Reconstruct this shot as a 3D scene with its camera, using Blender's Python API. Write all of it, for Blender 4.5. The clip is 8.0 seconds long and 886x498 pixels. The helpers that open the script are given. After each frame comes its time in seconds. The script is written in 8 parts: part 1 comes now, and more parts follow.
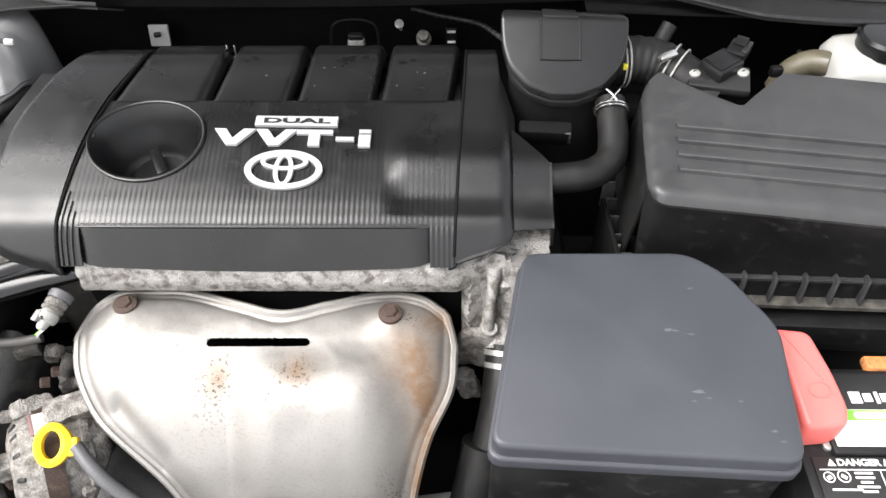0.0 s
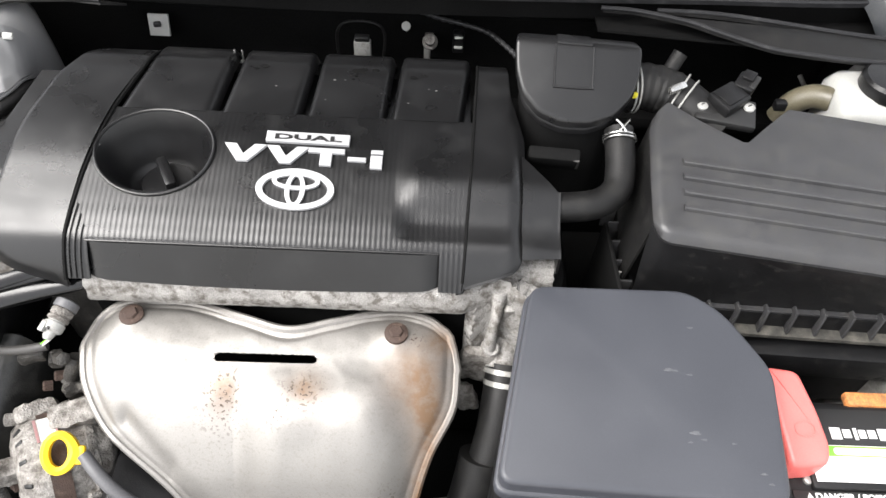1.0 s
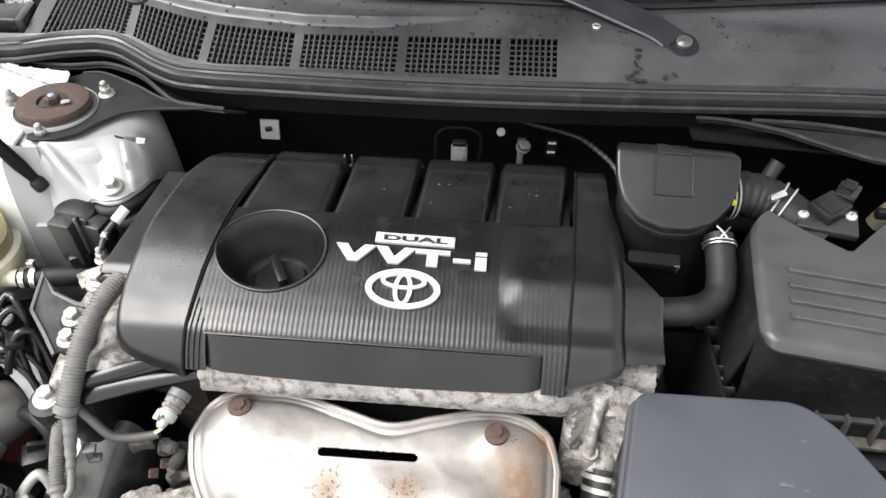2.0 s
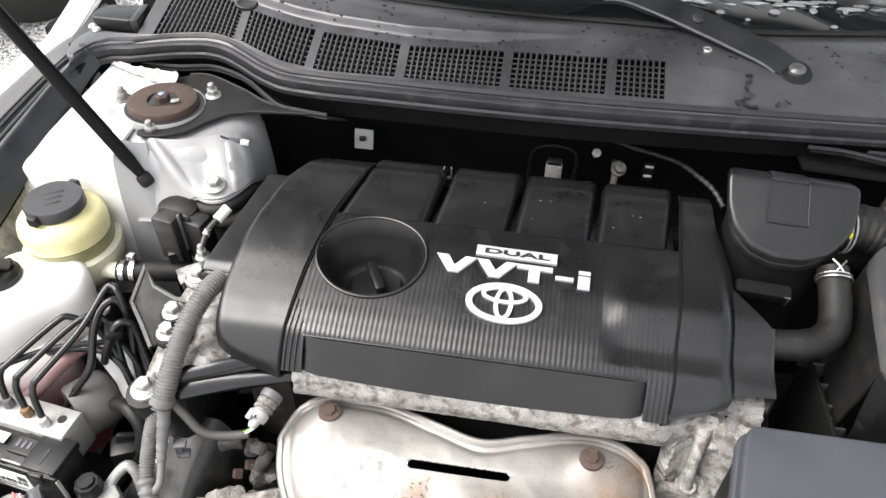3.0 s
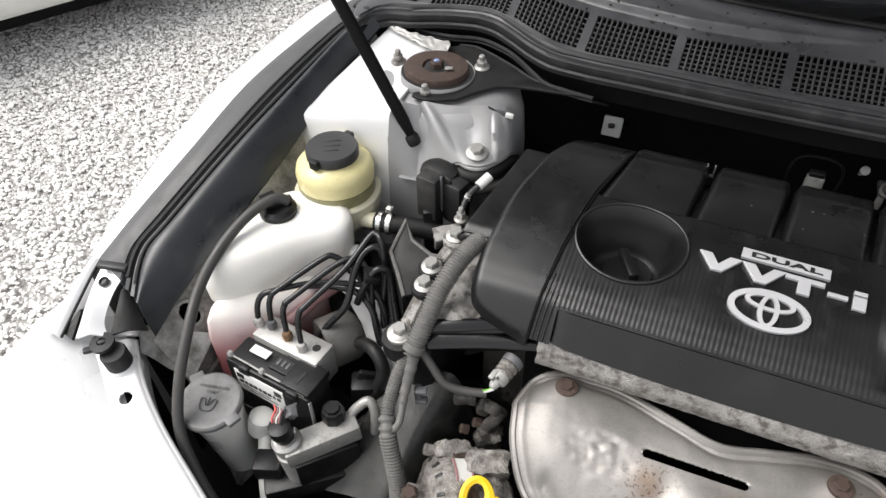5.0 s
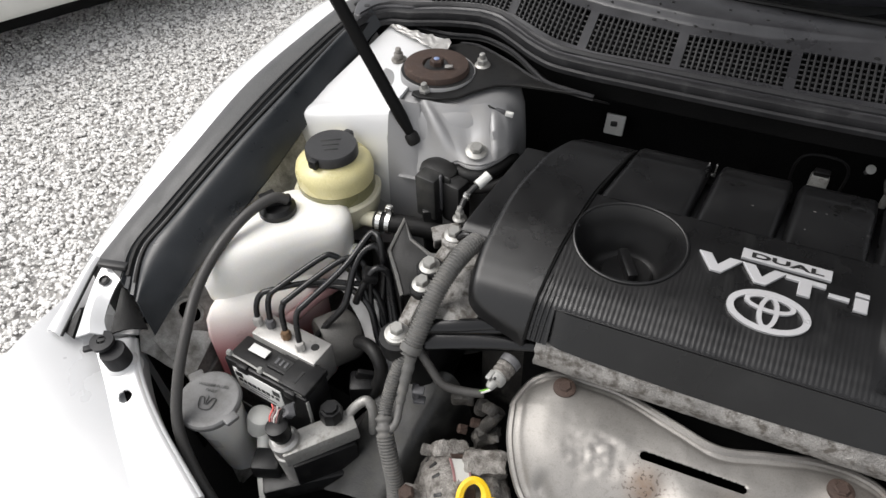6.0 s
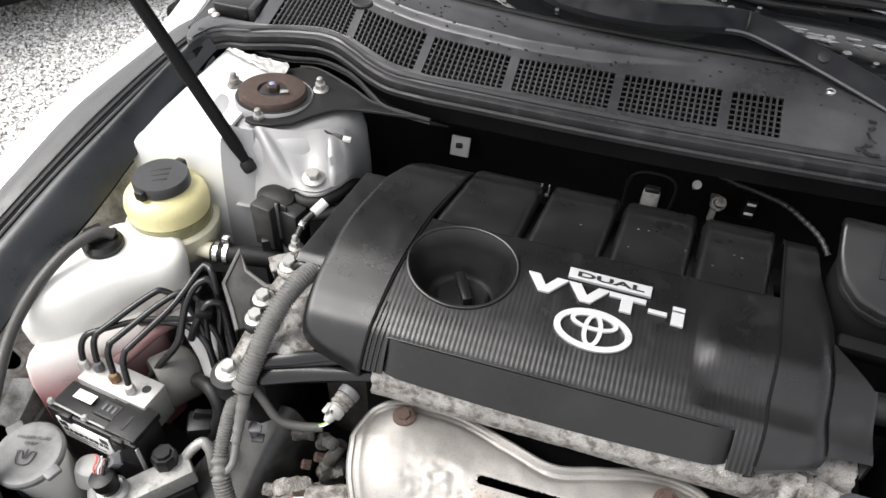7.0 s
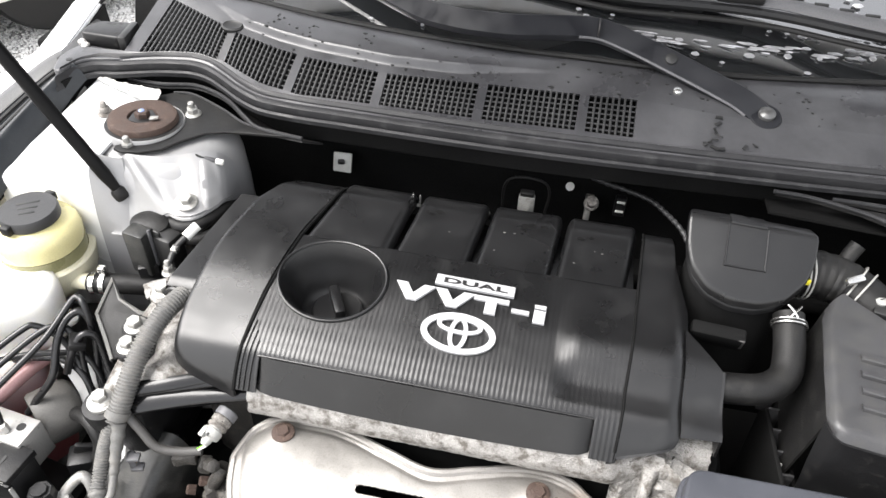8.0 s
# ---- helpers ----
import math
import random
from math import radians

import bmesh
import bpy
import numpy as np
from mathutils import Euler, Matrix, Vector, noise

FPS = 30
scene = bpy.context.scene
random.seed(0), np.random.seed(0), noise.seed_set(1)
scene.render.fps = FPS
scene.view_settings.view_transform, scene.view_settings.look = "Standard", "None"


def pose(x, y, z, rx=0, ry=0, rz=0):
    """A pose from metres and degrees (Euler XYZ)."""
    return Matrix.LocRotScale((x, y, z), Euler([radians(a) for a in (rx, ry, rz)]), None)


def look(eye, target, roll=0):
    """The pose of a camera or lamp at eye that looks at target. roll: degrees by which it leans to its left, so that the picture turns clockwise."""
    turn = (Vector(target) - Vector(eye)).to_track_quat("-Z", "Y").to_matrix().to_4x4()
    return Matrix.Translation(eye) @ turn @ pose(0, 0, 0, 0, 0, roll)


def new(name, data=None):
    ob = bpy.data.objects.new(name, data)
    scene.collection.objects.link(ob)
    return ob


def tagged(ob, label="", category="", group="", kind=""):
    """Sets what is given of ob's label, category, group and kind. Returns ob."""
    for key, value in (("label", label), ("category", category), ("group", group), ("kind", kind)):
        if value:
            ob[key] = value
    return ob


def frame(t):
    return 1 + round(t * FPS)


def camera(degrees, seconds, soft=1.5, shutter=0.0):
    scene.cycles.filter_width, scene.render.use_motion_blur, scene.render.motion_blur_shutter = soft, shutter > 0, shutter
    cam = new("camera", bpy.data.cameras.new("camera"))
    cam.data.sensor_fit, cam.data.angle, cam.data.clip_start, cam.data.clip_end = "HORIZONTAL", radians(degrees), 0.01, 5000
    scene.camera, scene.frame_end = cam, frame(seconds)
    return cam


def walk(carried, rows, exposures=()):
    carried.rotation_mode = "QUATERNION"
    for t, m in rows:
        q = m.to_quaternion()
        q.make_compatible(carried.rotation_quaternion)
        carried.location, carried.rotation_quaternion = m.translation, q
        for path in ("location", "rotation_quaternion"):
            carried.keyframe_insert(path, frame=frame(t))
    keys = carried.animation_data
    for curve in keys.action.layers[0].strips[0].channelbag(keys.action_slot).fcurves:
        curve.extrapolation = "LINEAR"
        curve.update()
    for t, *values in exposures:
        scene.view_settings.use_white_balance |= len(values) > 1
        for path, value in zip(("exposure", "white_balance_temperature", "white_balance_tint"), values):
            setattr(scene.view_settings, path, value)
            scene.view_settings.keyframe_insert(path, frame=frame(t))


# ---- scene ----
cam = camera(63.0, 8.0)
PATH = [
    (0, (0.024, 0.033, 1.435), (-0.019, 1.367, -0.055), -1.2),
    (0.5, (0.011, 0.07, 1.489), (0.018, 1.318, -0.073), 0.7),
    (1, (-0.025, 0.093, 1.505), (0.022, 1.316, -0.077), 4.1),
    (1.5, (-0.043, 0.089, 1.516), (-0.076, 1.336, -0.047), 1.6),
    (1.7, (-0.06, 0.092, 1.535), (-0.135, 1.404, 0.027), 0.6),
    (2.8, (-0.15, 0.072, 1.513), (-0.331, 1.519, 0.145), 1.0),
    (3, (-0.162, 0.077, 1.512), (-0.391, 1.508, 0.134), 0.5),
    (3.5, (-0.2, 0.079, 1.51), (-0.474, 1.49, 0.119), 1.4),
    (4, (-0.262, 0.059, 1.512), (-0.72, 1.421, 0.121), -0.7),
    (4.5, (-0.291, 0.038, 1.515), (-0.823, 1.369, 0.119), -0.8),
    (5, (-0.301, 0.012, 1.515), (-0.891, 1.316, 0.117), -1.4),
    (6.3, (-0.279, 0.038, 1.515), (-0.898, 1.32, 0.11), -2.3),
    (6.5, (-0.266, 0.052, 1.508), (-0.861, 1.365, 0.121), -1.8),
    (6.7, (-0.225, 0.073, 1.515), (-0.772, 1.408, 0.13), -0.9),
    (7, (-0.206, 0.08, 1.517), (-0.595, 1.479, 0.141), 2.5),
    (7.5, (-0.151, 0.089, 1.523), (-0.462, 1.513, 0.154), 3.4),
    (8, (-0.1, 0.09, 1.53), (-0.365, 1.549, 0.188), 2.3),
]
EXPOSURES = [(0.0, 1.60), (0.5, 1.62), (1.0, 1.65), (1.5, 1.65), (3.0, 1.62), (3.5, 1.52), (4.0, 1.51), (4.5, 1.52), (5.0, 0.75), (6.5, 0.42), (7.0, 1.20), (7.5, 1.61), (8.0, 1.84)]
walk(cam, [(t, look(eye, target, roll)) for t, eye, target, roll in PATH], EXPOSURES)

# ---- light ----
SUN_ELEVATION, SUN_AZIMUTH = 55.0, 248.0
world = bpy.data.worlds.new("overcast_sky")
scene.world = world
world.use_nodes = True
wn = world.node_tree.nodes
wl = world.node_tree.links
sky = wn.new("ShaderNodeTexSky")
sky.sky_type = "NISHITA"
sky.sun_disc = False
sky.sun_elevation = radians(SUN_ELEVATION)
sky.sun_rotation = radians(SUN_AZIMUTH)
sky.dust_density = 2.5
sky.ozone_density = 1.0
soften = wn.new("ShaderNodeHueSaturation")
soften.inputs["Saturation"].default_value = 0.18
wl.new(sky.outputs["Color"], soften.inputs["Color"])
warm = wn.new("ShaderNodeMix")
warm.data_type, warm.blend_type = "RGBA", "MULTIPLY"
warm.inputs["Factor"].default_value = 1.0
warm.inputs["B"].default_value = (1.02, 1.0, 0.985, 1)
wl.new(soften.outputs["Color"], warm.inputs["A"])
wl.new(warm.outputs["Result"], wn["Background"].inputs["Color"])
wn["Background"].inputs["Strength"].default_value = 0.15
sun_data = bpy.data.lights.new("sun", "SUN")
sun_data.energy, sun_data.angle, sun_data.color = 1.7, radians(42), (1.0, 0.975, 0.95)
sun = new("sun", sun_data)
az, el = radians(SUN_AZIMUTH), radians(SUN_ELEVATION)
sun.matrix_world = look((math.sin(az) * math.cos(el) * 20, math.cos(az) * math.cos(el) * 20, math.sin(el) * 20), (0, 0, 0))


# ---- materials ----
def mat(name, base, rough=0.5, metal=0.0, var=0.15, big=12.0, fine=500.0, bump=0.1, stain=None, stain_scale=40.0,
        stain_at=0.62, stain_soft=0.08, stain_rough=0.8, coat=0.0, sss=0.0, trans=0.0, spec=0.5, rvar=0.12, stain_metal=0.0, two=None):
    """A surface with a mottled base colour, fine grain, and stains of their own colour."""
    m = bpy.data.materials.new(name)
    m.use_nodes = True
    n, l = m.node_tree.nodes, m.node_tree.links
    p = n["Principled BSDF"]
    co = n.new("ShaderNodeTexCoord")
    n1 = n.new("ShaderNodeTexNoise")
    n1.inputs["Scale"].default_value, n1.inputs["Detail"].default_value = big, 6
    n2 = n.new("ShaderNodeTexNoise")
    n2.inputs["Scale"].default_value, n2.inputs["Detail"].default_value = fine, 3
    for t in (n1, n2):
        l.new(co.outputs["Object"], t.inputs["Vector"])
    add = n.new("ShaderNodeMath")
    add.operation = "ADD"
    l.new(n1.outputs["Fac"], add.inputs[0])
    l.new(n2.outputs["Fac"], add.inputs[1])
    ramp = n.new("ShaderNodeMapRange")
    ramp.inputs["From Min"].default_value, ramp.inputs["From Max"].default_value = 0.65, 1.35
    l.new(add.outputs[0], ramp.inputs["Value"])
    mix = n.new("ShaderNodeMix")
    mix.data_type = "RGBA"
    lo = [c * (1 - var) for c in base]
    hi = [min(1.0, c * (1 + var)) for c in base] if two is None else two
    mix.inputs["A"].default_value, mix.inputs["B"].default_value = (*lo, 1), (*hi, 1)
    l.new(ramp.outputs["Result"], mix.inputs["Factor"])
    colour = mix.outputs["Result"]
    rr = n.new("ShaderNodeMapRange")
    rr.inputs["From Min"].default_value, rr.inputs["From Max"].default_value = 0.3, 0.7
    rr.inputs["To Min"].default_value, rr.inputs["To Max"].default_value = max(0.02, rough - rvar), min(1, rough + rvar)
    l.new(n1.outputs["Fac"], rr.inputs["Value"])
    roughness = rr.outputs["Result"]
    p.inputs["Metallic"].default_value = metal
    if stain is not None:
        n3 = n.new("ShaderNodeTexNoise")
        n3.inputs["Scale"].default_value, n3.inputs["Detail"].default_value, n3.inputs["Roughness"].default_value = stain_scale, 8, 0.65
        l.new(co.outputs["Object"], n3.inputs["Vector"])
        mask = n.new("ShaderNodeMapRange")
        mask.inputs["From Min"].default_value, mask.inputs["From Max"].default_value = stain_at - stain_soft, stain_at + stain_soft
        l.new(n3.outputs["Fac"], mask.inputs["Value"])
        mix2 = n.new("ShaderNodeMix")
        mix2.data_type = "RGBA"
        mix2.inputs["B"].default_value = (*stain, 1)
        l.new(mask.outputs["Result"], mix2.inputs["Factor"])
        l.new(colour, mix2.inputs["A"])
        colour = mix2.outputs["Result"]
        mix3 = n.new("ShaderNodeMix")
        mix3.inputs["B"].default_value = stain_rough
        l.new(mask.outputs["Result"], mix3.inputs["Factor"])
        l.new(roughness, mix3.inputs["A"])
        roughness = mix3.outputs["Result"]
        if metal > 0:
            mix4 = n.new("ShaderNodeMix")
            mix4.inputs["A"].default_value, mix4.inputs["B"].default_value = metal, stain_metal
            l.new(mask.outputs["Result"], mix4.inputs["Factor"])
            l.new(mix4.outputs["Result"], p.inputs["Metallic"])
    l.new(colour, p.inputs["Base Color"])
    l.new(roughness, p.inputs["Roughness"])
    if bump:
        b = n.new("ShaderNodeBump")
        b.inputs["Strength"].default_value, b.inputs["Distance"].default_value = bump, 0.002
        l.new(n2.outputs["Fac"], b.inputs["Height"])
        l.new(b.outputs["Normal"], p.inputs["Normal"])
    p.inputs["Coat Weight"].default_value = coat
    p.inputs["Coat Roughness"].default_value = 0.08
    p.inputs["Specular IOR Level"].default_value = spec
    if sss:
        p.inputs["Subsurface Weight"].default_value = sss
        p.inputs["Subsurface Radius"].default_value = (0.02, 0.018, 0.014)
    if trans:
        p.inputs["Transmission Weight"].default_value = trans
    return m


COVER = mat("black_cover_plastic", (0.0080, 0.0080, 0.0084), 0.31, var=0.25, big=14, fine=900, bump=0.10, stain=(0.015, 0.015, 0.015), stain_scale=22, stain_at=0.66, stain_soft=0.12, stain_rough=0.45, spec=0.52, rvar=0.07)
GRILLE_BLACK = mat("grille_plastic", (0.030, 0.030, 0.031), 0.45, var=0.2, bump=0.15)
BOXLID = mat("slate_grey_plastic", (0.042, 0.0445, 0.053), 0.42, var=0.15, big=9, fine=1200, bump=0.1, stain=(0.056, 0.059, 0.068), stain_scale=14, stain_at=0.70, stain_soft=0.1, stain_rough=0.6)
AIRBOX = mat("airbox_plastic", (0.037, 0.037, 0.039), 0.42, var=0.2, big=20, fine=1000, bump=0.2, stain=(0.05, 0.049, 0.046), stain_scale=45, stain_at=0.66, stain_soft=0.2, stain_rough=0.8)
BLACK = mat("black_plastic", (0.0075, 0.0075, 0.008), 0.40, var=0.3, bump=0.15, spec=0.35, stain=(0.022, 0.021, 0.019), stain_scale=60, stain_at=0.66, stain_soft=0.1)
GREYPLASTIC = mat("worn_grey_plastic", (0.10, 0.10, 0.105), 0.5, var=0.2, bump=0.15)
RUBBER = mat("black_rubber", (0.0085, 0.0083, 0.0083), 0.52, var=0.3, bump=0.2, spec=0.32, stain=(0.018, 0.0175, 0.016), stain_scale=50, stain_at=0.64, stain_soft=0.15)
SEAL = mat("rail_cover_rubber", (0.013, 0.0155, 0.0185), 0.36, var=0.3, big=25, bump=0.15, stain=(0.035, 0.036, 0.038), stain_scale=35, stain_at=0.70, stain_soft=0.12)
RAILTOP = mat("grey_rail_strip", (0.056, 0.056, 0.057), 0.45, var=0.3, big=22, bump=0.2, stain=(0.085, 0.085, 0.085), stain_scale=30, stain_at=0.62, stain_soft=0.14)
# patches lightened so the wet cowl's sky sheen is in the colour
COWLP = mat("faded_cowl_plastic", (0.038, 0.038, 0.041), 0.33, coat=0.15, var=0.3, big=10, fine=900, bump=0.10, stain=(0.072, 0.072, 0.076), stain_scale=8, stain_at=0.57, stain_soft=0.14, stain_rough=0.45)
# near black: deep hollows get their shade from this colour
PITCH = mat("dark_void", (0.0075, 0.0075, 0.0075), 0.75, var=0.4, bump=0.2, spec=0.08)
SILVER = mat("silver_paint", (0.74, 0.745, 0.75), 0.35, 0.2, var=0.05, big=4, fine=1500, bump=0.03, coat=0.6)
# the same car paint, with the bay's shade put into a darker base
SILVER_SHADED = mat("silver_paint_shaded", (0.31, 0.31, 0.313), 0.45, 0.25, var=0.08, big=8, fine=1200, bump=0.05, stain=(0.32, 0.31, 0.295), stain_scale=18, stain_at=0.66, stain_soft=0.15)
# the same paint under grime, its base also darkened for shade
DIRTY_BAY = mat("grimy_bay_paint", (0.38, 0.375, 0.36), 0.5, 0.3, var=0.25, big=14, fine=500, bump=0.2, stain=(0.10, 0.095, 0.085), stain_scale=26, stain_at=0.52, stain_soft=0.14)
CAST = mat("cast_aluminium", (0.33, 0.32, 0.305), 0.55, 0.4, var=0.35, big=28, fine=520, bump=0.8, stain=(0.105, 0.095, 0.083), stain_scale=62, stain_at=0.545, stain_soft=0.07)
DUSTY = mat("dusty_black_plastic", (0.085, 0.08, 0.068), 0.7, var=0.4, big=60, fine=500, bump=0.3, stain=(0.03, 0.029, 0.026), stain_scale=50, stain_at=0.5, stain_soft=0.12)
ALLOY = mat("machined_alloy", (0.53, 0.52, 0.50), 0.4, 0.6, var=0.1, bump=0.1, stain=(0.3, 0.29, 0.27), stain_scale=90, stain_at=0.66)
BARE = mat("bare_alloy_bar", (0.36, 0.355, 0.34), 0.45, 0.45, var=0.18, big=30, bump=0.25, stain=(0.22, 0.21, 0.19), stain_scale=80, stain_at=0.6)
GRIMY = mat("grimy_cast_alloy", (0.30, 0.285, 0.265), 0.6, 0.3, var=0.4, big=40, fine=420, bump=1.0, stain=(0.085, 0.075, 0.065), stain_scale=60, stain_at=0.52, stain_soft=0.10)
ZINC = mat("zinc_bolt", (0.40, 0.395, 0.375), 0.42, 0.6, var=0.12, bump=0.05, stain=(0.24, 0.225, 0.20), stain_scale=120, stain_at=0.63)
RUST = mat("rusty_steel", (0.058, 0.037, 0.029), 0.72, 0.15, var=0.35, big=60, fine=700, bump=0.5, stain=(0.12, 0.085, 0.065), stain_scale=90, stain_at=0.64)
SHIELD = mat("heat_shield_steel", (0.30, 0.288, 0.272), 0.52, 0.8, var=0.12, big=14, fine=700, bump=0.08, rvar=0.08)


def add_rust(m, patches, spots):
    """Rust films round some places and freckles round others, broken up by noise; places are from the thing's base."""
    n, l = m.node_tree.nodes, m.node_tree.links
    p = n["Principled BSDF"]
    co = n.new("ShaderNodeTexCoord")

    def math_node(op, a, b=None):
        q = n.new("ShaderNodeMath")
        q.operation = op
        for k, v in enumerate((a, b)):
            if v is None:
                continue
            if isinstance(v, (int, float)):
                q.inputs[k].default_value = v
            else:
                l.new(v, q.inputs[k])
        return q.outputs[0]

    def near(places):
        total = None
        for x, y, r, w in places:
            sep = n.new("ShaderNodeSeparateXYZ")
            l.new(co.outputs["Object"], sep.inputs[0])
            dx = math_node("MULTIPLY", math_node("SUBTRACT", sep.outputs[0], x), 1 / r)
            dy = math_node("MULTIPLY", math_node("SUBTRACT", sep.outputs[1], y), 1 / (r * w))
            d = math_node("ADD", math_node("MULTIPLY", dx, dx), math_node("MULTIPLY", dy, dy))
            g = math_node("POWER", 2.718, math_node("MULTIPLY", d, -1.0))
            total = g if total is None else math_node("ADD", total, g)
        return total

    ns = n.new("ShaderNodeTexNoise")
    ns.inputs["Scale"].default_value, ns.inputs["Detail"].default_value, ns.inputs["Roughness"].default_value = 60, 8, 0.7
    l.new(co.outputs["Object"], ns.inputs["Vector"])
    film = math_node("MULTIPLY", near(patches), math_node("MULTIPLY", ns.outputs["Fac"], 1.5))
    vo = n.new("ShaderNodeTexNoise")
    vo.inputs["Scale"].default_value, vo.inputs["Detail"].default_value = 260, 4
    l.new(co.outputs["Object"], vo.inputs["Vector"])
    fleck = n.new("ShaderNodeMapRange")
    fleck.inputs["From Min"].default_value, fleck.inputs["From Max"].default_value = 0.575, 0.61
    l.new(vo.outputs["Fac"], fleck.inputs["Value"])
    dots = math_node("MULTIPLY", fleck.outputs["Result"], math_node("MINIMUM", math_node("ADD", near(spots), 0.12), 1.0))
    base = p.inputs["Base Color"].links[0].from_socket
    a = n.new("ShaderNodeMix")
    a.data_type = "RGBA"
    a.clamp_factor = True
    a.inputs["B"].default_value = (0.17, 0.105, 0.062, 1)
    l.new(film, a.inputs["Factor"])
    l.new(base, a.inputs["A"])
    b = n.new("ShaderNodeMix")
    b.data_type = "RGBA"
    b.clamp_factor = True
    b.inputs["B"].default_value = (0.05, 0.031, 0.02, 1)
    l.new(dots, b.inputs["Factor"])
    l.new(a.outputs["Result"], b.inputs["A"])
    l.new(b.outputs["Result"], p.inputs["Base Color"])
    keep = math_node("MAXIMUM", math_node("SUBTRACT", 0.8, math_node("ADD", math_node("MULTIPLY", film, 0.45), math_node("MULTIPLY", dots, 0.8))), 0.0)
    l.new(keep, p.inputs["Metallic"])


add_rust(SHIELD, [(0.165, 0.050, 0.034, 1.3), (0.186, 0.00, 0.018, 3.0), (0.040, 0.030, 0.022, 0.9), (-0.058, 0.030, 0.018, 1.2), (0.20, 0.1, 0.018, 1.0), (0.18, -0.06, 0.014, 2.0)],
         [(-0.058, 0.024, 0.024, 1.4), (0.036, 0.024, 0.020, 0.9), (0.006, 0.000, 0.012, 0.9), (0.148, -0.075, 0.016, 1.2), (0.165, 0.095, 0.010, 1.0)])
TANK = mat("milky_tank_plastic", (0.88, 0.865, 0.82), 0.35, var=0.05, big=10, bump=0.05, sss=0.35)


def add_level(m, z0, z1, colour):
    """Coloured liquid that shows through the wall of a milky tank, up to an uneven level above its base."""
    n, l = m.node_tree.nodes, m.node_tree.links
    p = n["Principled BSDF"]
    co = n.new("ShaderNodeTexCoord")
    sep = n.new("ShaderNodeSeparateXYZ")
    l.new(co.outputs["Object"], sep.inputs[0])
    rg = n.new("ShaderNodeMapRange")
    rg.interpolation_type = "SMOOTHSTEP"
    rg.inputs["From Min"].default_value, rg.inputs["From Max"].default_value = z0, z1
    rg.inputs["To Min"].default_value, rg.inputs["To Max"].default_value = 1.0, 0.0
    l.new(sep.outputs["Z"], rg.inputs["Value"])
    mx = n.new("ShaderNodeMix")
    mx.data_type = "RGBA"
    mx.inputs["B"].default_value = (*colour, 1)
    old = p.inputs["Base Color"].links[0].from_socket
    l.new(old, mx.inputs["A"])
    l.new(rg.outputs["Result"], mx.inputs["Factor"])
    l.new(mx.outputs["Result"], p.inputs["Base Color"])


add_level(TANK, 0.19, 0.325, (0.70, 0.25, 0.265))
MILKY = mat("milky_filler_plastic", (0.86, 0.85, 0.81), 0.35, var=0.05, big=10, bump=0.05, sss=0.3)
PINK = mat("faded_red_plastic", (0.34, 0.195, 0.195), 0.4, var=0.15, big=14, bump=0.05, sss=0.3)
YELLOW = mat("yellowed_reservoir", (0.66, 0.60, 0.32), 0.28, var=0.1, big=18, bump=0.05, sss=0.25)
AMBER = mat("dark_fluid_band", (0.24, 0.23, 0.12), 0.3, var=0.2, bump=0.05, sss=0.15)
PALEY = mat("pale_reservoir_foot", (0.68, 0.65, 0.50), 0.4, var=0.1, bump=0.05, sss=0.2)
DIPY = mat("yellow_dipstick_plastic", (0.80, 0.52, 0.015), 0.35, var=0.08, bump=0.05)
RED = mat("red_terminal_plastic", (0.74, 0.155, 0.14), 0.42, var=0.08, big=20, bump=0.1)
ORANGE = mat("orange_cap_plastic", (0.52, 0.20, 0.06), 0.55, var=0.35, big=120, bump=0.5, stain=(0.25, 0.12, 0.05), stain_scale=160, stain_at=0.55, stain_soft=0.1)
WHITE = mat("white_plastic", (0.66, 0.66, 0.63), 0.4, var=0.05, bump=0.05)
BADGE = mat("satin_badge_silver", (0.50, 0.50, 0.51), 0.35, 0.25, var=0.03, bump=0.02)
STEEL = mat("bright_steel", (0.70, 0.70, 0.68), 0.25, 0.95, var=0.08, bump=0.05)
WRAP = mat("grey_loom_tube", (0.115, 0.114, 0.110), 0.5, var=0.2, bump=0.15, stain=(0.17, 0.163, 0.15), stain_scale=70, stain_at=0.6, stain_soft=0.15)
TUBE = mat("black_pipe_coating", (0.009, 0.009, 0.0098), 0.30, var=0.2, bump=0.05)
ROD = mat("black_rod_paint", (0.0045, 0.0045, 0.0047), 0.42, var=0.25, bump=0.05, spec=0.15)
COPPER = mat("brass_fitting", (0.252, 0.162, 0.096), 0.4, 0.8, var=0.2, bump=0.1)
GREEN = mat("green_label", (0.20, 0.55, 0.06), 0.4, var=0.04, bump=0.0)
LABEL = mat("white_label", (0.80, 0.80, 0.78), 0.4, var=0.03, bump=0.0)
INK = mat("black_label_ink", (0.015, 0.015, 0.015), 0.45, var=0.1, bump=0.0)
GLASSY = mat("wet_windscreen_glass", (0.012, 0.013, 0.014), 0.05, var=0.1, bump=0.0, rvar=0.03, coat=0.3, spec=1.0)
GLASSY.node_tree.nodes["Principled BSDF"].inputs["IOR"].default_value = 2.4
# pale base colour puts the reflected sky into beads and streaks
BEADS_STREAKS = mat("bead_and_sky_streak", (0.30, 0.30, 0.31), 0.03, var=0.1, bump=0.0, rvar=0.02, coat=1.0, spec=1.0)
BEADS_STREAKS.node_tree.nodes["Principled BSDF"].inputs["IOR"].default_value = 2.2
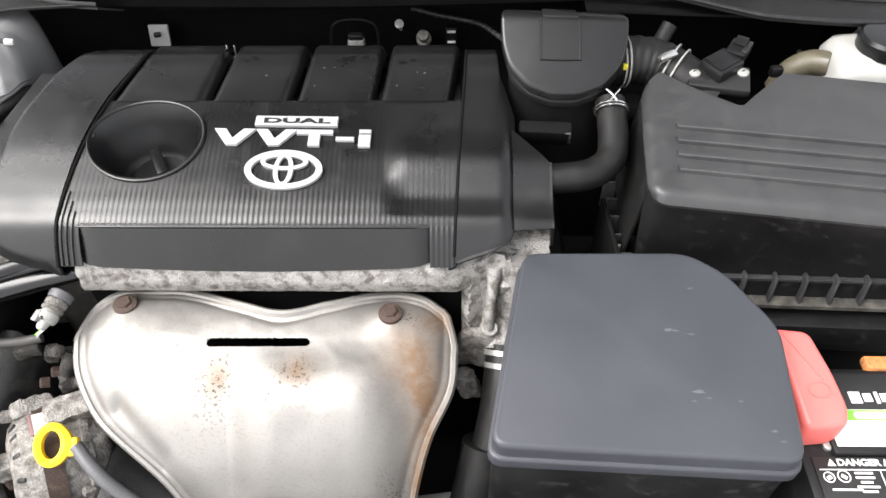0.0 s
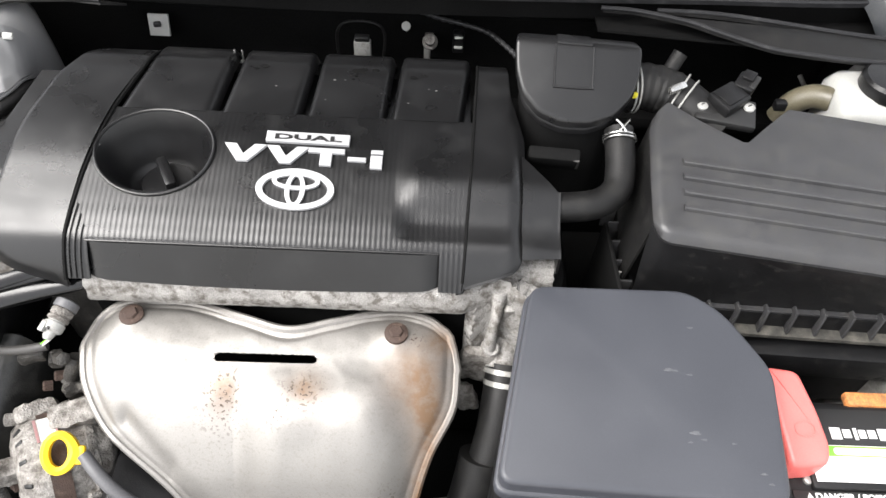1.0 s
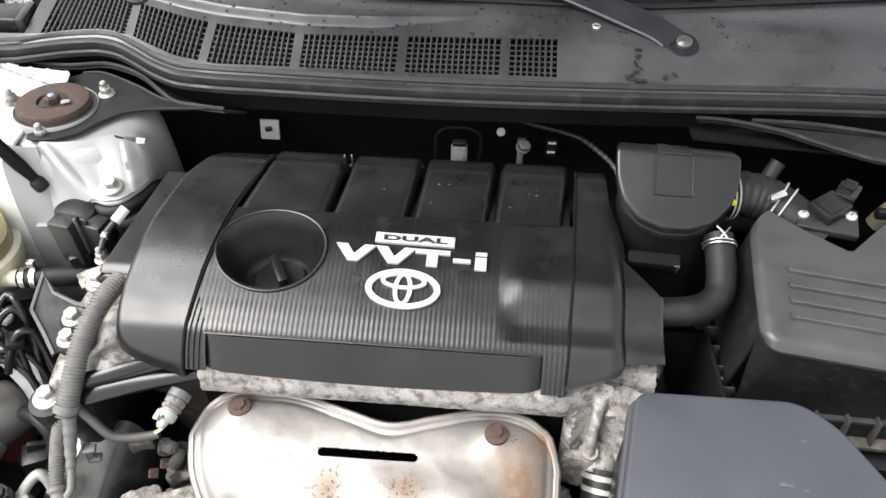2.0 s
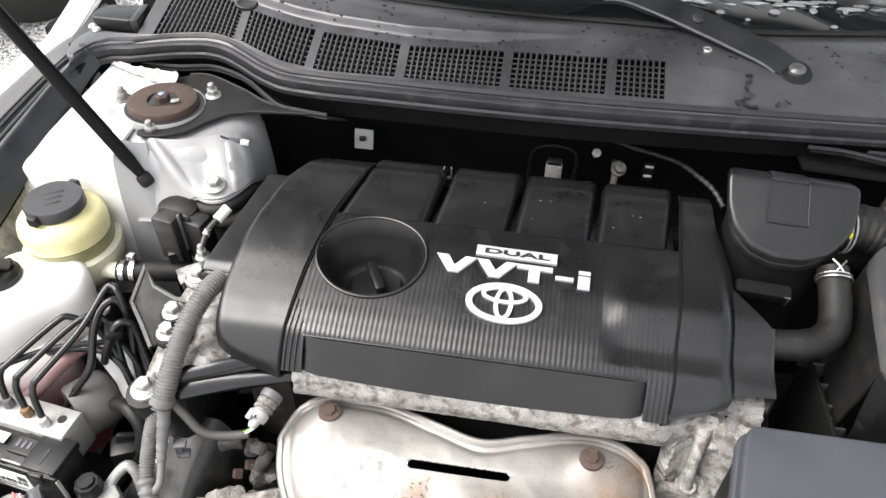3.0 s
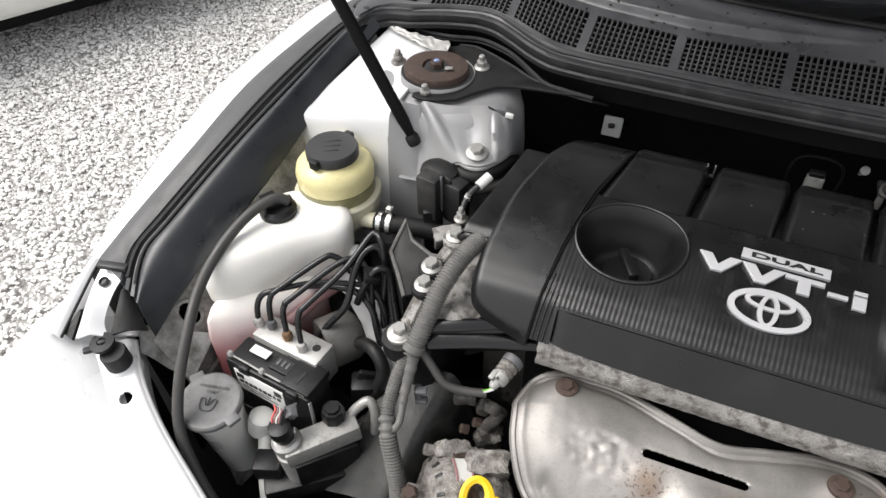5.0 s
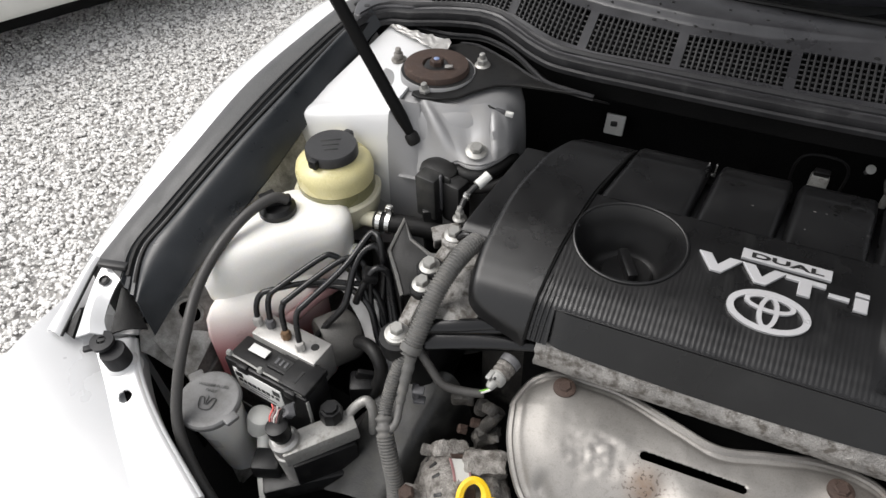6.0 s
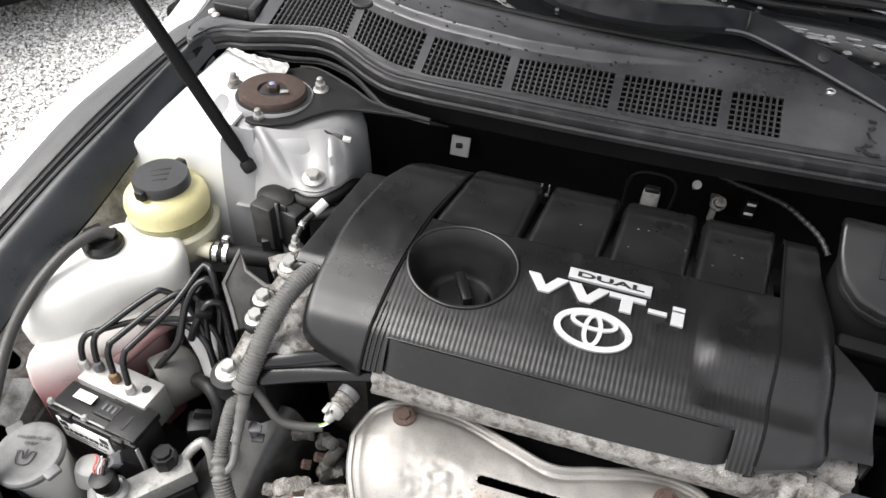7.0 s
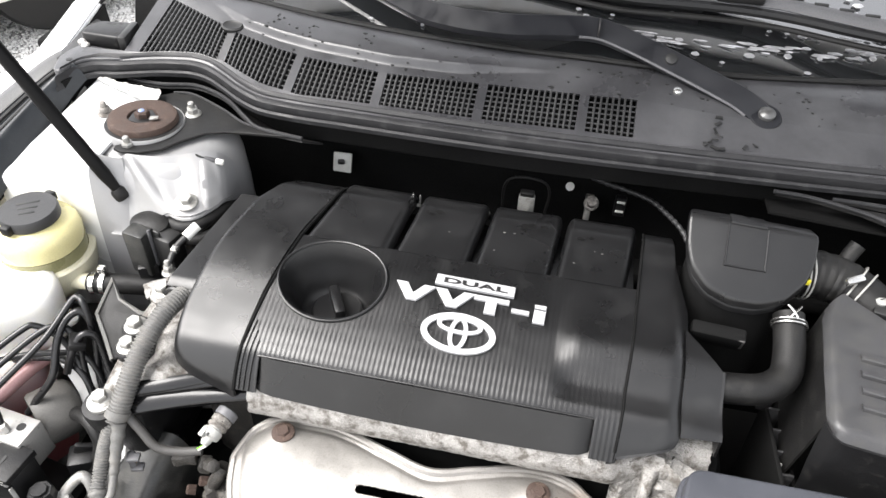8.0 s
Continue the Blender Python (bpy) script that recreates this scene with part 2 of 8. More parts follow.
SEALG = mat("grey_weatherstrip", (0.020, 0.020, 0.0215), 0.5, var=0.25, big=30, bump=0.15, spec=0.3, stain=(0.05, 0.05, 0.051), stain_scale=40, stain_at=0.66, stain_soft=0.12)
SPLASH = mat("splash_shield_plastic", (0.017, 0.0175, 0.017), 0.42, var=0.35, big=18, bump=0.2, stain=(0.06, 0.058, 0.052), stain_scale=40, stain_at=0.6, stain_soft=0.15)
SMOKED = mat("smoked_plastic", (0.11, 0.098, 0.066), 0.45, var=0.25, big=40, bump=0.15)
CAPMARK = mat("grey_cap_mark", (0.060, 0.060, 0.060), 0.5, var=0.2, bump=0.1)
MOTOR = mat("grey_motor_casing", (0.105, 0.101, 0.094), 0.5, var=0.2, big=20, bump=0.15)
DARKCAST = mat("oily_dark_casting", (0.055, 0.052, 0.048), 0.5, 0.2, var=0.4, big=40, fine=400, bump=0.8, stain=(0.14, 0.13, 0.115), stain_scale=70, stain_at=0.62, stain_soft=0.1)
GLOSSPIPE = mat("gloss_black_pipe", (0.0055, 0.0055, 0.006), 0.17, var=0.2, bump=0.04)
PLUGW = mat("grey_white_plug", (0.33, 0.33, 0.315), 0.45, var=0.15, big=40, bump=0.1, stain=(0.22, 0.21, 0.19), stain_scale=110, stain_at=0.6)
# white plastic darkened in its colour for the shade at the brake reservoir
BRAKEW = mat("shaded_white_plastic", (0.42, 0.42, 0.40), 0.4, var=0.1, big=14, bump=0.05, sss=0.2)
ARMBLACK = mat("satin_arm_paint", (0.0095, 0.010, 0.0125), 0.42, var=0.2, big=30, bump=0.08)
BARENUT = mat("dull_wiper_nut", (0.13, 0.13, 0.128), 0.35, 0.6, var=0.2, bump=0.1)
HOSE = mat("weathered_hose_rubber", (0.048, 0.046, 0.044), 0.5, var=0.2, big=30, bump=0.15)
CAPGREY = mat("pale_grey_cap_plastic", (0.17, 0.17, 0.17), 0.45, var=0.15, bump=0.1, stain=(0.11, 0.108, 0.10), stain_scale=40, stain_at=0.6, stain_soft=0.15)
GROUND = mat("gravel_bed", (0.42, 0.41, 0.395), 0.9, var=0.5, big=30, fine=160, bump=1.0)
BLUE = mat("blue_paint_dab", (0.22, 0.28, 0.46), 0.4, var=0.1)
YMARK = mat("yellow_clip_mark", (0.85, 0.75, 0.05), 0.4, var=0.05)


# ---- helpers of this place ----
BASE = {}


def thing(name, at, label, category, group="", kind=""):
    """An Empty at the thing's base, to carry its parts."""
    ob = new(name)
    ob.empty_display_size = 0.05
    ob.location = at
    BASE[ob.name] = Vector(at)
    return tagged(ob, label, category, group, kind)


def mesh_of(bm, name, material, base=(0, 0, 0), smooth=38):
    bmesh.ops.recalc_face_normals(bm, faces=bm.faces[:])
    me = bpy.data.meshes.new(name)
    bmesh.ops.translate(bm, verts=bm.verts[:], vec=-Vector(base))
    for f in bm.faces:
        f.smooth = True
    for e in bm.edges:
        e.smooth = len(e.link_faces) != 2 or e.calc_face_angle(0) < radians(smooth)
    bm.to_mesh(me)
    bm.free()
    me.materials.append(material)
    return me


def part(name, bm, material, parent, label="", smooth=38):
    """One bmesh, in world places, as one mesh under a thing or a part."""
    base = BASE[parent.name]
    ob = new(name, mesh_of(bm, name, material, base, smooth))
    ob.parent = parent
    BASE[ob.name] = base
    return tagged(ob, label)


def solo(name, bm, material, label, category, group="", kind="", smooth=38):
    """A thing that is one mesh, with its origin at its foot."""
    lo = Vector([min(v.co[i] for v in bm.verts) for i in range(3)])
    hi = Vector([max(v.co[i] for v in bm.verts) for i in range(3)])
    base = Vector(((lo.x + hi.x) / 2, (lo.y + hi.y) / 2, lo.z))
    ob = new(name, mesh_of(bm, name, material, base, smooth))
    ob.location = base
    BASE[ob.name] = base
    return tagged(ob, label, category, group, kind)


def lerp_at(xs, ys, x):
    return float(np.interp(x, xs, ys))


def smooth_table(xs, ys, n=14):
    """The same course without corners, as two finer tables."""
    xs, ys = np.array(xs), np.array(ys)
    slope = np.gradient(ys, xs)
    fx, fy = [], []
    for i in range(len(xs) - 1):
        h = xs[i + 1] - xs[i]
        for k in range(n):
            t = k / n
            fx.append(xs[i] + h * t)
            fy.append((2 * t ** 3 - 3 * t * t + 1) * ys[i] + (t ** 3 - 2 * t * t + t) * h * slope[i] + (3 * t * t - 2 * t ** 3) * ys[i + 1] + (t ** 3 - t * t) * h * slope[i + 1])
    return fx + [xs[-1]], fy + [ys[-1]]


def spline(pts, n=8, closed=False):
    """Points on a smooth curve through pts."""
    P = [Vector(p) for p in pts]
    out = []
    k = len(P)
    for i in range(k if closed else k - 1):
        if closed:
            a, b, c, d = P[i - 1], P[i], P[(i + 1) % k], P[(i + 2) % k]
        else:
            a, b, c, d = P[max(i - 1, 0)], P[i], P[i + 1], P[min(i + 2, k - 1)]
        for j in range(n):
            t = j / n
            out.append(0.5 * ((2 * b) + (c - a) * t + (2 * a - 5 * b + 4 * c - d) * t * t + (3 * b - a - 3 * c + d) * t ** 3))
    if not closed:
        out.append(P[-1])
    return out


def loft(loops, closed=True, caps=True, bm=None):
    """Skin a row of loops that all have the same number of points."""
    bm = bm or bmesh.new()
    rings = [[bm.verts.new(p) for p in lp] for lp in loops]
    k = len(rings[0])
    for a, b in zip(rings, rings[1:]):
        for i in range(k if closed else k - 1):
            j = (i + 1) % k
            bm.faces.new((a[i], a[j], b[j], b[i]))
    if caps and closed:
        bm.faces.new(rings[0][::-1])
        bm.faces.new(rings[-1])
    return bm


def tube(pts, r, n=8, segs=10, bm=None, smooth=True, closed=False):
    """A round bar along a curve; r is a number or a function of the way along (0 to 1) and the length in metres."""
    P = spline(pts, n, closed) if smooth else [Vector(p) for p in pts]
    bm = bm or bmesh.new()
    k = len(P)
    run = [0.0]
    for a, b in zip(P, P[1:]):
        run.append(run[-1] + (b - a).length)
    up = Vector((0, 0, 1))
    loops = []
    side = None
    for i, p in enumerate(P):
        d = (P[(i + 1) % k] - P[i - 1]) if closed else (P[min(i + 1, k - 1)] - P[max(i - 1, 0)])
        d.normalize()
        if side is None:
            side = d.cross(up if abs(d.z) < 0.9 else Vector((1, 0, 0))).normalized()
        else:
            side = (side - d * side.dot(d)).normalized()
        other = d.cross(side)
        rad = r(run[i] / run[-1], run[i]) if callable(r) else r
        loops.append([p + (side * math.cos(a) + other * math.sin(a)) * rad for a in (2 * math.pi * q / segs for q in range(segs))])
    if closed:
        loops.append(loops[0])
        rings = [[bm.verts.new(q) for q in lp] for lp in loops[:-1]]
        for i in range(len(rings)):
            a, b = rings[i], rings[(i + 1) % len(rings)]
            for q in range(segs):
                bm.faces.new((a[q], a[(q + 1) % segs], b[(q + 1) % segs], b[q]))
        return bm
    return loft(loops, True, True, bm)


def loom(pts, r, pitch=0.0035, depth=0.0011, segs=12):
    """A corrugated split loom along a curve."""
    P = spline(pts, 60)
    total = sum((b - a).length for a, b in zip(P, P[1:]))
    n = int(total / pitch * 4)
    run, marks, k = 0.0, [], 0
    acc = [0.0]
    for a, b in zip(P, P[1:]):
        acc.append(acc[-1] + (b - a).length)
    out = []
    for i in range(n + 1):
        s = total * i / n
        while k < len(acc) - 2 and acc[k + 1] < s:
            k += 1
        f = (s - acc[k]) / max(acc[k + 1] - acc[k], 1e-9)
        out.append(P[k].lerp(P[k + 1], f))
    return tube(out, lambda u, s: r + depth * (1 if (int(s / pitch * 2 + 0.001) % 2) else -1), smooth=False, segs=segs)


def frame_of(axis):
    """A turn that takes z to the given axis."""
    return Vector(axis).normalized().to_track_quat("Z", "Y").to_matrix().to_4x4()


def lathe(profile, at=(0, 0, 0), axis=(0, 0, 1), segs=32, bm=None, sx=1.0, sy=1.0, spin=0.0):
    """Turn (radius, height) pairs round an axis that starts at a place; open ends are closed."""
    m = Matrix.Translation(at) @ frame_of(axis) @ pose(0, 0, 0, 0, 0, spin)
    loops = [[m @ Vector((sx * r * math.cos(2 * math.pi * i / segs), sy * r * math.sin(2 * math.pi * i / segs), h)) for i in range(segs)] for r, h in profile]
    return loft(loops, True, True, bm)


def box(c, s, bevel=0.002, rot=(0, 0, 0), bm=None, segs=2, m=None):
    """A box with rounded edges."""
    bm = bm or bmesh.new()
    t = bmesh.new()
    bmesh.ops.create_cube(t, size=1)
    bmesh.ops.scale(t, vec=s, verts=t.verts[:])
    if bevel:
        bmesh.ops.bevel(t, geom=t.edges[:], offset=bevel, segments=segs, affect="EDGES", profile=0.5)
    bmesh.ops.transform(t, matrix=(m if m is not None else pose(*c, *rot)), verts=t.verts[:])
    tmp = bpy.data.meshes.new("tmp")
    t.to_mesh(tmp)
    t.free()
    bm.from_mesh(tmp)
    bpy.data.meshes.remove(tmp)
    return bm


def rough_box(c, s, bevel, rot, amp, f=90, m=None):
    """A box with the uneven skin of a sand casting."""
    t = box(c, s, bevel, rot, m=m)
    bmesh.ops.subdivide_edges(t, edges=[e for e in t.edges if e.calc_length() > 0.010], cuts=5, use_grid_fill=True)
    for v in t.verts:
        v.co += amp * (noise.noise_vector(v.co * f) + 0.5 * noise.noise_vector(v.co * f * 2.6))
    return t


def slab(outline, z0, z1, bevel=0.002, segs=2, bm=None, m=None, top=None):
    """A plate with the given outline (x, y), between two heights; top(x, y) may raise its upper side."""
    t = bmesh.new()
    k = len(outline)
    a = [t.verts.new((x, y, z0)) for x, y in outline]
    b = [t.verts.new((x, y, z1)) for x, y in outline]
    t.faces.new(a[::-1])
    up = t.faces.new(b)
    for i in range(k):
        j = (i + 1) % k
        t.faces.new((a[i], a[j], b[j], b[i]))
    bmesh.ops.recalc_face_normals(t, faces=t.faces[:])
    if bevel:
        bmesh.ops.bevel(t, geom=list(up.edges), offset=bevel, segments=segs, affect="EDGES", profile=0.5)
    if top:
        for v in t.verts:
            if v.co.z > (z0 + z1) / 2:
                v.co.z += top(v.co.x, v.co.y)
    if m is not None:
        bmesh.ops.transform(t, matrix=m, verts=t.verts[:])
    if bm is None:
        return t
    tmp = bpy.data.meshes.new("tmp")
    t.to_mesh(tmp)
    t.free()
    bm.from_mesh(tmp)
    bpy.data.meshes.remove(tmp)
    return bm


def sheet(f, nu, nv, thick=0.002, keep=None, snap=None):
    """A thin shell over u, v in 0..1, with real thickness; keep(p) drops cells, snap(p) moves points to a hole's rim."""
    bm = bmesh.new()
    top = [[Vector(f(i / nu, j / nv)) for j in range(nv + 1)] for i in range(nu + 1)]
    cells = []
    for i in range(nu):
        for j in range(nv):
            q = [(i, j), (i + 1, j), (i + 1, j + 1), (i, j + 1)]
            if keep is None or any(keep(top[a][b]) for a, b in q):
                cells.append(q)
    if snap:
        for a in range(nu + 1):
            for b in range(nv + 1):
                top[a][b] = Vector(snap(top[a][b]))
    vt, vb = {}, {}
    for q in cells:
        for a, b in q:
            if (a, b) not in vt:
                p = top[a][b]
                du = top[min(a + 1, nu)][b] - top[max(a - 1, 0)][b]
                dv = top[a][min(b + 1, nv)] - top[a][max(b - 1, 0)]
                nrm = du.cross(dv)
                nrm = nrm.normalized() if nrm.length > 1e-12 else Vector((0, 0, 1))
                vt[(a, b)] = bm.verts.new(p)
                vb[(a, b)] = bm.verts.new(p - nrm * thick)
    edges = {}
    for q in cells:
        bm.faces.new([vt[k] for k in q])
        bm.faces.new([vb[k] for k in q[::-1]])
        for i in range(4):
            e = (q[i], q[(i + 1) % 4])
            edges[e] = edges.get(e, 0) + 1
    for (a, b) in list(edges):
        if (b, a) not in edges:
            bm.faces.new((vt[b], vt[a], vb[a], vb[b]))
    return bm


def rounded(x0, y0, x1, y1, r, n=5):
    """A rounded rectangle's outline."""
    out = []
    for cx, cy, a0 in ((x1 - r, y0 + r, -90), (x1 - r, y1 - r, 0), (x0 + r, y1 - r, 90), (x0 + r, y0 + r, 180)):
        for i in range(n + 1):
            a = radians(a0 + 90 * i / n)
            out.append((cx + r * math.cos(a), cy + r * math.sin(a)))
    return out


def soft_outline(pts, r=0.01, n=4):
    """Round the corners of an outline."""
    out = []
    k = len(pts)
    for i in range(k):
        p, a, b = Vector(pts[i]), Vector(pts[i - 1]), Vector(pts[(i + 1) % k])
        da, db = (a - p), (b - p)
        ra, rb = min(r, da.length * 0.45), min(r, db.length * 0.45)
        s, e = p + da.normalized() * ra, p + db.normalized() * rb
        for j in range(n + 1):
            t = j / n
            out.append(tuple(s * (1 - t) ** 2 + p * 2 * t * (1 - t) + e * t * t))
    return out


def bolt(name, at, axis=(0, 0, 1), r=0.0085, label="", material=None, group="", stud=False, flange=1.45):
    """A flanged hex bolt head, or a nut on a stud, as a thing."""
    m = material or ZINC
    th = thing(name, at, label, "bolt", group)
    part("flange", lathe([(r * flange, 0), (r * flange, 0.0015), (r * 1.1, 0.004)], at, axis, 20), m, th)
    part("hex_head", lathe([(r, 0.003), (r, 0.0105), (r * 0.86, 0.0125)], at, axis, 6), m, th, smooth=20)
    if stud:
        part("stud", lathe([(r * 0.55, 0.01), (r * 0.55, 0.02), (r * 0.4, 0.0215)], at, axis, 12), m, th)
    return th


def clamp(parent, at, axis, r, width=0.008, name="clamp_band", ears=True):
    """A spring hose clamp with two ears."""
    part(name, lathe([(r, -width / 2), (r + 0.0015, -width / 2), (r + 0.0015, width / 2), (r, width / 2)], at, axis, 28), STEEL, parent, "bright steel spring clamp")
    if ears:
        m = Matrix.Translation(at) @ frame_of(axis)
        for s in (-1, 1):
            p = [m @ Vector((s * 0.004, -r, s * width * 0.3)), m @ Vector((s * 0.006, -r - 0.006, s * width * 0.3)), m @ Vector((s * 0.011, -r - 0.012, s * width * 0.3))]
            part("clamp_ear", tube(p, 0.0016, 4, 6), STEEL, parent)

# ---- ground ----
bm = bmesh.new()
bmesh.ops.create_grid(bm, x_segments=60, y_segments=60, size=40)
for v in bm.verts:
    v.co.z = 0.02 * noise.noise(v.co * 0.3) - 0.012
solo("ground", bm, GROUND, "pale grey gravel driveway", "ground", kind="structure")

# loose stones of the driveway beside the car
rng = np.random.default_rng(7)
COUNT = 112000
ico = bmesh.new()
bmesh.ops.create_icosphere(ico, subdivisions=1, radius=1)
ico.verts.ensure_lookup_table()
unit = np.array([v.co[:] for v in ico.verts])
faces = np.array([[v.index for v in f.verts] for f in ico.faces])
ico.free()
pos = np.stack([rng.uniform(-4.0, -1.15, COUNT), rng.uniform(0.3, 3.7, COUNT), np.zeros(COUNT)], 1)
size = rng.lognormal(math.log(0.0052), 0.30, COUNT)
pos[:, 2] = size * 0.25 - 0.004
squash = np.stack([rng.uniform(0.75, 1.35, COUNT), rng.uniform(0.7, 1.2, COUNT), rng.uniform(0.45, 0.85, COUNT)], 1) * size[:, None]
turn = rng.uniform(0, 2 * math.pi, COUNT)
tip = rng.normal(0, 0.35, COUNT)
local = unit[None] * squash[:, None] * rng.uniform(0.78, 1.18, (COUNT, 12, 1))
x, y, z = local[..., 0], local[..., 1], local[..., 2]
y, z = y * np.cos(tip)[:, None] - z * np.sin(tip)[:, None], y * np.sin(tip)[:, None] + z * np.cos(tip)[:, None]
x, y = x * np.cos(turn)[:, None] - y * np.sin(turn)[:, None], x * np.sin(turn)[:, None] + y * np.cos(turn)[:, None]
verts = np.stack([x, y, z], 2) + pos[:, None]
tris = (faces[None] + (np.arange(COUNT) * 12)[:, None, None]).reshape(-1, 3)
stone_mesh = bpy.data.meshes.new("gravel")
stone_mesh.vertices.add(COUNT * 12)
stone_mesh.vertices.foreach_set("co", verts.reshape(-1))
stone_mesh.loops.add(len(tris) * 3)
stone_mesh.loops.foreach_set("vertex_index", tris.reshape(-1))
stone_mesh.polygons.add(len(tris))
stone_mesh.polygons.foreach_set("loop_start", np.arange(len(tris)) * 3)
stone_mesh.update(calc_edges=True)
STONE = bpy.data.materials.new("gravel_stone")
STONE.use_nodes = True
sn, sl = STONE.node_tree.nodes, STONE.node_tree.links
geo = sn.new("ShaderNodeNewGeometry")
cr = sn.new("ShaderNodeValToRGB")
cr.color_ramp.elements[0].color, cr.color_ramp.elements[1].color = (0.40, 0.395, 0.385, 1), (0.92, 0.91, 0.89, 1)
mid = cr.color_ramp.elements.new(0.35)
mid.color = (0.74, 0.725, 0.70, 1)
sl.new(geo.outputs["Random Per Island"], cr.inputs["Fac"])
sl.new(cr.outputs["Color"], sn["Principled BSDF"].inputs["Base Color"])
sn["Principled BSDF"].inputs["Roughness"].default_value = 0.8
stone_mesh.shade_flat()
stone_mesh.materials.append(STONE)
tagged(new("gravel", stone_mesh), "loose grey and white gravel stones on the driveway", "gravel", kind="stuff")

# ---- bay: walls and floor ----
# plain near-black walls and floor, added to close off the bay
CENTRE = -0.14
bay = thing("engine_bay_wall", (CENTRE, 1.06, 0.2), "black insulated firewall behind the engine", "firewall", kind="structure")
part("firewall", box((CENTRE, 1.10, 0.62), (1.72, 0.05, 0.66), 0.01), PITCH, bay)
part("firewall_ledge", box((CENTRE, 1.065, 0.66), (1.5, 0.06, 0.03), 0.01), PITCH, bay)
solo("bay_floor", box((CENTRE, 0.55, 0.30), (1.95, 1.15, 0.03), 0.005), PITCH, "dark floor that closes the bay under the engine", "tray", kind="structure")
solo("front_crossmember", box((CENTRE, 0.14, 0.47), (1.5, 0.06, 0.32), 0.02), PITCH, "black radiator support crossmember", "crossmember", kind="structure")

# ---- cowl below the windscreen ----
XS = [-0.868, -0.861, -0.845, -0.80, -0.72, -0.66, -0.62, -0.59, -0.55, -0.50, -0.416, -0.17, 0.027, 0.216, 0.333, 0.55, 0.70]
YF = [0.950, 0.976, 0.996, 1.009, 1.030, 1.029, 1.007, 0.987, 0.968, 0.961, 0.959, 0.957, 0.963, 0.972, 0.979, 0.99, 1.01]
XS, YF = smooth_table(XS, YF, 6)
ZF = list(np.interp(XS, [-0.95, -0.69, -0.55, 0.7], [0.960, 0.970, 0.964, 0.962]))
GX = [-0.775, -0.69, -0.635, -0.61, -0.556, -0.49, -0.366, -0.215, -0.066, 0.03, 0.3, 0.7]
GB = [1.033, 1.040, 1.040, 1.024, 0.995, 0.978, 0.980, 0.980, 0.986, 0.987, 0.997, 1.025]
GT = [1.165, 1.122, 1.093, 1.083, 1.064, 1.046, 1.030, 1.037, 1.044, 1.050, 1.058, 1.08]
LX = [-0.95, -0.513, -0.376, -0.284, -0.153, -0.026, 0.159, 0.267, 0.364, 0.70]
LY = [1.25, 1.143, 1.121, 1.113, 1.109, 1.112, 1.138, 1.155, 1.172, 1.23]


def cowl_front(x):
    return Vector((x, lerp_at(XS, YF, x), lerp_at(XS, ZF, x)))


def cowl_at(x, v):
    """The cowl's upper side: v 0 the front lip, 1 the grille's lower edge, 2 its upper edge, 3 the glass."""
    f = cowl_front(x)
    g = Vector((x, max(lerp_at(GX, GB, x), f.y + 0.016), f.z + 0.010))
    t = Vector((x, lerp_at(GX, GT, x), 0.998 + 0.012 * max(0, (-0.55 - x) / 0.25) - 0.006 * min(1, max(0, x / 0.15))))
    e = Vector((x, lerp_at(LX, LY, x), 1.020 - 0.012 * min(1, max(0, (x + 0.06) / 0.2))))
    k = min(1.0, max(0.0, (x - 0.016) / 0.10))
    t = t.lerp(g.lerp(e, (t.y - g.y) / (e.y - g.y)), k)
    if v <= 1:
        return f.lerp(g, v)
    if v <= 2:
        return g.lerp(t, v - 1)
    p = t.lerp(e, v - 2)
    w = v - 2
    along = max(0.0, min(1.0, (x + 0.70) / 0.08)) * max(0.0, min(1.0, (-0.10 - x) / 0.16))
    step = max(0.0, min(1.0, (w - 0.16 - 0.30 * (1 - along)) / 0.10))
    p.z += 0.004 * math.sin(math.pi * w) + 0.013 * along * step * step * (3 - 2 * step) * (1 - w) ** 0.6
    return p


cowl = thing("cowl", (CENTRE, 1.0, 0.93), "faded dark grey plastic cowl panel with raindrops below the windscreen", "cowl", kind="structure")
DIV = [-0.775, -0.632, -0.502, -0.366, -0.214, -0.066, 0.016]
XA, XB, XC = -0.868, 0.66, -0.800
part("front_strip", sheet(lambda u, v: cowl_at(XA + (XB - XA) * u, v), 120, 6, 0.004), COWLP, cowl)
part("rear_panel", sheet(lambda u, v: cowl_at(XC + (XB - XC) * u, 2 + v), 160, 40, 0.004), COWLP, cowl)
part("end_panel", sheet(lambda u, v: cowl_at(0.016 + (XB - 0.016) * u, 1 + v), 40, 6, 0.004), COWLP, cowl)
part("corner_panel", sheet(lambda u, v: cowl_at(XC + (DIV[0] - XC) * u, 1 + v), 6, 6, 0.004), COWLP, cowl)
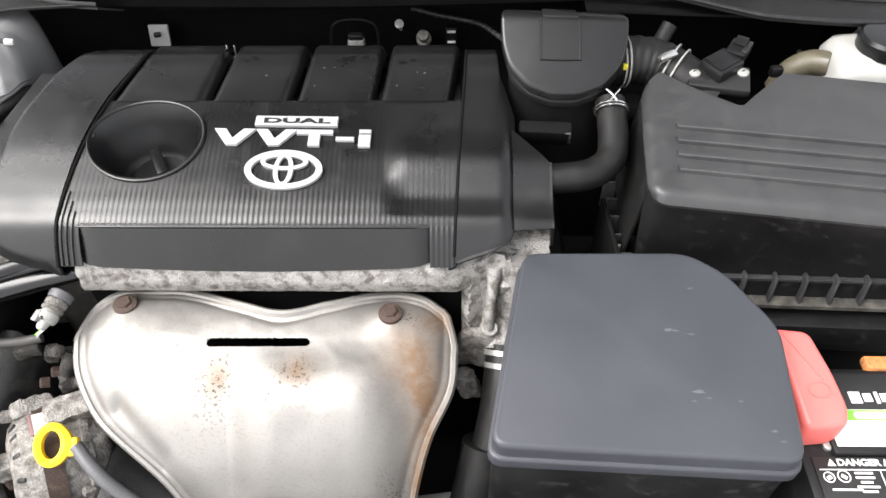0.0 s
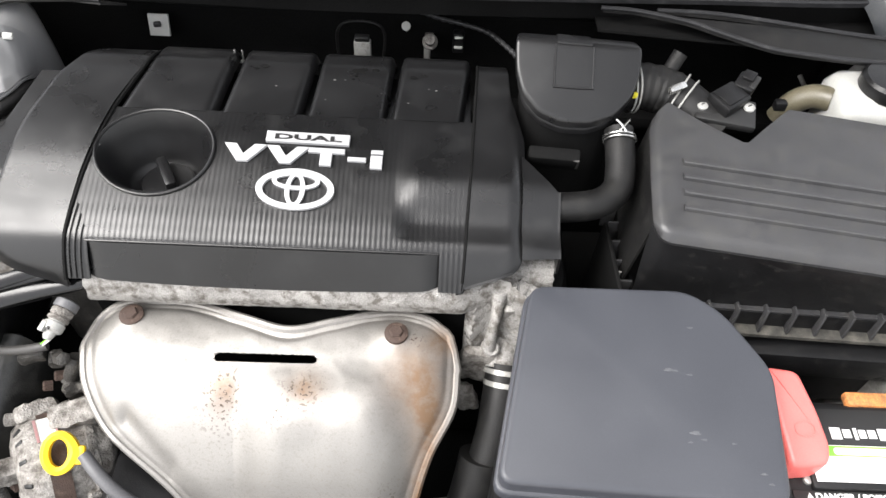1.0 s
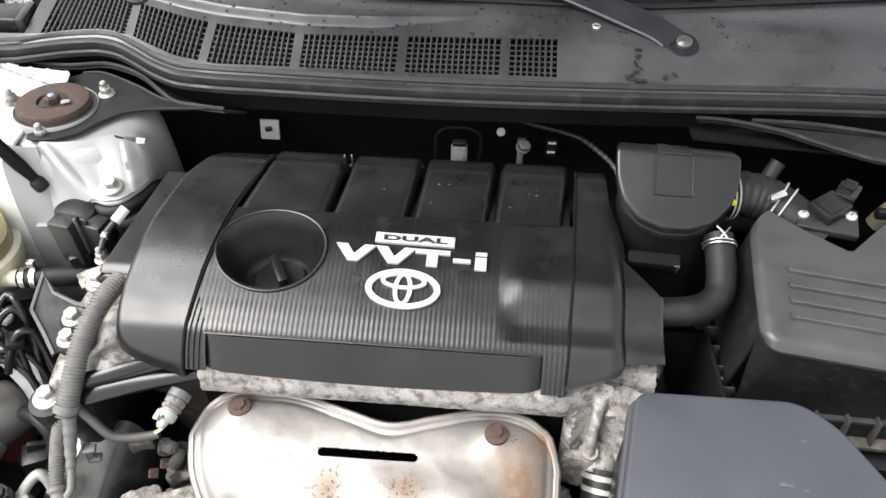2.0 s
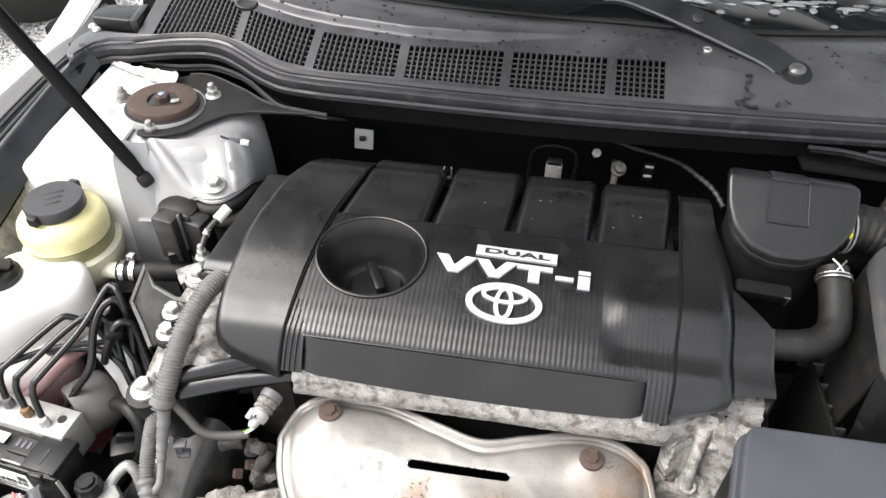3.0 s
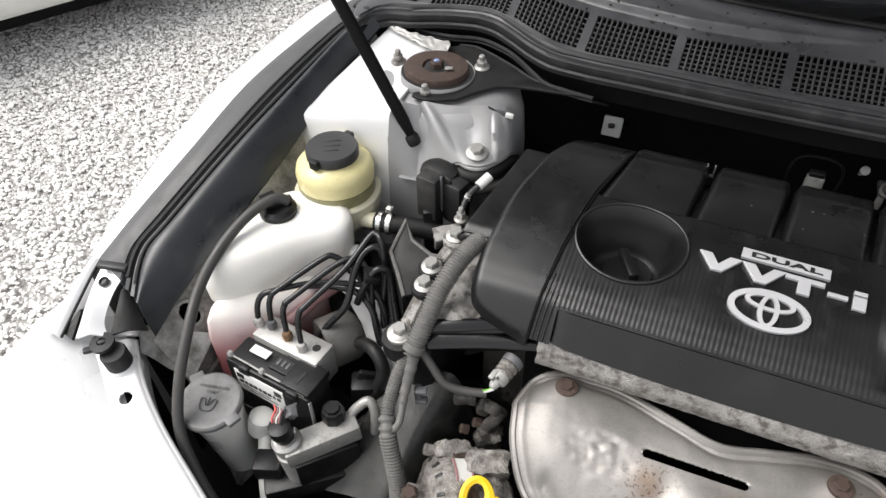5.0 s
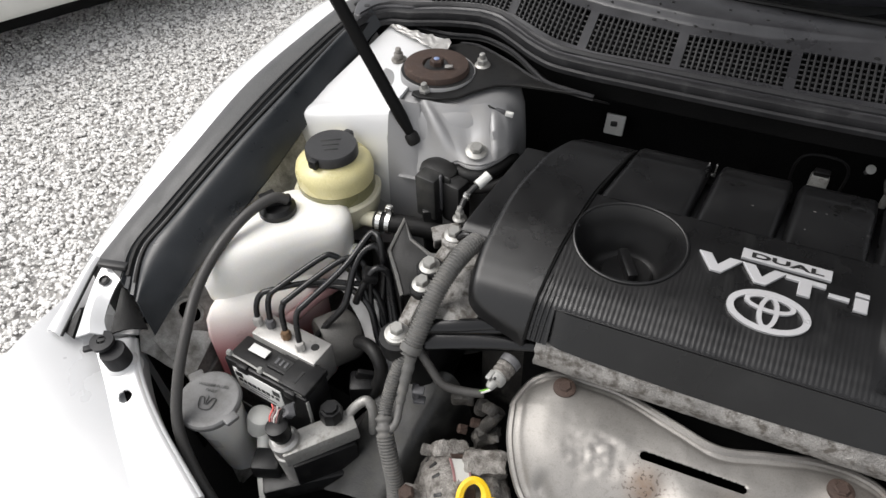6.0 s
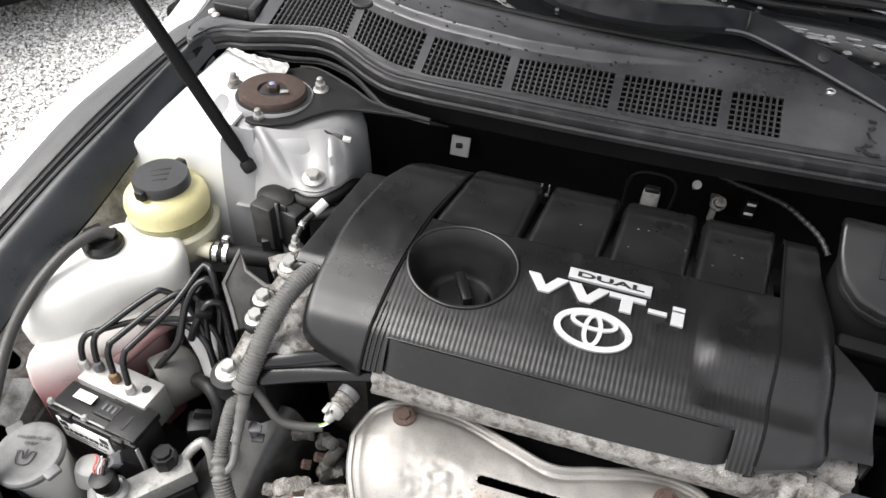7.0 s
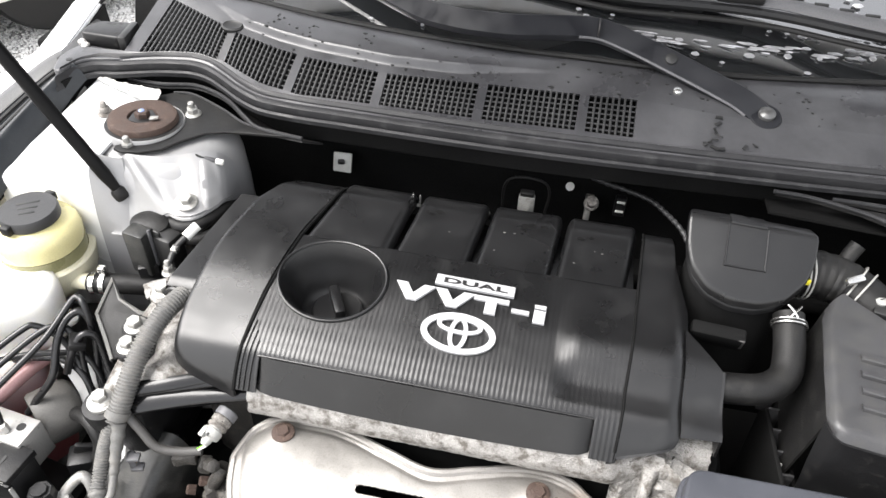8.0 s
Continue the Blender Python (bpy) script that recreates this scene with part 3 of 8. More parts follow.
for a, b in zip(DIV, DIV[1:]):
    grille = part("grille_frame", sheet(lambda u, v: cowl_at(b - 0.014 + 0.014 * u, 1 + v), 2, 8, 0.006), COWLP, cowl)
    n = max(6, round((b - 0.014 - a) / 0.0082))
    for i in range(1, n):
        x = a + (b - 0.014 - a) * i / n
        part("slat", tube([cowl_at(x, 1.0), cowl_at(x, 1.5), cowl_at(x, 2.0)], 0.0018, 1, 5), GRILLE_BLACK, grille)
    rows = max(7, round((cowl_at((a + b) / 2, 2).y - cowl_at((a + b) / 2, 1).y) / 0.0092))
    for j in range(1, rows):
        part("slat", tube([cowl_at(a + (b - 0.014 - a) * i / 4, 1 + j / rows) - Vector((0, 0, 0.0030)) for i in range(5)], 0.0012, 1, 5), GRILLE_BLACK, grille)
# tray and plenum are near black, the shade under the grille as colour
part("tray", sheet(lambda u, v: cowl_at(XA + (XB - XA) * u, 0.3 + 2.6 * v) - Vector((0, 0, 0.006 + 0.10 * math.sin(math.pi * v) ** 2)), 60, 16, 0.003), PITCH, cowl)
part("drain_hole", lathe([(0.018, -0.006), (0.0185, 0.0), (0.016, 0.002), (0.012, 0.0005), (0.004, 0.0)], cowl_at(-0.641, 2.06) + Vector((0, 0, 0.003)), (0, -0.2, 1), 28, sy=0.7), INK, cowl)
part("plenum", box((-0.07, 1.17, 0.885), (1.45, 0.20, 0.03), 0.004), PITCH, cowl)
# near-black skirt puts in the shade below the lip
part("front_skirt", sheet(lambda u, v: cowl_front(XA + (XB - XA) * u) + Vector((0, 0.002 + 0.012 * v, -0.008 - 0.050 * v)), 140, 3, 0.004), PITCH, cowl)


def along_lip(profile):
    """A strip with one cross-section (back, up) all along the cowl's front lip."""
    return loft([[cowl_front(x) + Vector((0, dy, dz)) for dy, dz in profile] for x in XA + (XB - XA) * np.linspace(0, 1, 180) ** 1.25])


part("hood_seal", along_lip([(-0.004, -0.016), (-0.0075, -0.006), (-0.007, 0.0005), (-0.003, 0.0035), (0.0025, 0.0035), (0.004, 0.001), (0.004, -0.014)]), SEALG, cowl, "grey rubber weatherstrip along the cowl's lip")
part("seal_groove", along_lip([(0.004, -0.010), (0.004, 0.0005), (0.0075, 0.0015), (0.0075, -0.010)]), INK, cowl)
part("seal_lip", along_lip([(0.0075, -0.008), (0.0075, 0.0060), (0.0095, 0.0085), (0.013, 0.0105), (0.0150, 0.0095), (0.0155, 0.002)]), SEALG, cowl)
part("seal_flange", along_lip([(-0.011, -0.020), (-0.012, -0.013), (-0.009, -0.0105), (-0.005, -0.012), (-0.004, -0.020)]), SEALG, cowl)

# ---- windscreen ----
screen = thing("windscreen", (CENTRE, 1.15, 1.03), "dark wet windscreen glass reflecting the pale sky", "windscreen", kind="structure")


def glass_at(x, v):
    e = cowl_at(x, 3)
    top = Vector((x, lerp_at(LX, LY, x) + 0.75, 1.45))
    return (e + Vector((0, -0.004, 0.001))).lerp(top, v)


part("pane", sheet(lambda u, v: glass_at(XC + (XB - XC) * u, v), 50, 8, 0.005), GLASSY, screen)
part("lower_edge", tube([glass_at(x, 0) + Vector((0, 0, 0.003)) for x in np.linspace(XC, XB, 30)], 0.0045, 3, 8), RUBBER, screen)

# raindrops and leaf bits on the cowl
drops, drops_and_streaks = bmesh.new(), bmesh.new()
for i in range(90):
    x = rng.uniform(-0.62, 0.05) if i < 70 else rng.uniform(0.05, 0.3)
    p = cowl_at(x, rng.uniform(2.0, 2.75))
    t = bmesh.new()
    bmesh.ops.create_icosphere(t, subdivisions=1, radius=1)
    r = rng.uniform(0.0012, 0.0032)
    bmesh.ops.transform(t, matrix=Matrix.Translation(p + Vector((0, 0, 0.0005))) @ Matrix.Diagonal((r * rng.uniform(0.8, 1.6), r, r * 0.55, 1)), verts=t.verts[:])
    tmp = bpy.data.meshes.new("tmp")
    t.to_mesh(tmp)
    t.free()
    drops.from_mesh(tmp)
    bpy.data.meshes.remove(tmp)
for i in range(60):
    x = rng.uniform(-0.5, 0.45)
    p = glass_at(x, rng.uniform(0.02, 0.28) ** 1.2)
    t = bmesh.new()
    bmesh.ops.create_icosphere(t, subdivisions=1, radius=1)
    r = rng.uniform(0.002, 0.006)
    bmesh.ops.transform(t, matrix=Matrix.Translation(p + Vector((0, 0, 0.0045))) @ pose(0, 0, 0, 29, 0, 0) @ Matrix.Diagonal((r * rng.uniform(0.8, 2.2), r, 0.0016, 1)), verts=t.verts[:])
    tmp = bpy.data.meshes.new("tmp")
    t.to_mesh(tmp)
    t.free()
    drops_and_streaks.from_mesh(tmp)
    bpy.data.meshes.remove(tmp)
# rows of long flat beads imitate a streak of sky reflected in the glass
for i in range(70):
    x = rng.uniform(0.0, 0.50)
    p = glass_at(x, float(rng.choice([0.050, 0.058, 0.085])) + rng.uniform(-0.005, 0.005) - 0.03 * (x - 0.2))
    t = bmesh.new()
    bmesh.ops.create_icosphere(t, subdivisions=1, radius=1)
    bmesh.ops.transform(t, matrix=Matrix.Translation(p + Vector((0, 0, 0.0045))) @ pose(0, 0, 0, 29, 0, rng.uniform(-6, 3)) @ Matrix.Diagonal((rng.uniform(0.005, 0.022), rng.uniform(0.0014, 0.003), 0.0016, 1)), verts=t.verts[:])
    tmp = bpy.data.meshes.new("tmp")
    t.to_mesh(tmp)
    t.free()
    drops_and_streaks.from_mesh(tmp)
    bpy.data.meshes.remove(tmp)
solo("raindrops", drops, INK, "small dark water drops on the cowl", "drops", kind="stuff")
solo("beads_and_sky_streaks", drops_and_streaks, BEADS_STREAKS, "beads of water and pale streaks of reflected sky on the windscreen glass", "drops", kind="stuff")

# ---- wings and nose of the car ----
RAIL_IN = [(-0.846, 0.985, 0.945), (-0.858, 0.96, 0.930), (-0.872, 0.925, 0.906), (-0.887, 0.825, 0.867), (-0.902, 0.705, 0.824), (-0.922, 0.598, 0.788), (-0.934, 0.51, 0.755), (-0.945, 0.438, 0.718)]
RAIL_RIDGE = [(-0.866, 0.985, 0.958), (-0.878, 0.96, 0.950), (-0.895, 0.92, 0.935), (-0.922, 0.815, 0.902), (-0.950, 0.70, 0.866), (-0.980, 0.57, 0.817), (-0.992, 0.514, 0.794), (-0.966, 0.451, 0.766)]
RAIL_OUT = [(-0.918, 1.035, 0.957), (-0.935, 1.005, 0.950), (-0.968, 0.935, 0.926), (-1.006, 0.82, 0.893), (-1.028, 0.685, 0.850), (-1.052, 0.572, 0.808), (-1.063, 0.519, 0.786), (-1.067, 0.490, 0.776)]
WING_TOP = spline([(-0.933, 1.187, 0.980), (-0.924, 1.118, 0.970), (-0.919, 1.072, 0.963)] + RAIL_OUT, 8)
inner, ridge, outer = spline(RAIL_IN, 8), spline(RAIL_RIDGE, 8), spline(RAIL_OUT, 8)


def rail_at(u, v):
    i = min(int(u * (len(inner) - 1)), len(inner) - 2)
    f = u * (len(inner) - 1) - i
    a, b, c = (q[i].lerp(q[i + 1], f) for q in (inner, ridge, outer))
    if v < 0.5:
        p = a.lerp(b, v * 2)
        return p + Vector((-0.25, 0, 1)) * 0.017 * math.sin(math.pi * v * 2) ** 0.8
    p = b.lerp(c, v * 2 - 1)
    w = (v * 2 - 1)
    if w < 0.45:
        return p + Vector((0, 0, 0.0035 * math.cos(w * 42) - 0.0035))
    return p + Vector((0, 0, 0.004 * math.sin(math.pi * (w - 0.45) / 0.55)))


def car_side(mirror):
    """A wing with its rail cover; mirror: the other side of the car."""
    def mm(p):
        return Vector((2 * CENTRE - p[0], p[1], p[2])) if mirror else Vector(p)
    wing = thing("fender", mm((-1.10, 0.7, 0.25)), "silver painted front fender of the car", "fender", "front fenders")

    def skin(u, v):
        i = min(int(u * (len(WING_TOP) - 1)), len(WING_TOP) - 2)
        f = u * (len(WING_TOP) - 1) - i
        a = WING_TOP[i].lerp(WING_TOP[i + 1], f)
        q = [(0, 0), (-0.028, 0.004), (-0.062, -0.012), (-0.088, -0.05), (-0.098, -0.12), (-0.10, -0.30), (-0.10, -0.62)]
        k = min(int(v * 6), 5)
        w = v * 6 - k
        dx = q[k][0] * (1 - w) + q[k + 1][0] * w
        dz = q[k][1] * (1 - w) + q[k + 1][1] * w
        return mm(a + Vector((dx * max(0.42, min(0.86, 0.42 + (a.y - 0.49) * 2.2)), 0, dz)))

    part("panel", sheet(skin, 60, 24, 0.003), SILVER, wing)
    # near-black wall added to close the corner below the wing
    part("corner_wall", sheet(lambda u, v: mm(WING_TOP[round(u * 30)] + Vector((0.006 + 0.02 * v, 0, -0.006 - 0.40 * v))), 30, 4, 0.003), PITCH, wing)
    part("inner_flange", tube([skin(u, 0.0) + Vector((0, 0, -0.003)) for u in np.linspace(0.02, 0.98, 24)], 0.0035, 2, 8), SILVER, wing)
    part("gap_strip", tube([skin(u, 0.06) + Vector((0, 0, 0.0015)) for u in np.linspace(0.02, 0.98, 24)], 0.0016, 2, 6), RUBBER, wing)
    cover = thing("fender_rail_cover", mm((-0.98, 0.75, 0.75)), "dark grey rubber cover over the fender rail", "rail cover", "rail covers")
    part("cover_sheet", sheet(lambda u, v: mm(rail_at(u, v * 0.725)), 90, 60, 0.003), SEAL, cover)
    part("outer_strip", sheet(lambda u, v: mm(rail_at(0.99 * u, 0.73 + 0.265 * v)), 90, 12, 0.003), RAILTOP, cover, "weathered grey outer strip")
    for v, lift, r in ((0.565, 0.001, 0.0032), (0.655, 0.002, 0.0040), (0.735, 0.001, 0.0022)):
        part("bead", tube([mm(rail_at(u, v) + Vector((0, 0, lift))) for u in np.linspace(0.02, 0.95, 30)], r, 2, 8), RUBBER, cover)
    part("strip_clip", box(mm(rail_at(0.972, 0.84) + Vector((0.004, 0, 0.005))), (0.046, 0.013, 0.009), 0.003, (0, 0, -12 if mirror else 12)), INK, cover, "black end clip")
    apron = thing("inner_fender", mm((-0.93, 0.7, 0.3)), "silver painted inner fender panel in the engine bay", "inner fender", "inner fenders", "structure")

    def in_hole(p):
        return math.hypot((p[1] - 0.497) / 0.014, (p[2] - 0.710) / 0.021)

    def hole_snap(p):
        s = in_hole(p)
        if 1e-6 < s < 1:
            return Vector((p[0], 0.497 + (p[1] - 0.497) / s, 0.710 + (p[2] - 0.710) / s))
        return p

    def apron_at(u, v):
        u = 0.22 + 0.78 * u if mirror else u
        i = min(int(u * (len(inner) - 1)), len(inner) - 2)
        q = inner[i].lerp(inner[i + 1], u * (len(inner) - 1) - i)
        return mm(q + Vector((-0.008 + 0.036 * min(1, v / 0.2) + 0.01 * v, 0, -0.014 - 0.40 * v)))

    part("apron_panel", sheet(apron_at, 110, 110, 0.003, keep=lambda p: in_hole(p) > 1, snap=hole_snap), DIRTY_BAY, apron)
    grid = [apron_at(i / 220, j / 220) for i in range(100, 221) for j in range(0, 60)]
    ring = []
    for k in range(22):
        y, z = 0.497 + 0.0145 * math.cos(k * math.pi / 11), 0.710 + 0.0215 * math.sin(k * math.pi / 11)
        ring.append(min(grid, key=lambda p: (p.y - y) ** 2 + (p.z - z) ** 2))
    part("hole_rim", tube([(sum(q.x for q in ring[k - 2:k + 1]) / max(1, len(ring[k - 2:k + 1])) if k > 1 else p.x, 0.497 + 0.0145 * math.cos(k * math.pi / 11), 0.710 + 0.0215 * math.sin(k * math.pi / 11)) for k, p in enumerate(ring)], 0.0034, 1, 8, closed=True), DIRTY_BAY, apron)
    # near-black sheet behind the hole gives the shade inside it
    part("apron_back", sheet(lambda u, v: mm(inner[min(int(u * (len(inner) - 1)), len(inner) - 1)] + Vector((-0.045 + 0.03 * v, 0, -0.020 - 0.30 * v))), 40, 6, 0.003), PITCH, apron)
    part("apron_seam", tube([mm(q + Vector((0.034, 0, -0.125))) for q in inner[::4]], 0.0035, 3, 8), DIRTY_BAY, apron)
    part("lower_panel", sheet(lambda u, v: mm(inner[min(int(u * (len(inner) - 1)), len(inner) - 1)] + Vector((0.030 + 0.02 * v, 0, -0.32 - 0.12 * v))), 40, 4, 0.003), DIRTY_BAY, apron)


car_side(False)
car_side(True)

# open hood, propped on its rod
hood = thing("car_hood", (CENTRE, 1.12, 1.02), "silver car hood propped open on a rod", "hood")
HA = radians(60)


def hood_at(u, v, lift):
    x = CENTRE + (u - 0.5) * (1.52 - 0.10 * v)
    s = 1.02 * v
    crown = 0.03 * (1 - (2 * u - 1) ** 2) + 0.02 * math.sin(math.pi * v)
    return Vector((x, 1.205 - math.cos(HA) * s + math.sin(HA) * (crown + lift), 1.215 + math.sin(HA) * s + math.cos(HA) * (crown + lift)))


part("outer_skin", sheet(lambda u, v: hood_at(u, v, 0.03), 24, 16, 0.003), SILVER, hood)
part("inner_panel", sheet(lambda u, v: hood_at(0.02 + 0.96 * u, 0.02 + 0.96 * v, 0.0), 24, 16, 0.004), SILVER_SHADED, hood)
# unseen pad, added so that the engine cover and cowl reflect dark
part("dark_pad", sheet(lambda u, v: hood_at(0.09 + 0.80 * u, 0.08 + 0.83 * v, -0.012), 24, 16, 0.010), PITCH, hood, "black pad added out of view to darken reflections")
part("edge_rim", tube([hood_at(u, v, 0.014) for u, v in ((0.0, 0.0), (0, 0.5), (0, 0.94), (0.06, 1), (0.5, 1), (0.94, 1), (1, 0.94), (1, 0.5), (1, 0))], 0.016, 4, 8), SILVER, hood)

# ---- engine cover ----
PY = [0.560, 0.574, 0.586, 0.601, 0.622, 0.645, 0.668, 0.700, 0.735, 0.775, 0.800, 0.840, 0.872, 0.884, 0.892]
PZ = [0.780, 0.801, 0.820, 0.838, 0.849, 0.857, 0.864, 0.8735, 0.8805, 0.885, 0.8875, 0.891, 0.892, 0.886, 0.868]


PY, PZ = smooth_table(PY, PZ)


def crown(y):
    return lerp_at(PY, PZ, y)


WELL = (-0.355, 0.7125, 0.0695, 0.0585)


def in_well(p):
    return math.hypot((p[0] - WELL[0]) / WELL[2], (p[1] - WELL[1]) / WELL[3])


BULGE_Y, BULGE_Z = smooth_table([0.560, 0.600, 0.612, 0.620, 0.628, 0.636, 0.645, 0.655, 0.663, 0.672, 0.685, 0.700, 0.720, 0.740, 0.760, 0.900], [0, 0, 0, -0.002, -0.0038, -0.0045, -0.003, 0.001, 0.0045, 0.007, 0.008, 0.006, 0.0035, 0.001, 0, 0])


def bulge(x, y):
    """The rounded swelling that runs to the cover's end, with a hollow before it."""
    side = min(1.0, max(0.0, -0.034 - x) / 0.032)
    return (1 - side * side) ** 1.5 * lerp_at(BULGE_Y, BULGE_Z, y)


def ribbed(x, y):
    w = (0.00024 if y < 0.640 else 0.00010) * math.cos(2 * math.pi * x / 0.0061)
    w *= 1 - 0.55 * min(1.0, max(0.0, (x + 0.10) / 0.05))
    return crown(y) + w * min(1.0, (0.778 - y) / 0.01) + bulge(x, y)


cover = thing("engine_cover", (-0.20, 0.72, 0.79), "matte black ribbed plastic engine cover with silver lettering", "engine cover")


def seam_l(y):
    return lerp_at([0.57, 0.676, 0.779, 0.885], [-0.443, -0.434, -0.418, -0.389], y)


def seam_r(y):
    return 0.018 + 0.05 * (y - 0.574)


def main_at(u, v):
    y = 0.601 + 0.174 * v
    x0 = seam_l(y) + 0.002
    x = x0 + (seam_r(y) - x0) * u
    return Vector((x, y, ribbed(x, y)))


def well_snap(p):
    s = in_well(p)
    if s < 1:
        q = Vector((WELL[0] + (p.x - WELL[0]) / max(s, 1e-6), WELL[1] + (p.y - WELL[1]) / max(s, 1e-6), 0))
        q.z = crown(q.y)
        return q
    return p


part("ribbed_panel", sheet(main_at, 304, 90, 0.003, keep=lambda p: in_well(p) > 1.0, snap=well_snap), COVER, cover, smooth=60)
# narrow ribbed ends that run down to the lower edge
for x0, x1 in ((None, -0.414), (-0.009, 0.0185)):
    def end_at(u, v, x0=x0, x1=x1):
        y = 0.573 + 0.030 * v
        a = seam_l(y) + 0.002 if x0 is None else x0
        x = a + (x1 - a) * u
        return Vector((x, y, crown(y) + 0.0004 * math.cos(2 * math.pi * x / 0.0061)))
    part("ribbed_end", sheet(end_at, 28, 10, 0.003), COVER, cover)


def face_at(u, v):
    x = -0.417 + 0.407 * u
    sag = 0.010 * math.sin(math.pi * u) ** 0.7
    top = Vector((x, 0.6005, 0.8365))
    low = Vector((x, 0.5770, 0.7985 - sag))
    p = top.lerp(low, v)
    e = min(1, min(u, 1 - u) * 30)
    p.y += 0.006 * (1 - e)
    return p


part("front_panel", sheet(face_at, 40, 8, 0.003), COVER, cover, "smooth sloping front panel")
part("front_edge", tube([(x, 0.6008, 0.8375) for x in np.linspace(-0.417, -0.010, 12)], 0.0014, 1, 8), COVER, cover)

notches = bmesh.new()
for x in np.arange(-0.410, -0.012, 0.0061):
    box((x, 0.6032, 0.8398), (0.0036, 0.0016, 0.0016), 0, (25, 0, 0), notches)
part("edge_frieze", notches, SEALG, cover)

# four pads along the rear edge
PAD_F = [(-0.416, -0.297), (-0.290, -0.191), (-0.183, -0.084), (-0.077, 0.014)]
PAD_B = [(-0.388, -0.284), (-0.275, -0.179), (-0.173, -0.075), (-0.068, 0.026)]
for (a0, a1), (b0, b1) in zip(PAD_F, PAD_B):
    def pad_at(u, v, a0=a0, a1=a1, b0=b0, b1=b1):
        y = 0.773 + 0.129 * v
        e = (y - 0.773) / 0.115
        x = (a0 + (b0 - a0) * e) * (1 - u) + (a1 + (b1 - a1) * e) * u
        d = min(u, 1 - u) * 0.093
        drop = 0.016 * (1 - math.sqrt(max(0, 1 - (1 - min(1, d / 0.009)) ** 2)))
        end = max(0, (y - 0.884) / 0.018)
        return Vector((x, y, lerp_at(PY, PZ, min(y, 0.872)) + 0.0015 - drop - 0.022 * end * end))
    part("rear_pad", sheet(pad_at, 26, 22, 0.003), COVER, cover, smooth=50)
part("rear_channel", sheet(lambda u, v: Vector((-0.398 + 0.424 * u, 0.782 + 0.101 * v, 0.868 - 0.008 * v)), 20, 6, 0.003), COVER, cover)


# curved band beside the ribs
BAND_EDGE = smooth_table([0.570, 0.574, 0.578, 0.582, 0.588, 0.598, 0.61, 0.64, 0.70, 0.78, 0.85, 0.88, 0.897], [-0.440, -0.452, -0.480, -0.503, -0.520, -0.528, -0.531, -0.534, -0.531, -0.520, -0.497, -0.470, -0.432])


def band_at(u, v):
    y = 0.572 + 0.323 * v
    xr = seam_l(y) - 0.001
    xl = lerp_at(*BAND_EDGE, y)
    x = xl + (xr - xl) * u
    d = (x - xl)
    drop = 0.017 * (1 - min(1, d / 0.011)) ** 2.0
    return Vector((x, y, crown(y) + 0.004 * math.sin(math.pi * min(1, max(0, (y - 0.58) / 0.3))) - drop + 0.0012))


part("side_band", sheet(band_at, 30, 90, 0.003), COVER, cover, "smooth curved band")
part("seam", tube([(seam_l(y) + 0.0005, y, crown(y) + 0.0003) for y in np.linspace(0.572, 0.884, 24)], 0.0026, 1, 6), PITCH, cover)
for k in range(3):
    part("seam_rib", tube([(seam_l(y) + 0.006 + 0.0065 * k, y, crown(y) + 0.0008) for y in np.linspace(0.573, 0.64 - 0.012 * k, 12)], 0.0018, 1, 6), COVER, cover)


# lower wing outside the band
def wing_at(u, v):
    y = 0.672 + 0.182 * v
    xl = -0.573 + 0.027 * v
    xr = lerp_at([0.672, 0.76, 0.854], [-0.527, -0.521, -0.494], y)
    x = xl + (xr - xl) * u
    d = min(u * 1.0, 0.12) / 0.12
    f = min(v, 0.05) / 0.05
    return Vector((x, y, 0.860 + 0.012 * v - 0.010 * (1 - d) ** 2 - 0.006 * (1 - f) ** 2))


part("side_wing", sheet(wing_at, 20, 24, 0.003), COVER, cover)
part("wing_lip", tube([wing_at(u, 0) - Vector((0, 0.001, 0.006)) for u in np.linspace(0, 1, 6)], 0.004, 2, 8), COVER, cover)


# band at the other end, and the low end piece
def end_band(u, v):
    y = 0.573 + 0.012 * min(1.0, v / 0.15) + 0.305 * max(0.0, (v - 0.15) / 0.85)
    xr = lerp_at([0.572, 0.577, 0.580, 0.583, 0.586, 0.590, 0.596, 0.605, 0.64, 0.76, 0.82, 0.89], [0.019, 0.022, 0.036, 0.052, 0.067, 0.079, 0.085, 0.087, 0.089, 0.092, 0.076, 0.072], y)
    x0 = seam_r(y) + 0.0015
    x = x0 + (xr - x0) * u
    drop = 0.012 * max(0, (x - 0.07) / 0.022) ** 2
    return Vector((x, y, crown(y) + bulge(x, y) - drop))


part("end_band", sheet(end_band, 18, 80, 0.003), COVER, cover)
part("seam", tube([(seam_r(y) + 0.0008, y, crown(y) + bulge(0.025, y) + 0.0002) for y in np.linspace(0.580, 0.884, 40)], 0.0019, 1, 6), PITCH, cover)
part("end_skirt", sheet(lambda u, v: end_band(1, u) + Vector((-0.001 - 0.009 * v, 0.004 * v, -0.012 * v)), 80, 4, 0.003), BLACK, cover)


def end_piece(u, v):
    y = 0.600 + 0.004 * u + (0.126 - 0.052 * u) * v
    x = 0.0875 + 0.043 * u
    z = crown(y) + bulge(x, y) - 0.003
    return Vector((x, y, z - 0.004 * u))


part("end_piece", sheet(end_piece, 12, 20, 0.003), COVER, cover)
part("end_piece_side", sheet(lambda u, v: end_piece(1, u) + Vector((0.001 * v, 0, -0.03 * v)), 20, 5, 0.003), COVER, cover)

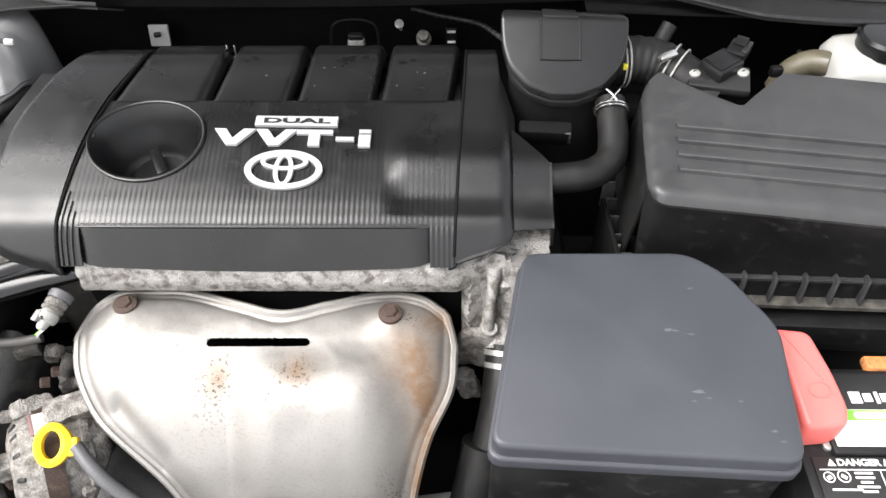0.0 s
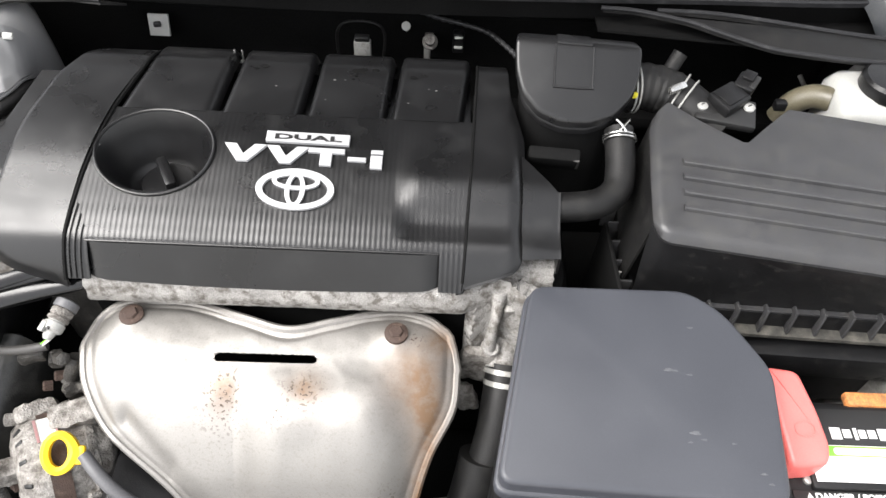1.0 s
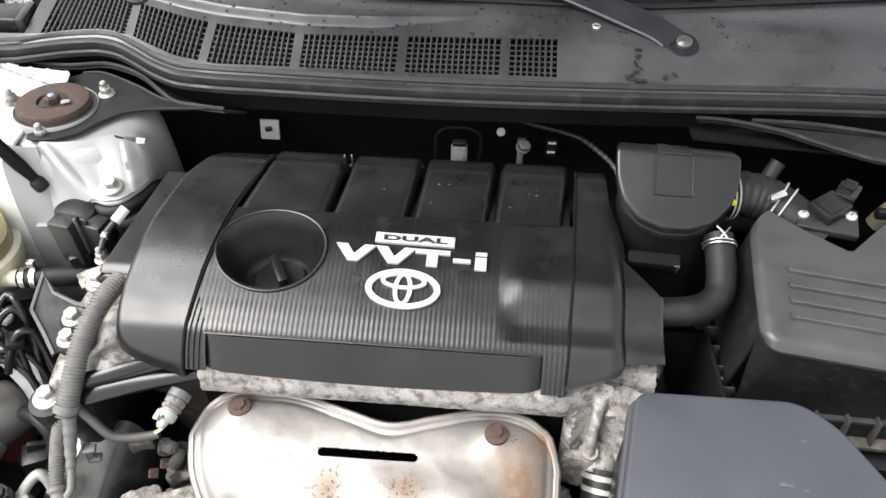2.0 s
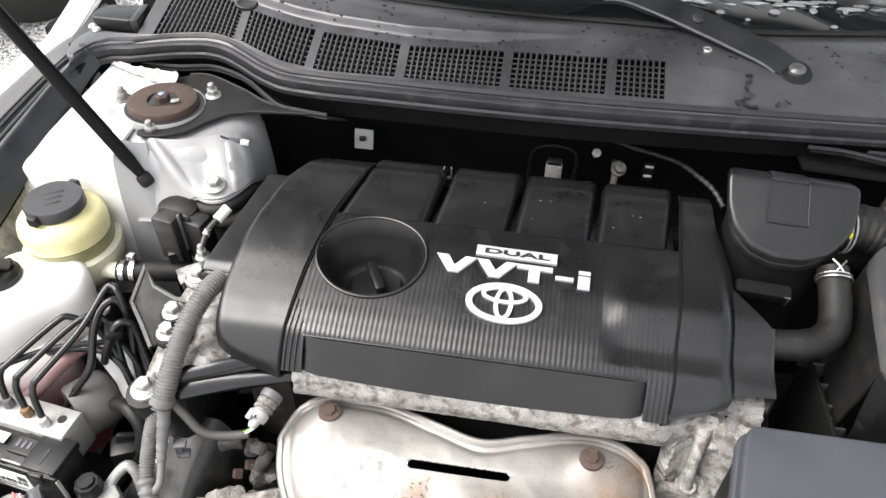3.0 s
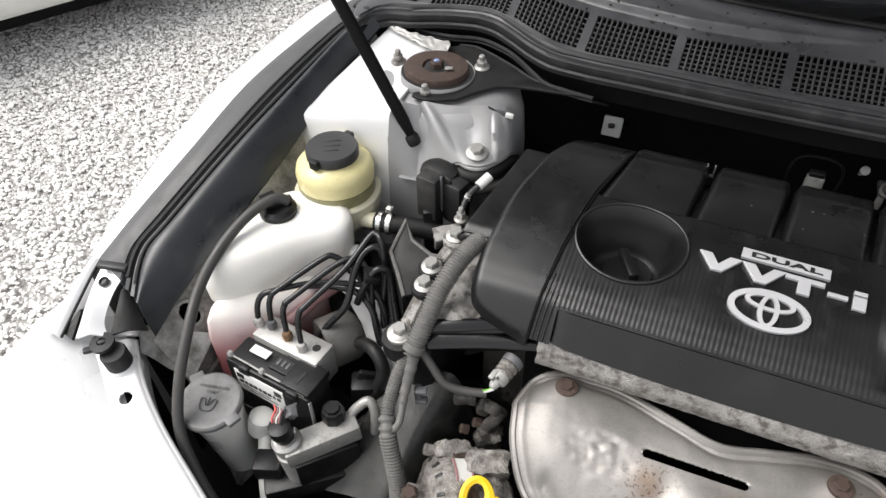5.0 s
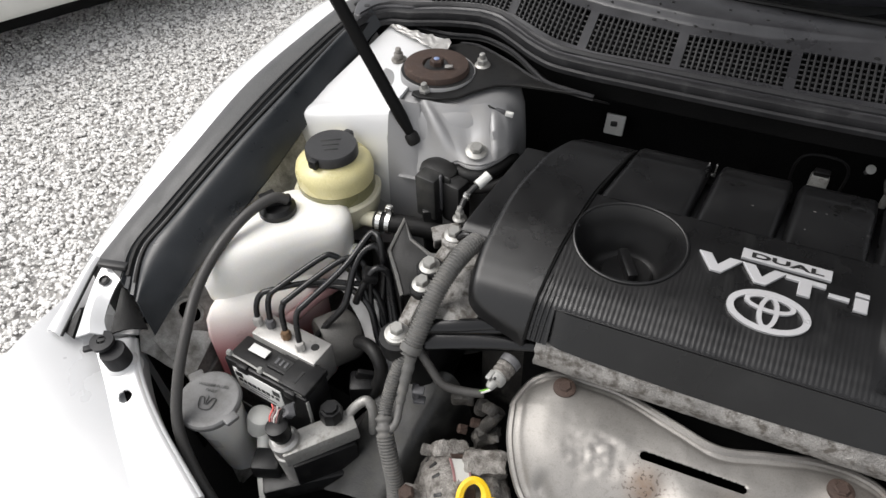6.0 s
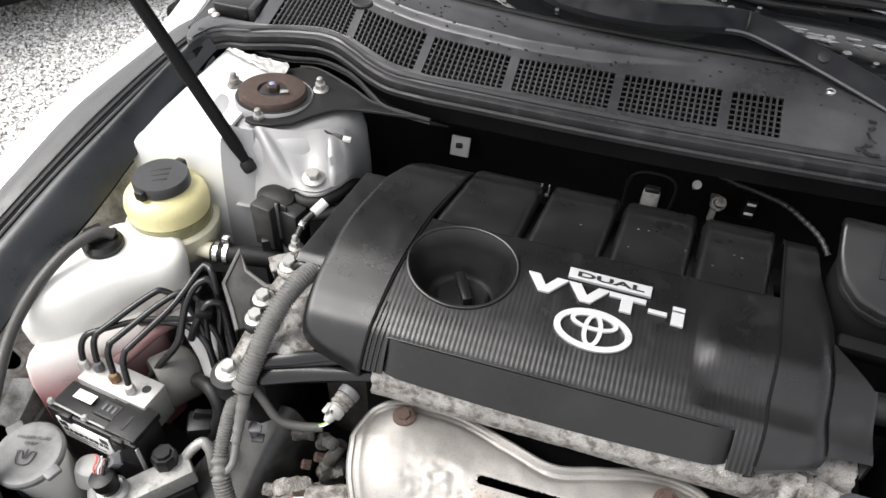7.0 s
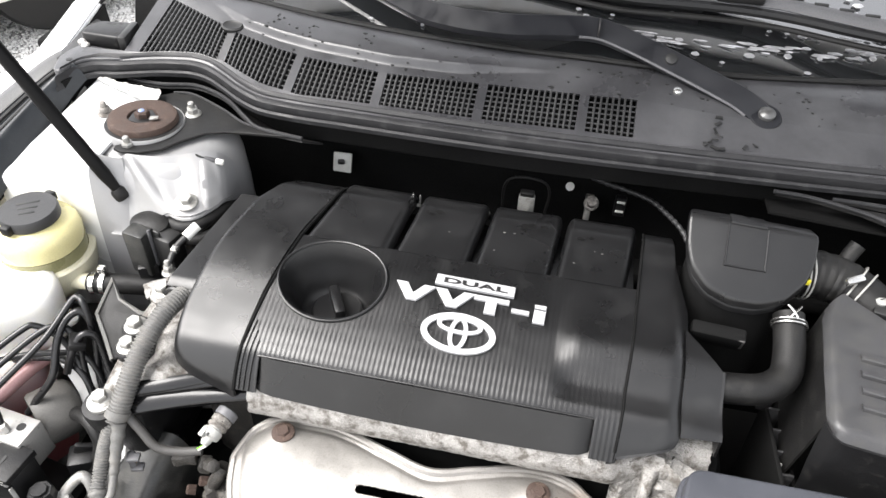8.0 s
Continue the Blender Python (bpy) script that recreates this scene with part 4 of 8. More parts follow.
# bowl round the oil filler
bowl = []
for s, d in ((1.03, 0.0012), (1.0, 0.002), (0.97, -0.001), (0.90, -0.012), (0.78, -0.030), (0.66, -0.047), (0.58, -0.058), (0.4, -0.0585), (0.05, -0.0585)):
    bowl.append([Vector((WELL[0] + WELL[2] * s * math.cos(a) , WELL[1] - 0.006 * (1 - s) + WELL[3] * s * math.sin(a),
                         (crown(WELL[1] + WELL[3] * s * math.sin(a)) if s > 0.95 else 0.872) + d)) for a in (2 * math.pi * i / 56 for i in range(56))])
part("filler_bowl", loft(bowl, True, False), COVER, cover, "deep round bowl around the oil filler", smooth=70)
part("bowl_rim", tube([(WELL[0] + WELL[2] * 1.01 * math.cos(a), WELL[1] + WELL[3] * 1.01 * math.sin(a), crown(WELL[1] + WELL[3] * 1.01 * math.sin(a)) + 0.0015) for a in (2 * math.pi * i / 48 for i in range(48))], 0.0022, 1, 8, closed=True), COVER, cover)
cap = thing("oil_filler_cap", (-0.352, 0.708, 0.812), "black plastic oil filler cap with a grip bar", "cap")
part("cap_disc", lathe([(0.034, 0), (0.034, 0.010), (0.031, 0.013), (0.012, 0.0135)], (-0.352, 0.708, 0.812), (0, 0, 1), 32), BLACK, cap)
part("grip", box((-0.352, 0.712, 0.832), (0.014, 0.052, 0.020), 0.004, (0, 0, 28)), BLACK, cap)

# lettering


def on_cover(x, y, lift=0.0, tilt=None):
    a = math.degrees(math.atan2(crown(y + 0.01) - crown(y - 0.01), 0.02)) if tilt is None else tilt
    return Matrix.Translation((x, y, crown(y) + 0.001 + lift)) @ pose(0, 0, 0, a, 0, -1.2)


lettering = thing("lettering", (-0.17, 0.69, 0.885), "raised silver engine lettering on the cover", "lettering")
LET = {"V": [(0, 1), (0.30, 1), (0.50, 0.42), (0.74, 1), (1.04, 1), (0.62, 0), (0.36, 0)],
       "T": [(0, 1), (1.0, 1), (1.0, 0.74), (0.66, 0.74), (0.66, 0), (0.34, 0), (0.34, 0.74), (0, 0.74)],
       "bar": [(0, 0.58), (0.55, 0.58), (0.55, 0.36), (0, 0.36)],
       "i": [(0, 0), (0.36, 0), (0.36, 0.74), (0, 0.74)],
       "dot": [(0, 0.84), (0.36, 0.84), (0.36, 1.06), (0, 1.06)]}
row = [("V", -0.2725, 0.049), ("V", -0.2215, 0.049), ("T", -0.1715, 0.044), ("bar", -0.1235, 0.040), ("i", -0.0960, 0.040), ("dot", -0.0960, 0.040)]
for key, x0, w in row:
    outline = [(p[0] * w, (p[1] - 0.5) * 0.0240) for p in LET[key]]
    m = on_cover(x0, 0.7095 - 0.02 * (x0 + 0.17))
    part("letter", slab(outline, 0, 0.0045, 0.0006, 1, m=m), BADGE, lettering, "silver letter")
plate = part("badge_plate", slab([(-0.0505, -0.0075), (0.0505, -0.0075), (0.0505, 0.0075), (-0.0505, 0.0075)], 0, 0.0050, 0.0006, 1, m=on_cover(-0.1735, 0.7345, 0.0)), BADGE, lettering, "silver plate with dark word")


def words(text, m, size, material, parent, name="word", extrude=0.0003, sx=1.0, align="CENTER", bold=0.0):
    """Raised or printed writing, as a mesh under its thing."""
    cu = bpy.data.curves.new(name, "FONT")
    cu.body, cu.size, cu.extrude, cu.align_x, cu.align_y = text, size, extrude, align, "CENTER"
    cu.offset = bold
    tmp = bpy.data.objects.new(name, cu)
    scene.collection.objects.link(tmp)
    me = bpy.data.meshes.new_from_object(tmp.evaluated_get(bpy.context.evaluated_depsgraph_get()))
    bpy.data.objects.remove(tmp)
    t = bmesh.new()
    t.from_mesh(me)
    bpy.data.meshes.remove(me)
    bmesh.ops.transform(t, matrix=m @ Matrix.Diagonal((sx, 1, 1, 1)), verts=t.verts[:])
    return part(name, t, material, parent)


words("DUAL", on_cover(-0.1735, 0.7325, 0.0056), 0.0105, INK, plate, "word", 0.0004, 3.0, bold=0.0003)

emblem = thing("emblem", (-0.172, 0.65, 0.868), "silver oval emblem on the engine cover", "emblem")


def oval(cx, cy, rx, ry, w, m, h=0.0045):
    loops = []
    for i in range(48):
        a = 2 * math.pi * i / 48
        c, s = math.cos(a), math.sin(a)
        o = Vector((cx + rx * c, cy + ry * s, 0))
        q = Vector((cx + (rx - w) * c, cy + (ry - w * 0.85) * s, 0))
        loops.append([m @ (o + Vector((0, 0, 0))), m @ (o + Vector((0, 0, h))), m @ (q + Vector((0, 0, h))), m @ q])
    loops.append(loops[0])
    return loft(loops, True, False)


em = on_cover(-0.1820, 0.6665, 0.0)
part("outer_ring", oval(0, 0, 0.0462, 0.0265, 0.0078, em), BADGE, emblem, smooth=30)
part("inner_ring", oval(0, 0.0108, 0.0285, 0.0115, 0.0055, em, 0.0041), BADGE, emblem, smooth=30)
part("inner_ring", oval(0, -0.0005, 0.0118, 0.0218, 0.0055, em, 0.0043), BADGE, emblem, smooth=30)

# ---- cylinder head ----
head = thing("cylinder_head", (-0.14, 0.62, 0.45), "dull grey cast aluminium cylinder head under the cover", "cylinder head")


def lump(p, amp=0.004, f=60):
    n = noise.noise(p * f) + 0.5 * noise.noise(p * f * 2.3)
    return p + Vector((0, -1, 0.5)) * amp * n


def head_at(u, v):
    x = -0.428 + 0.560 * u
    q = [(0.645, 0.802), (0.604, 0.797), (0.590, 0.792), (0.584, 0.784), (0.580, 0.771), (0.582, 0.758), (0.632, 0.750), (0.64, 0.50)]
    k = min(int(v * 7), 6)
    w = v * 7 - k
    y = q[k][0] * (1 - w) + q[k + 1][0] * w
    z = q[k][1] * (1 - w) + q[k + 1][1] * w
    if x > 0.02:
        e = min(1, (x - 0.02) / 0.07)
        y += 0.028 * e
    return lump(lump(Vector((x, y, z)), 0.0010, 38), 0.0005, 130)


part("casting", sheet(head_at, 260, 60, 0.01), CAST, head, smooth=60)
part("rail", rough_box((-0.205, 0.590, 0.786), (0.42, 0.012, 0.010), 0.003, (0, 0, 0), 0.0018, 120), CAST, head)
part("end_boss", sheet(lambda u, v: lump(Vector((0.05 + 0.085 * u, 0.600 + 0.05 * v + 0.015 * u, 0.802 - 0.006 * u + 0.006 * math.sin(9 * u))), 0.004, 60), 24, 14, 0.03), CAST, head, smooth=60)
part("end_casting", sheet(lambda u, v: lump(lump(Vector((0.028 + 0.105 * u, 0.600 - 0.030 * v + 0.012 * math.sin(5 * u), 0.792 - 0.16 * v)), 0.0022, 55), 0.001, 150), 60, 70, 0.02), CAST, head, smooth=60)
part("casting_rib", loft([[lump(Vector((x + w * math.cos(a), y + 0.010 * math.sin(a), z)), 0.0012, 120) for a in (2 * math.pi * k / 16 for k in range(16))] for x, y, z, w in ((0.068, 0.592, 0.786, 0.012), (0.066, 0.580, 0.762, 0.0075), (0.063, 0.569, 0.736, 0.0058), (0.061, 0.561, 0.712, 0.0085), (0.061, 0.558, 0.700, 0.008))]), CAST, head, smooth=40)
part("casting_rib", rough_box((0.104, 0.577, 0.740), (0.008, 0.022, 0.08), 0.003, (12, 0, 4), 0.0012, 80), CAST, head, smooth=40)
t = lathe([(0.0105, -0.010), (0.0110, 0), (0.0105, 0.010), (0.0090, 0.0115), (0.0055, 0.0112), (0.0050, 0.002), (0.001, 0.0015)], (0.062, 0.560, 0.700), (0.1, -0.6, 0.8), 24)
part("lug", t, CAST, head, "round boss with a threaded hole")
part("casting_step", rough_box((0.092, 0.588, 0.752), (0.040, 0.022, 0.030), 0.004, (10, 0, 6), 0.0016, 90), CAST, head, smooth=40)
part("web", rough_box((0.045, 0.555, 0.665), (0.05, 0.015, 0.07), 0.006, (0, 12, 0), 0.003), GRIMY, head)
part("lower_web", rough_box((0.035, 0.530, 0.62), (0.03, 0.015, 0.06), 0.006, (0, -18, 0), 0.003), GRIMY, head)
part("side_casting", box((-0.47, 0.66, 0.70), (0.10, 0.10, 0.26), 0.02), DARKCAST, head)
part("timing_casting", sheet(lambda u, v: lump(Vector((-0.572 + 0.06 * u, 0.568 + 0.125 * v, 0.792 + 0.030 * v - 0.02 * abs(u - 0.5) + 0.006 * math.sin(14 * v))), 0.006, 60), 24, 40, 0.03), CAST, head, smooth=60)
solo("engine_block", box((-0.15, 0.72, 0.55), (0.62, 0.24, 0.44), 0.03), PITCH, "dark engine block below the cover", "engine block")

for x in (-0.405, -0.335, -0.262, -0.180, -0.120, -0.020):
    part("boss", lathe([(0.010, -0.012), (0.0095, 0.003), (0.006, 0.006)], (x, 0.589, 0.778), (0.05, -0.8, 0.5), 10), CAST, head)
for x in (-0.30, -0.215, -0.075):
    part("stud_nut", lathe([(0.0075, 0), (0.0075, 0.010), (0.005, 0.012)], (x, 0.598, 0.750), (0, -0.5, 0.8), 6), RUST, head)

# ---- heat shield ----
TOPX = [-0.444, -0.436, -0.418, -0.37, -0.320, -0.25, -0.188, -0.135, -0.081, -0.035, -0.004, 0.012, 0.018]
TOPY = [0.545, 0.572, 0.590, 0.600, 0.598, 0.575, 0.557, 0.570, 0.584, 0.581, 0.567, 0.548, 0.520]
TOPX, TOPY = smooth_table(TOPX, TOPY)
SY = [0.32, 0.335, 0.360, 0.390, 0.425, 0.460, 0.490, 0.515, 0.540, 0.585, 0.600]
SZ = [0.45, 0.515, 0.578, 0.628, 0.670, 0.700, 0.719, 0.729, 0.734, 0.731, 0.728]
SY, SZ = smooth_table(SY, SZ)
LXY = smooth_table([0.32, 0.36, 0.385, 0.448, 0.491, 0.541], [-0.262, -0.287, -0.308, -0.398, -0.428, -0.443])
RXY = smooth_table([0.32, 0.36, 0.40, 0.43, 0.475, 0.52], [-0.044, -0.036, -0.024, -0.012, 0.014, 0.018])


def shield_z(x, y):
    z = lerp_at(SY, SZ, y)
    k = max(0.0, min(1.0, (0.522 - y + 0.10 * max(0, -0.2 - x)) / 0.085))
    k = k * k * (3 - 2 * k)
    w = 0.115 if x > -0.15 else 0.100
    mid = min(1.0, 1.15 * max(0.0, 1 - ((x + 0.145) / w) ** 2))
    mid = mid * mid * (3 - 2 * mid) * k
    z += 0.026 * mid
    left = lerp_at(*LXY, y)
    right = lerp_at(*RXY, y)
    e = min(x - left, right - x, lerp_at(TOPX, TOPY, x) - y + 0.001)
    z -= 0.0020 * math.exp(-((e - 0.0125) / 0.0040) ** 2)
    z -= 0.020 * (1 - min(1, max(0, min(x - left, right - x)) / 0.05)) ** 2
    along = max(0.0, min(1.0, ((x + 0.374) * 0.052 - (y - 0.455) * 0.043) / 0.00455))
    d2 = (x + 0.374 - 0.052 * along) ** 2 + (y - 0.455 + 0.043 * along) ** 2
    z -= 0.0085 * math.exp(-d2 / 0.0105 ** 2)
    z += 0.0040 * math.exp(-((x + 0.385 - 0.052 * along) ** 2 + (y - 0.440 + 0.043 * along) ** 2) / 0.013 ** 2)
    q = ((x + 0.322) / 0.040) ** 2 + ((y - 0.504) / 0.024) ** 2
    z -= 0.0018 * math.exp(-q ** 3)
    z += 0.0012 * math.exp(-q ** 2) * noise.noise(Vector((x, y, 3)) * 95)
    for bx, by in ((-0.386, 0.573), (-0.057, 0.550)):
        z += 0.006 * math.exp(-(((x - bx) ** 2 + (y - by) ** 2) / 0.022 ** 2))
    return z + 0.0010 * noise.noise(Vector((x, y, 0)) * 30) + 0.00025 * noise.noise(Vector((x, y, 5)) * 85)


def nearer(x, y, z):
    """The shield's raised side, where it stands a little higher."""
    k = 1 - 0.045 * (-0.06 - x) * (0.5 + 0.5 * min(1.0, max(0.0, (y - 0.38) / 0.12))) / (1.5 - z)
    return Vector((-0.15 + (x + 0.15) * k, 0.06 + (y - 0.06) * k, z))


def shield_at(u, v):
    yt = lerp_at(TOPX, TOPY, -0.444 + 0.462 * u)
    y = yt + (0.322 - yt) * v
    a, b = lerp_at(*LXY, min(y, 0.541)), lerp_at(*RXY, min(y, 0.52))
    x = a + (b - a) * u
    return nearer(x, y, shield_z(x, y))


SLOT = (-0.2115, 0.5160, 0.0615, 0.0056)


def in_slot(p):
    yy = p[1] - SLOT[1] + -0.008 * (p[0] - SLOT[0])
    xx = max(0.0, abs(p[0] - SLOT[0]) - SLOT[2] + SLOT[3])
    return math.hypot(xx, yy) / SLOT[3]


def slot_snap(p):
    s = in_slot(p)
    if s < 1:
        d = 1 if p.y >= SLOT[1] + 0.008 * (p.x - SLOT[0]) else -1
        xx = max(0.0, abs(p.x - SLOT[0]) - SLOT[2] + SLOT[3])
        h = math.sqrt(max(0, SLOT[3] ** 2 - xx * xx))
        return Vector((p.x, SLOT[1] + 0.008 * (p.x - SLOT[0]) + d * h, p.z))
    return p


shield = thing("heat_shield", (-0.2, 0.45, 0.45), "stamped steel exhaust heat shield with rust spots", "heat shield")
part("shield_sheet", sheet(shield_at, 200, 290, 0.0015, keep=lambda p: in_slot(p) > 1.0, snap=slot_snap), SHIELD, shield, smooth=70)
rim = [shield_at(0, v) for v in np.linspace(0.98, 0.0, 26)] + [shield_at(u, 0) for u in np.linspace(0.02, 0.98, 40)] + [shield_at(1, v) for v in np.linspace(0, 0.98, 26)]
part("rolled_rim", tube([p + Vector((0, 0, 0.0005)) for p in rim], 0.0056, 2, 8), SHIELD, shield)
for bx, by in ((-0.386, 0.573), (-0.057, 0.550)):
    bx, by, z = nearer(bx, by, shield_z(bx, by))
    th = thing("shield_bolt", (bx, by, z), "rusty flanged bolt on the heat shield", "bolt", "shield bolts")
    part("flange", lathe([(0.0145, -0.003), (0.0145, 0.003), (0.011, 0.005)], (bx, by, z), (0, 0, 1), 24), RUST, th)
    part("hex_head", lathe([(0.0090, 0.002), (0.0090, 0.0065), (0.0075, 0.008)], (bx, by, z), (0, 0, 1), 6), RUST, th, smooth=20)
solo("exhaust_manifold", box((-0.2, 0.47, 0.56), (0.24, 0.09, 0.2), 0.04), RUST, "rusty exhaust manifold under the shield", "manifold")

# ---- fuse box ----
FB = soft_outline([(0.053, 0.343), (0.341, 0.330), (0.352, 0.470), (0.311, 0.536), (0.273, 0.563), (0.095, 0.562)], 0.018, 5)


def fb_plane(x, y):
    return 0.817 + 0.022 * (y - 0.343) / 0.21


def grown(outline, d, c=(0.205, 0.45)):
    return [(x + d * (1 if x > c[0] else -1) * min(1, abs(x - c[0]) / 0.1), y + d * (1 if y > c[1] else -1) * min(1, abs(y - c[1]) / 0.1)) for x, y in outline]


fuse = thing("fuse_box", (0.21, 0.46, 0.45), "slate grey plastic fuse box with a dusty lid", "fuse box")
t = slab(FB, -0.022, 0.0, 0.005, 4)
for v in t.verts:
    v.co.z += fb_plane(v.co.x, v.co.y)
part("lid", t, BOXLID, fuse, "slate grey lid with dusty scuffs")
t = slab(grown(FB, 0.0035), -0.034, -0.020, 0.003, 3)
for v in t.verts:
    v.co.z += fb_plane(v.co.x, v.co.y)
part("lid_skirt", t, BOXLID, fuse)
t = slab(grown(FB, -0.001), -0.30, -0.033, 0.002, 2)
for v in t.verts:
    v.co.z += fb_plane(v.co.x, v.co.y)
part("body", t, BLACK, fuse, "black lower housing")
SCUFF = mat("dust_scuff", (0.080, 0.083, 0.090), 0.6, var=0.3, big=200, bump=0.1)
for x, y, r in ((0.243, 0.481, 0.0032), (0.250, 0.480, 0.002), (0.266, 0.476, 0.002), (0.275, 0.532, 0.002), (0.325, 0.372, 0.0022), (0.300, 0.402, 0.0016), (0.262, 0.412, 0.0036), (0.270, 0.405, 0.002), (0.255, 0.402, 0.0016), (0.331, 0.362, 0.0018)):
    x, y = x * 0.977, 0.07 + (y - 0.07) * 0.977 - 0.006
    k = [(x + r * (1 + 0.4 * math.sin(3 * a + x * 90)) * math.cos(a) * 1.5, y + r * 0.6 * math.sin(a)) for a in (2 * math.pi * i / 14 for i in range(14))]
    t2 = slab(k, 0.0, 0.0004, 0, 1)
    for v in t2.verts:
        v.co.z += fb_plane(v.co.x, v.co.y)
    part("scuff", t2, SCUFF, fuse, "pale scuff mark")

# ---- air cleaner ----
air = thing("air_cleaner", (0.42, 0.68, 0.6), "black plastic air cleaner box with four raised ribs", "air cleaner")


def air_z(x, y):
    s = y + 0.155 * (x - 0.234)
    return lerp_at([0.613, 0.65, 0.72, 0.82], [0.876, 0.883, 0.894, 0.904], s)


def lid_at(u, v):
    def left(y):
        return lerp_at([0.60, 0.64, 0.70, 0.773, 0.808], [0.2375, 0.238, 0.242, 0.2495, 0.262], y)
    x = 0.238 + 0.4225 * u
    yf = 0.613 - 0.145 * (x - 0.235)
    yf += 0.020 * (1 - math.sqrt(max(0, 1 - (1 - min(1, (x - 0.238) / 0.020)) ** 2)))
    yb = lerp_at([0.238, 0.254, 0.362, 0.430, 0.54, 0.66], [0.790, 0.810, 0.744, 0.805, 0.784, 0.76], x)
    y = yf + (yb - yf) * v
    z = air_z(x, y)
    d = min((y - yf), (x - 0.238) * 1.3)
    z -= 0.011 * (1 - math.sqrt(max(0, 1 - (1 - min(1, d / 0.014)) ** 2)))
    return Vector((x + (left(y) - 0.238) * max(0.0, 1 - (x - 0.238) / 0.15), y, z))


part("lid", sheet(lid_at, 96, 50, 0.003), AIRBOX, air, "matte black ribbed lid", smooth=55)
def flange_y(x):
    return 0.6065 - 0.04 * (x - 0.36)


def front_foot(x):
    return Vector((x, flange_y(x) + 0.003, 0.752))


# front and side darker than the lid's top, their shade put into colour
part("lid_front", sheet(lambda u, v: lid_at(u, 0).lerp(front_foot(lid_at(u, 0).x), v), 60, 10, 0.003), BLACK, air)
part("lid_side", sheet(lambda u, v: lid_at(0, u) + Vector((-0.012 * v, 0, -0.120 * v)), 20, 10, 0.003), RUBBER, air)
part("lid_back", sheet(lambda u, v: lid_at(u, 1) + Vector((0, 0.004 * v, -0.10 * v)), 60, 6, 0.003), AIRBOX, air)
for k in range(4):
    s = k / 3
    pts = []
    for u in np.linspace(0, 1, 12):
        x = 0.279 - 0.0025 * k + 0.36 * u
        y = 0.712 - 0.0217 * k - 0.150 * (x - 0.279)
        pts.append((x, y, air_z(x, y) - 0.0006))
    part("rib", loft([[Vector((a, b - 0.0045, c - 0.001)), Vector((a, b - 0.0038, c + 0.0042)), Vector((a, b - 0.0024, c + 0.0054)), Vector((a, b + 0.0020, c + 0.0054)), Vector((a, b + 0.0036, c + 0.0036)), Vector((a, b + 0.0045, c - 0.001))] for a, b, c in pts]), AIRBOX, air, smooth=25)
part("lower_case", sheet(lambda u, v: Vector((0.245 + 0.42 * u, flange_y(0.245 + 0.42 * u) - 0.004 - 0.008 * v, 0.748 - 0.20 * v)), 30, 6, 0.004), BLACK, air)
# lower side and side post: deep shade put in as near-black colour
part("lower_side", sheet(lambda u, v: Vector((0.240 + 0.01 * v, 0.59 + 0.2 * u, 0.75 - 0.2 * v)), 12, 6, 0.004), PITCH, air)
part("flange", sheet(lambda u, v: Vector((0.245 + 0.42 * u, flange_y(0.245 + 0.42 * u) - 0.007 * v, 0.747)), 30, 2, 0.004), AIRBOX, air)
part("flange_low", sheet(lambda u, v: Vector((0.245 + 0.42 * u, flange_y(0.245 + 0.42 * u) - 0.006 - 0.018 * v, 0.716)), 30, 2, 0.006), DUSTY, air, "dusty lower ledge")
for k in range(12):
    x = 0.262 + 0.0362 * k
    part("flange_rib", box((x, flange_y(x) - 0.009, 0.737), (0.0034, 0.018, 0.046), 0.0006, (-10, 0, -4)), AIRBOX, air)
for k in range(5):
    part("side_rib", box((0.228, 0.625 + 0.032 * k, 0.745), (0.018, 0.003, 0.045), 0.0006), AIRBOX, air)
part("side_post", box((0.214, 0.655, 0.70), (0.006, 0.11, 0.16), 0.002, (0, 0, 3)), PITCH, air)
part("side_rod", tube([(0.224, 0.640, 0.60), (0.224, 0.640, 0.765)], 0.0022, 1, 6), ALLOY, air)
part("ledge", box((0.45, 0.578, 0.676), (0.44, 0.030, 0.05), 0.004, (0, 0, -2.3)), BLACK, air)

# ---- air flow sensor in the notch ----
sensor = thing("air_flow_sensor", (0.352, 0.81, 0.89), "black plastic air flow sensor with two white screws", "sensor")
part("sensor_base", box((0.349, 0.802, 0.897), (0.075, 0.045, 0.012), 0.003, (8, 0, -12)), INK, sensor)
part("sensor_head", box((0.352, 0.813, 0.909), (0.045, 0.036, 0.018), 0.004, (6, 0, 38)), BLACK, sensor)
part("plug", box((0.376, 0.834, 0.917), (0.025, 0.028, 0.016), 0.003, (12, 0, -35)), BLACK, sensor)
part("head_lid", box((0.352, 0.813, 0.9185), (0.036, 0.028, 0.003), 0.001, (6, 0, 38)), BLACK, sensor)
part("plug_clip", box((0.384, 0.829, 0.923), (0.008, 0.023, 0.008), 0.002, (12, 0, -35)), INK, sensor)
part("plug_latch", box((0.378, 0.838, 0.928), (0.015, 0.015, 0.005), 0.001, (12, 0, -35)), BLACK, sensor)
for x, y in ((0.318, 0.804), (0.378, 0.804)):
    part("screw", lathe([(0.0072, 0), (0.0072, 0.0025), (0.0045, 0.004)], (x, y, 0.904), (0, -0.15, 1), 16), PLUGW, sensor, "pale screw head")
    part("screw_slot", box((x, y, 0.9082), (0.006, 0.0014, 0.0006), 0, (8, 0, 30)), INK, sensor)
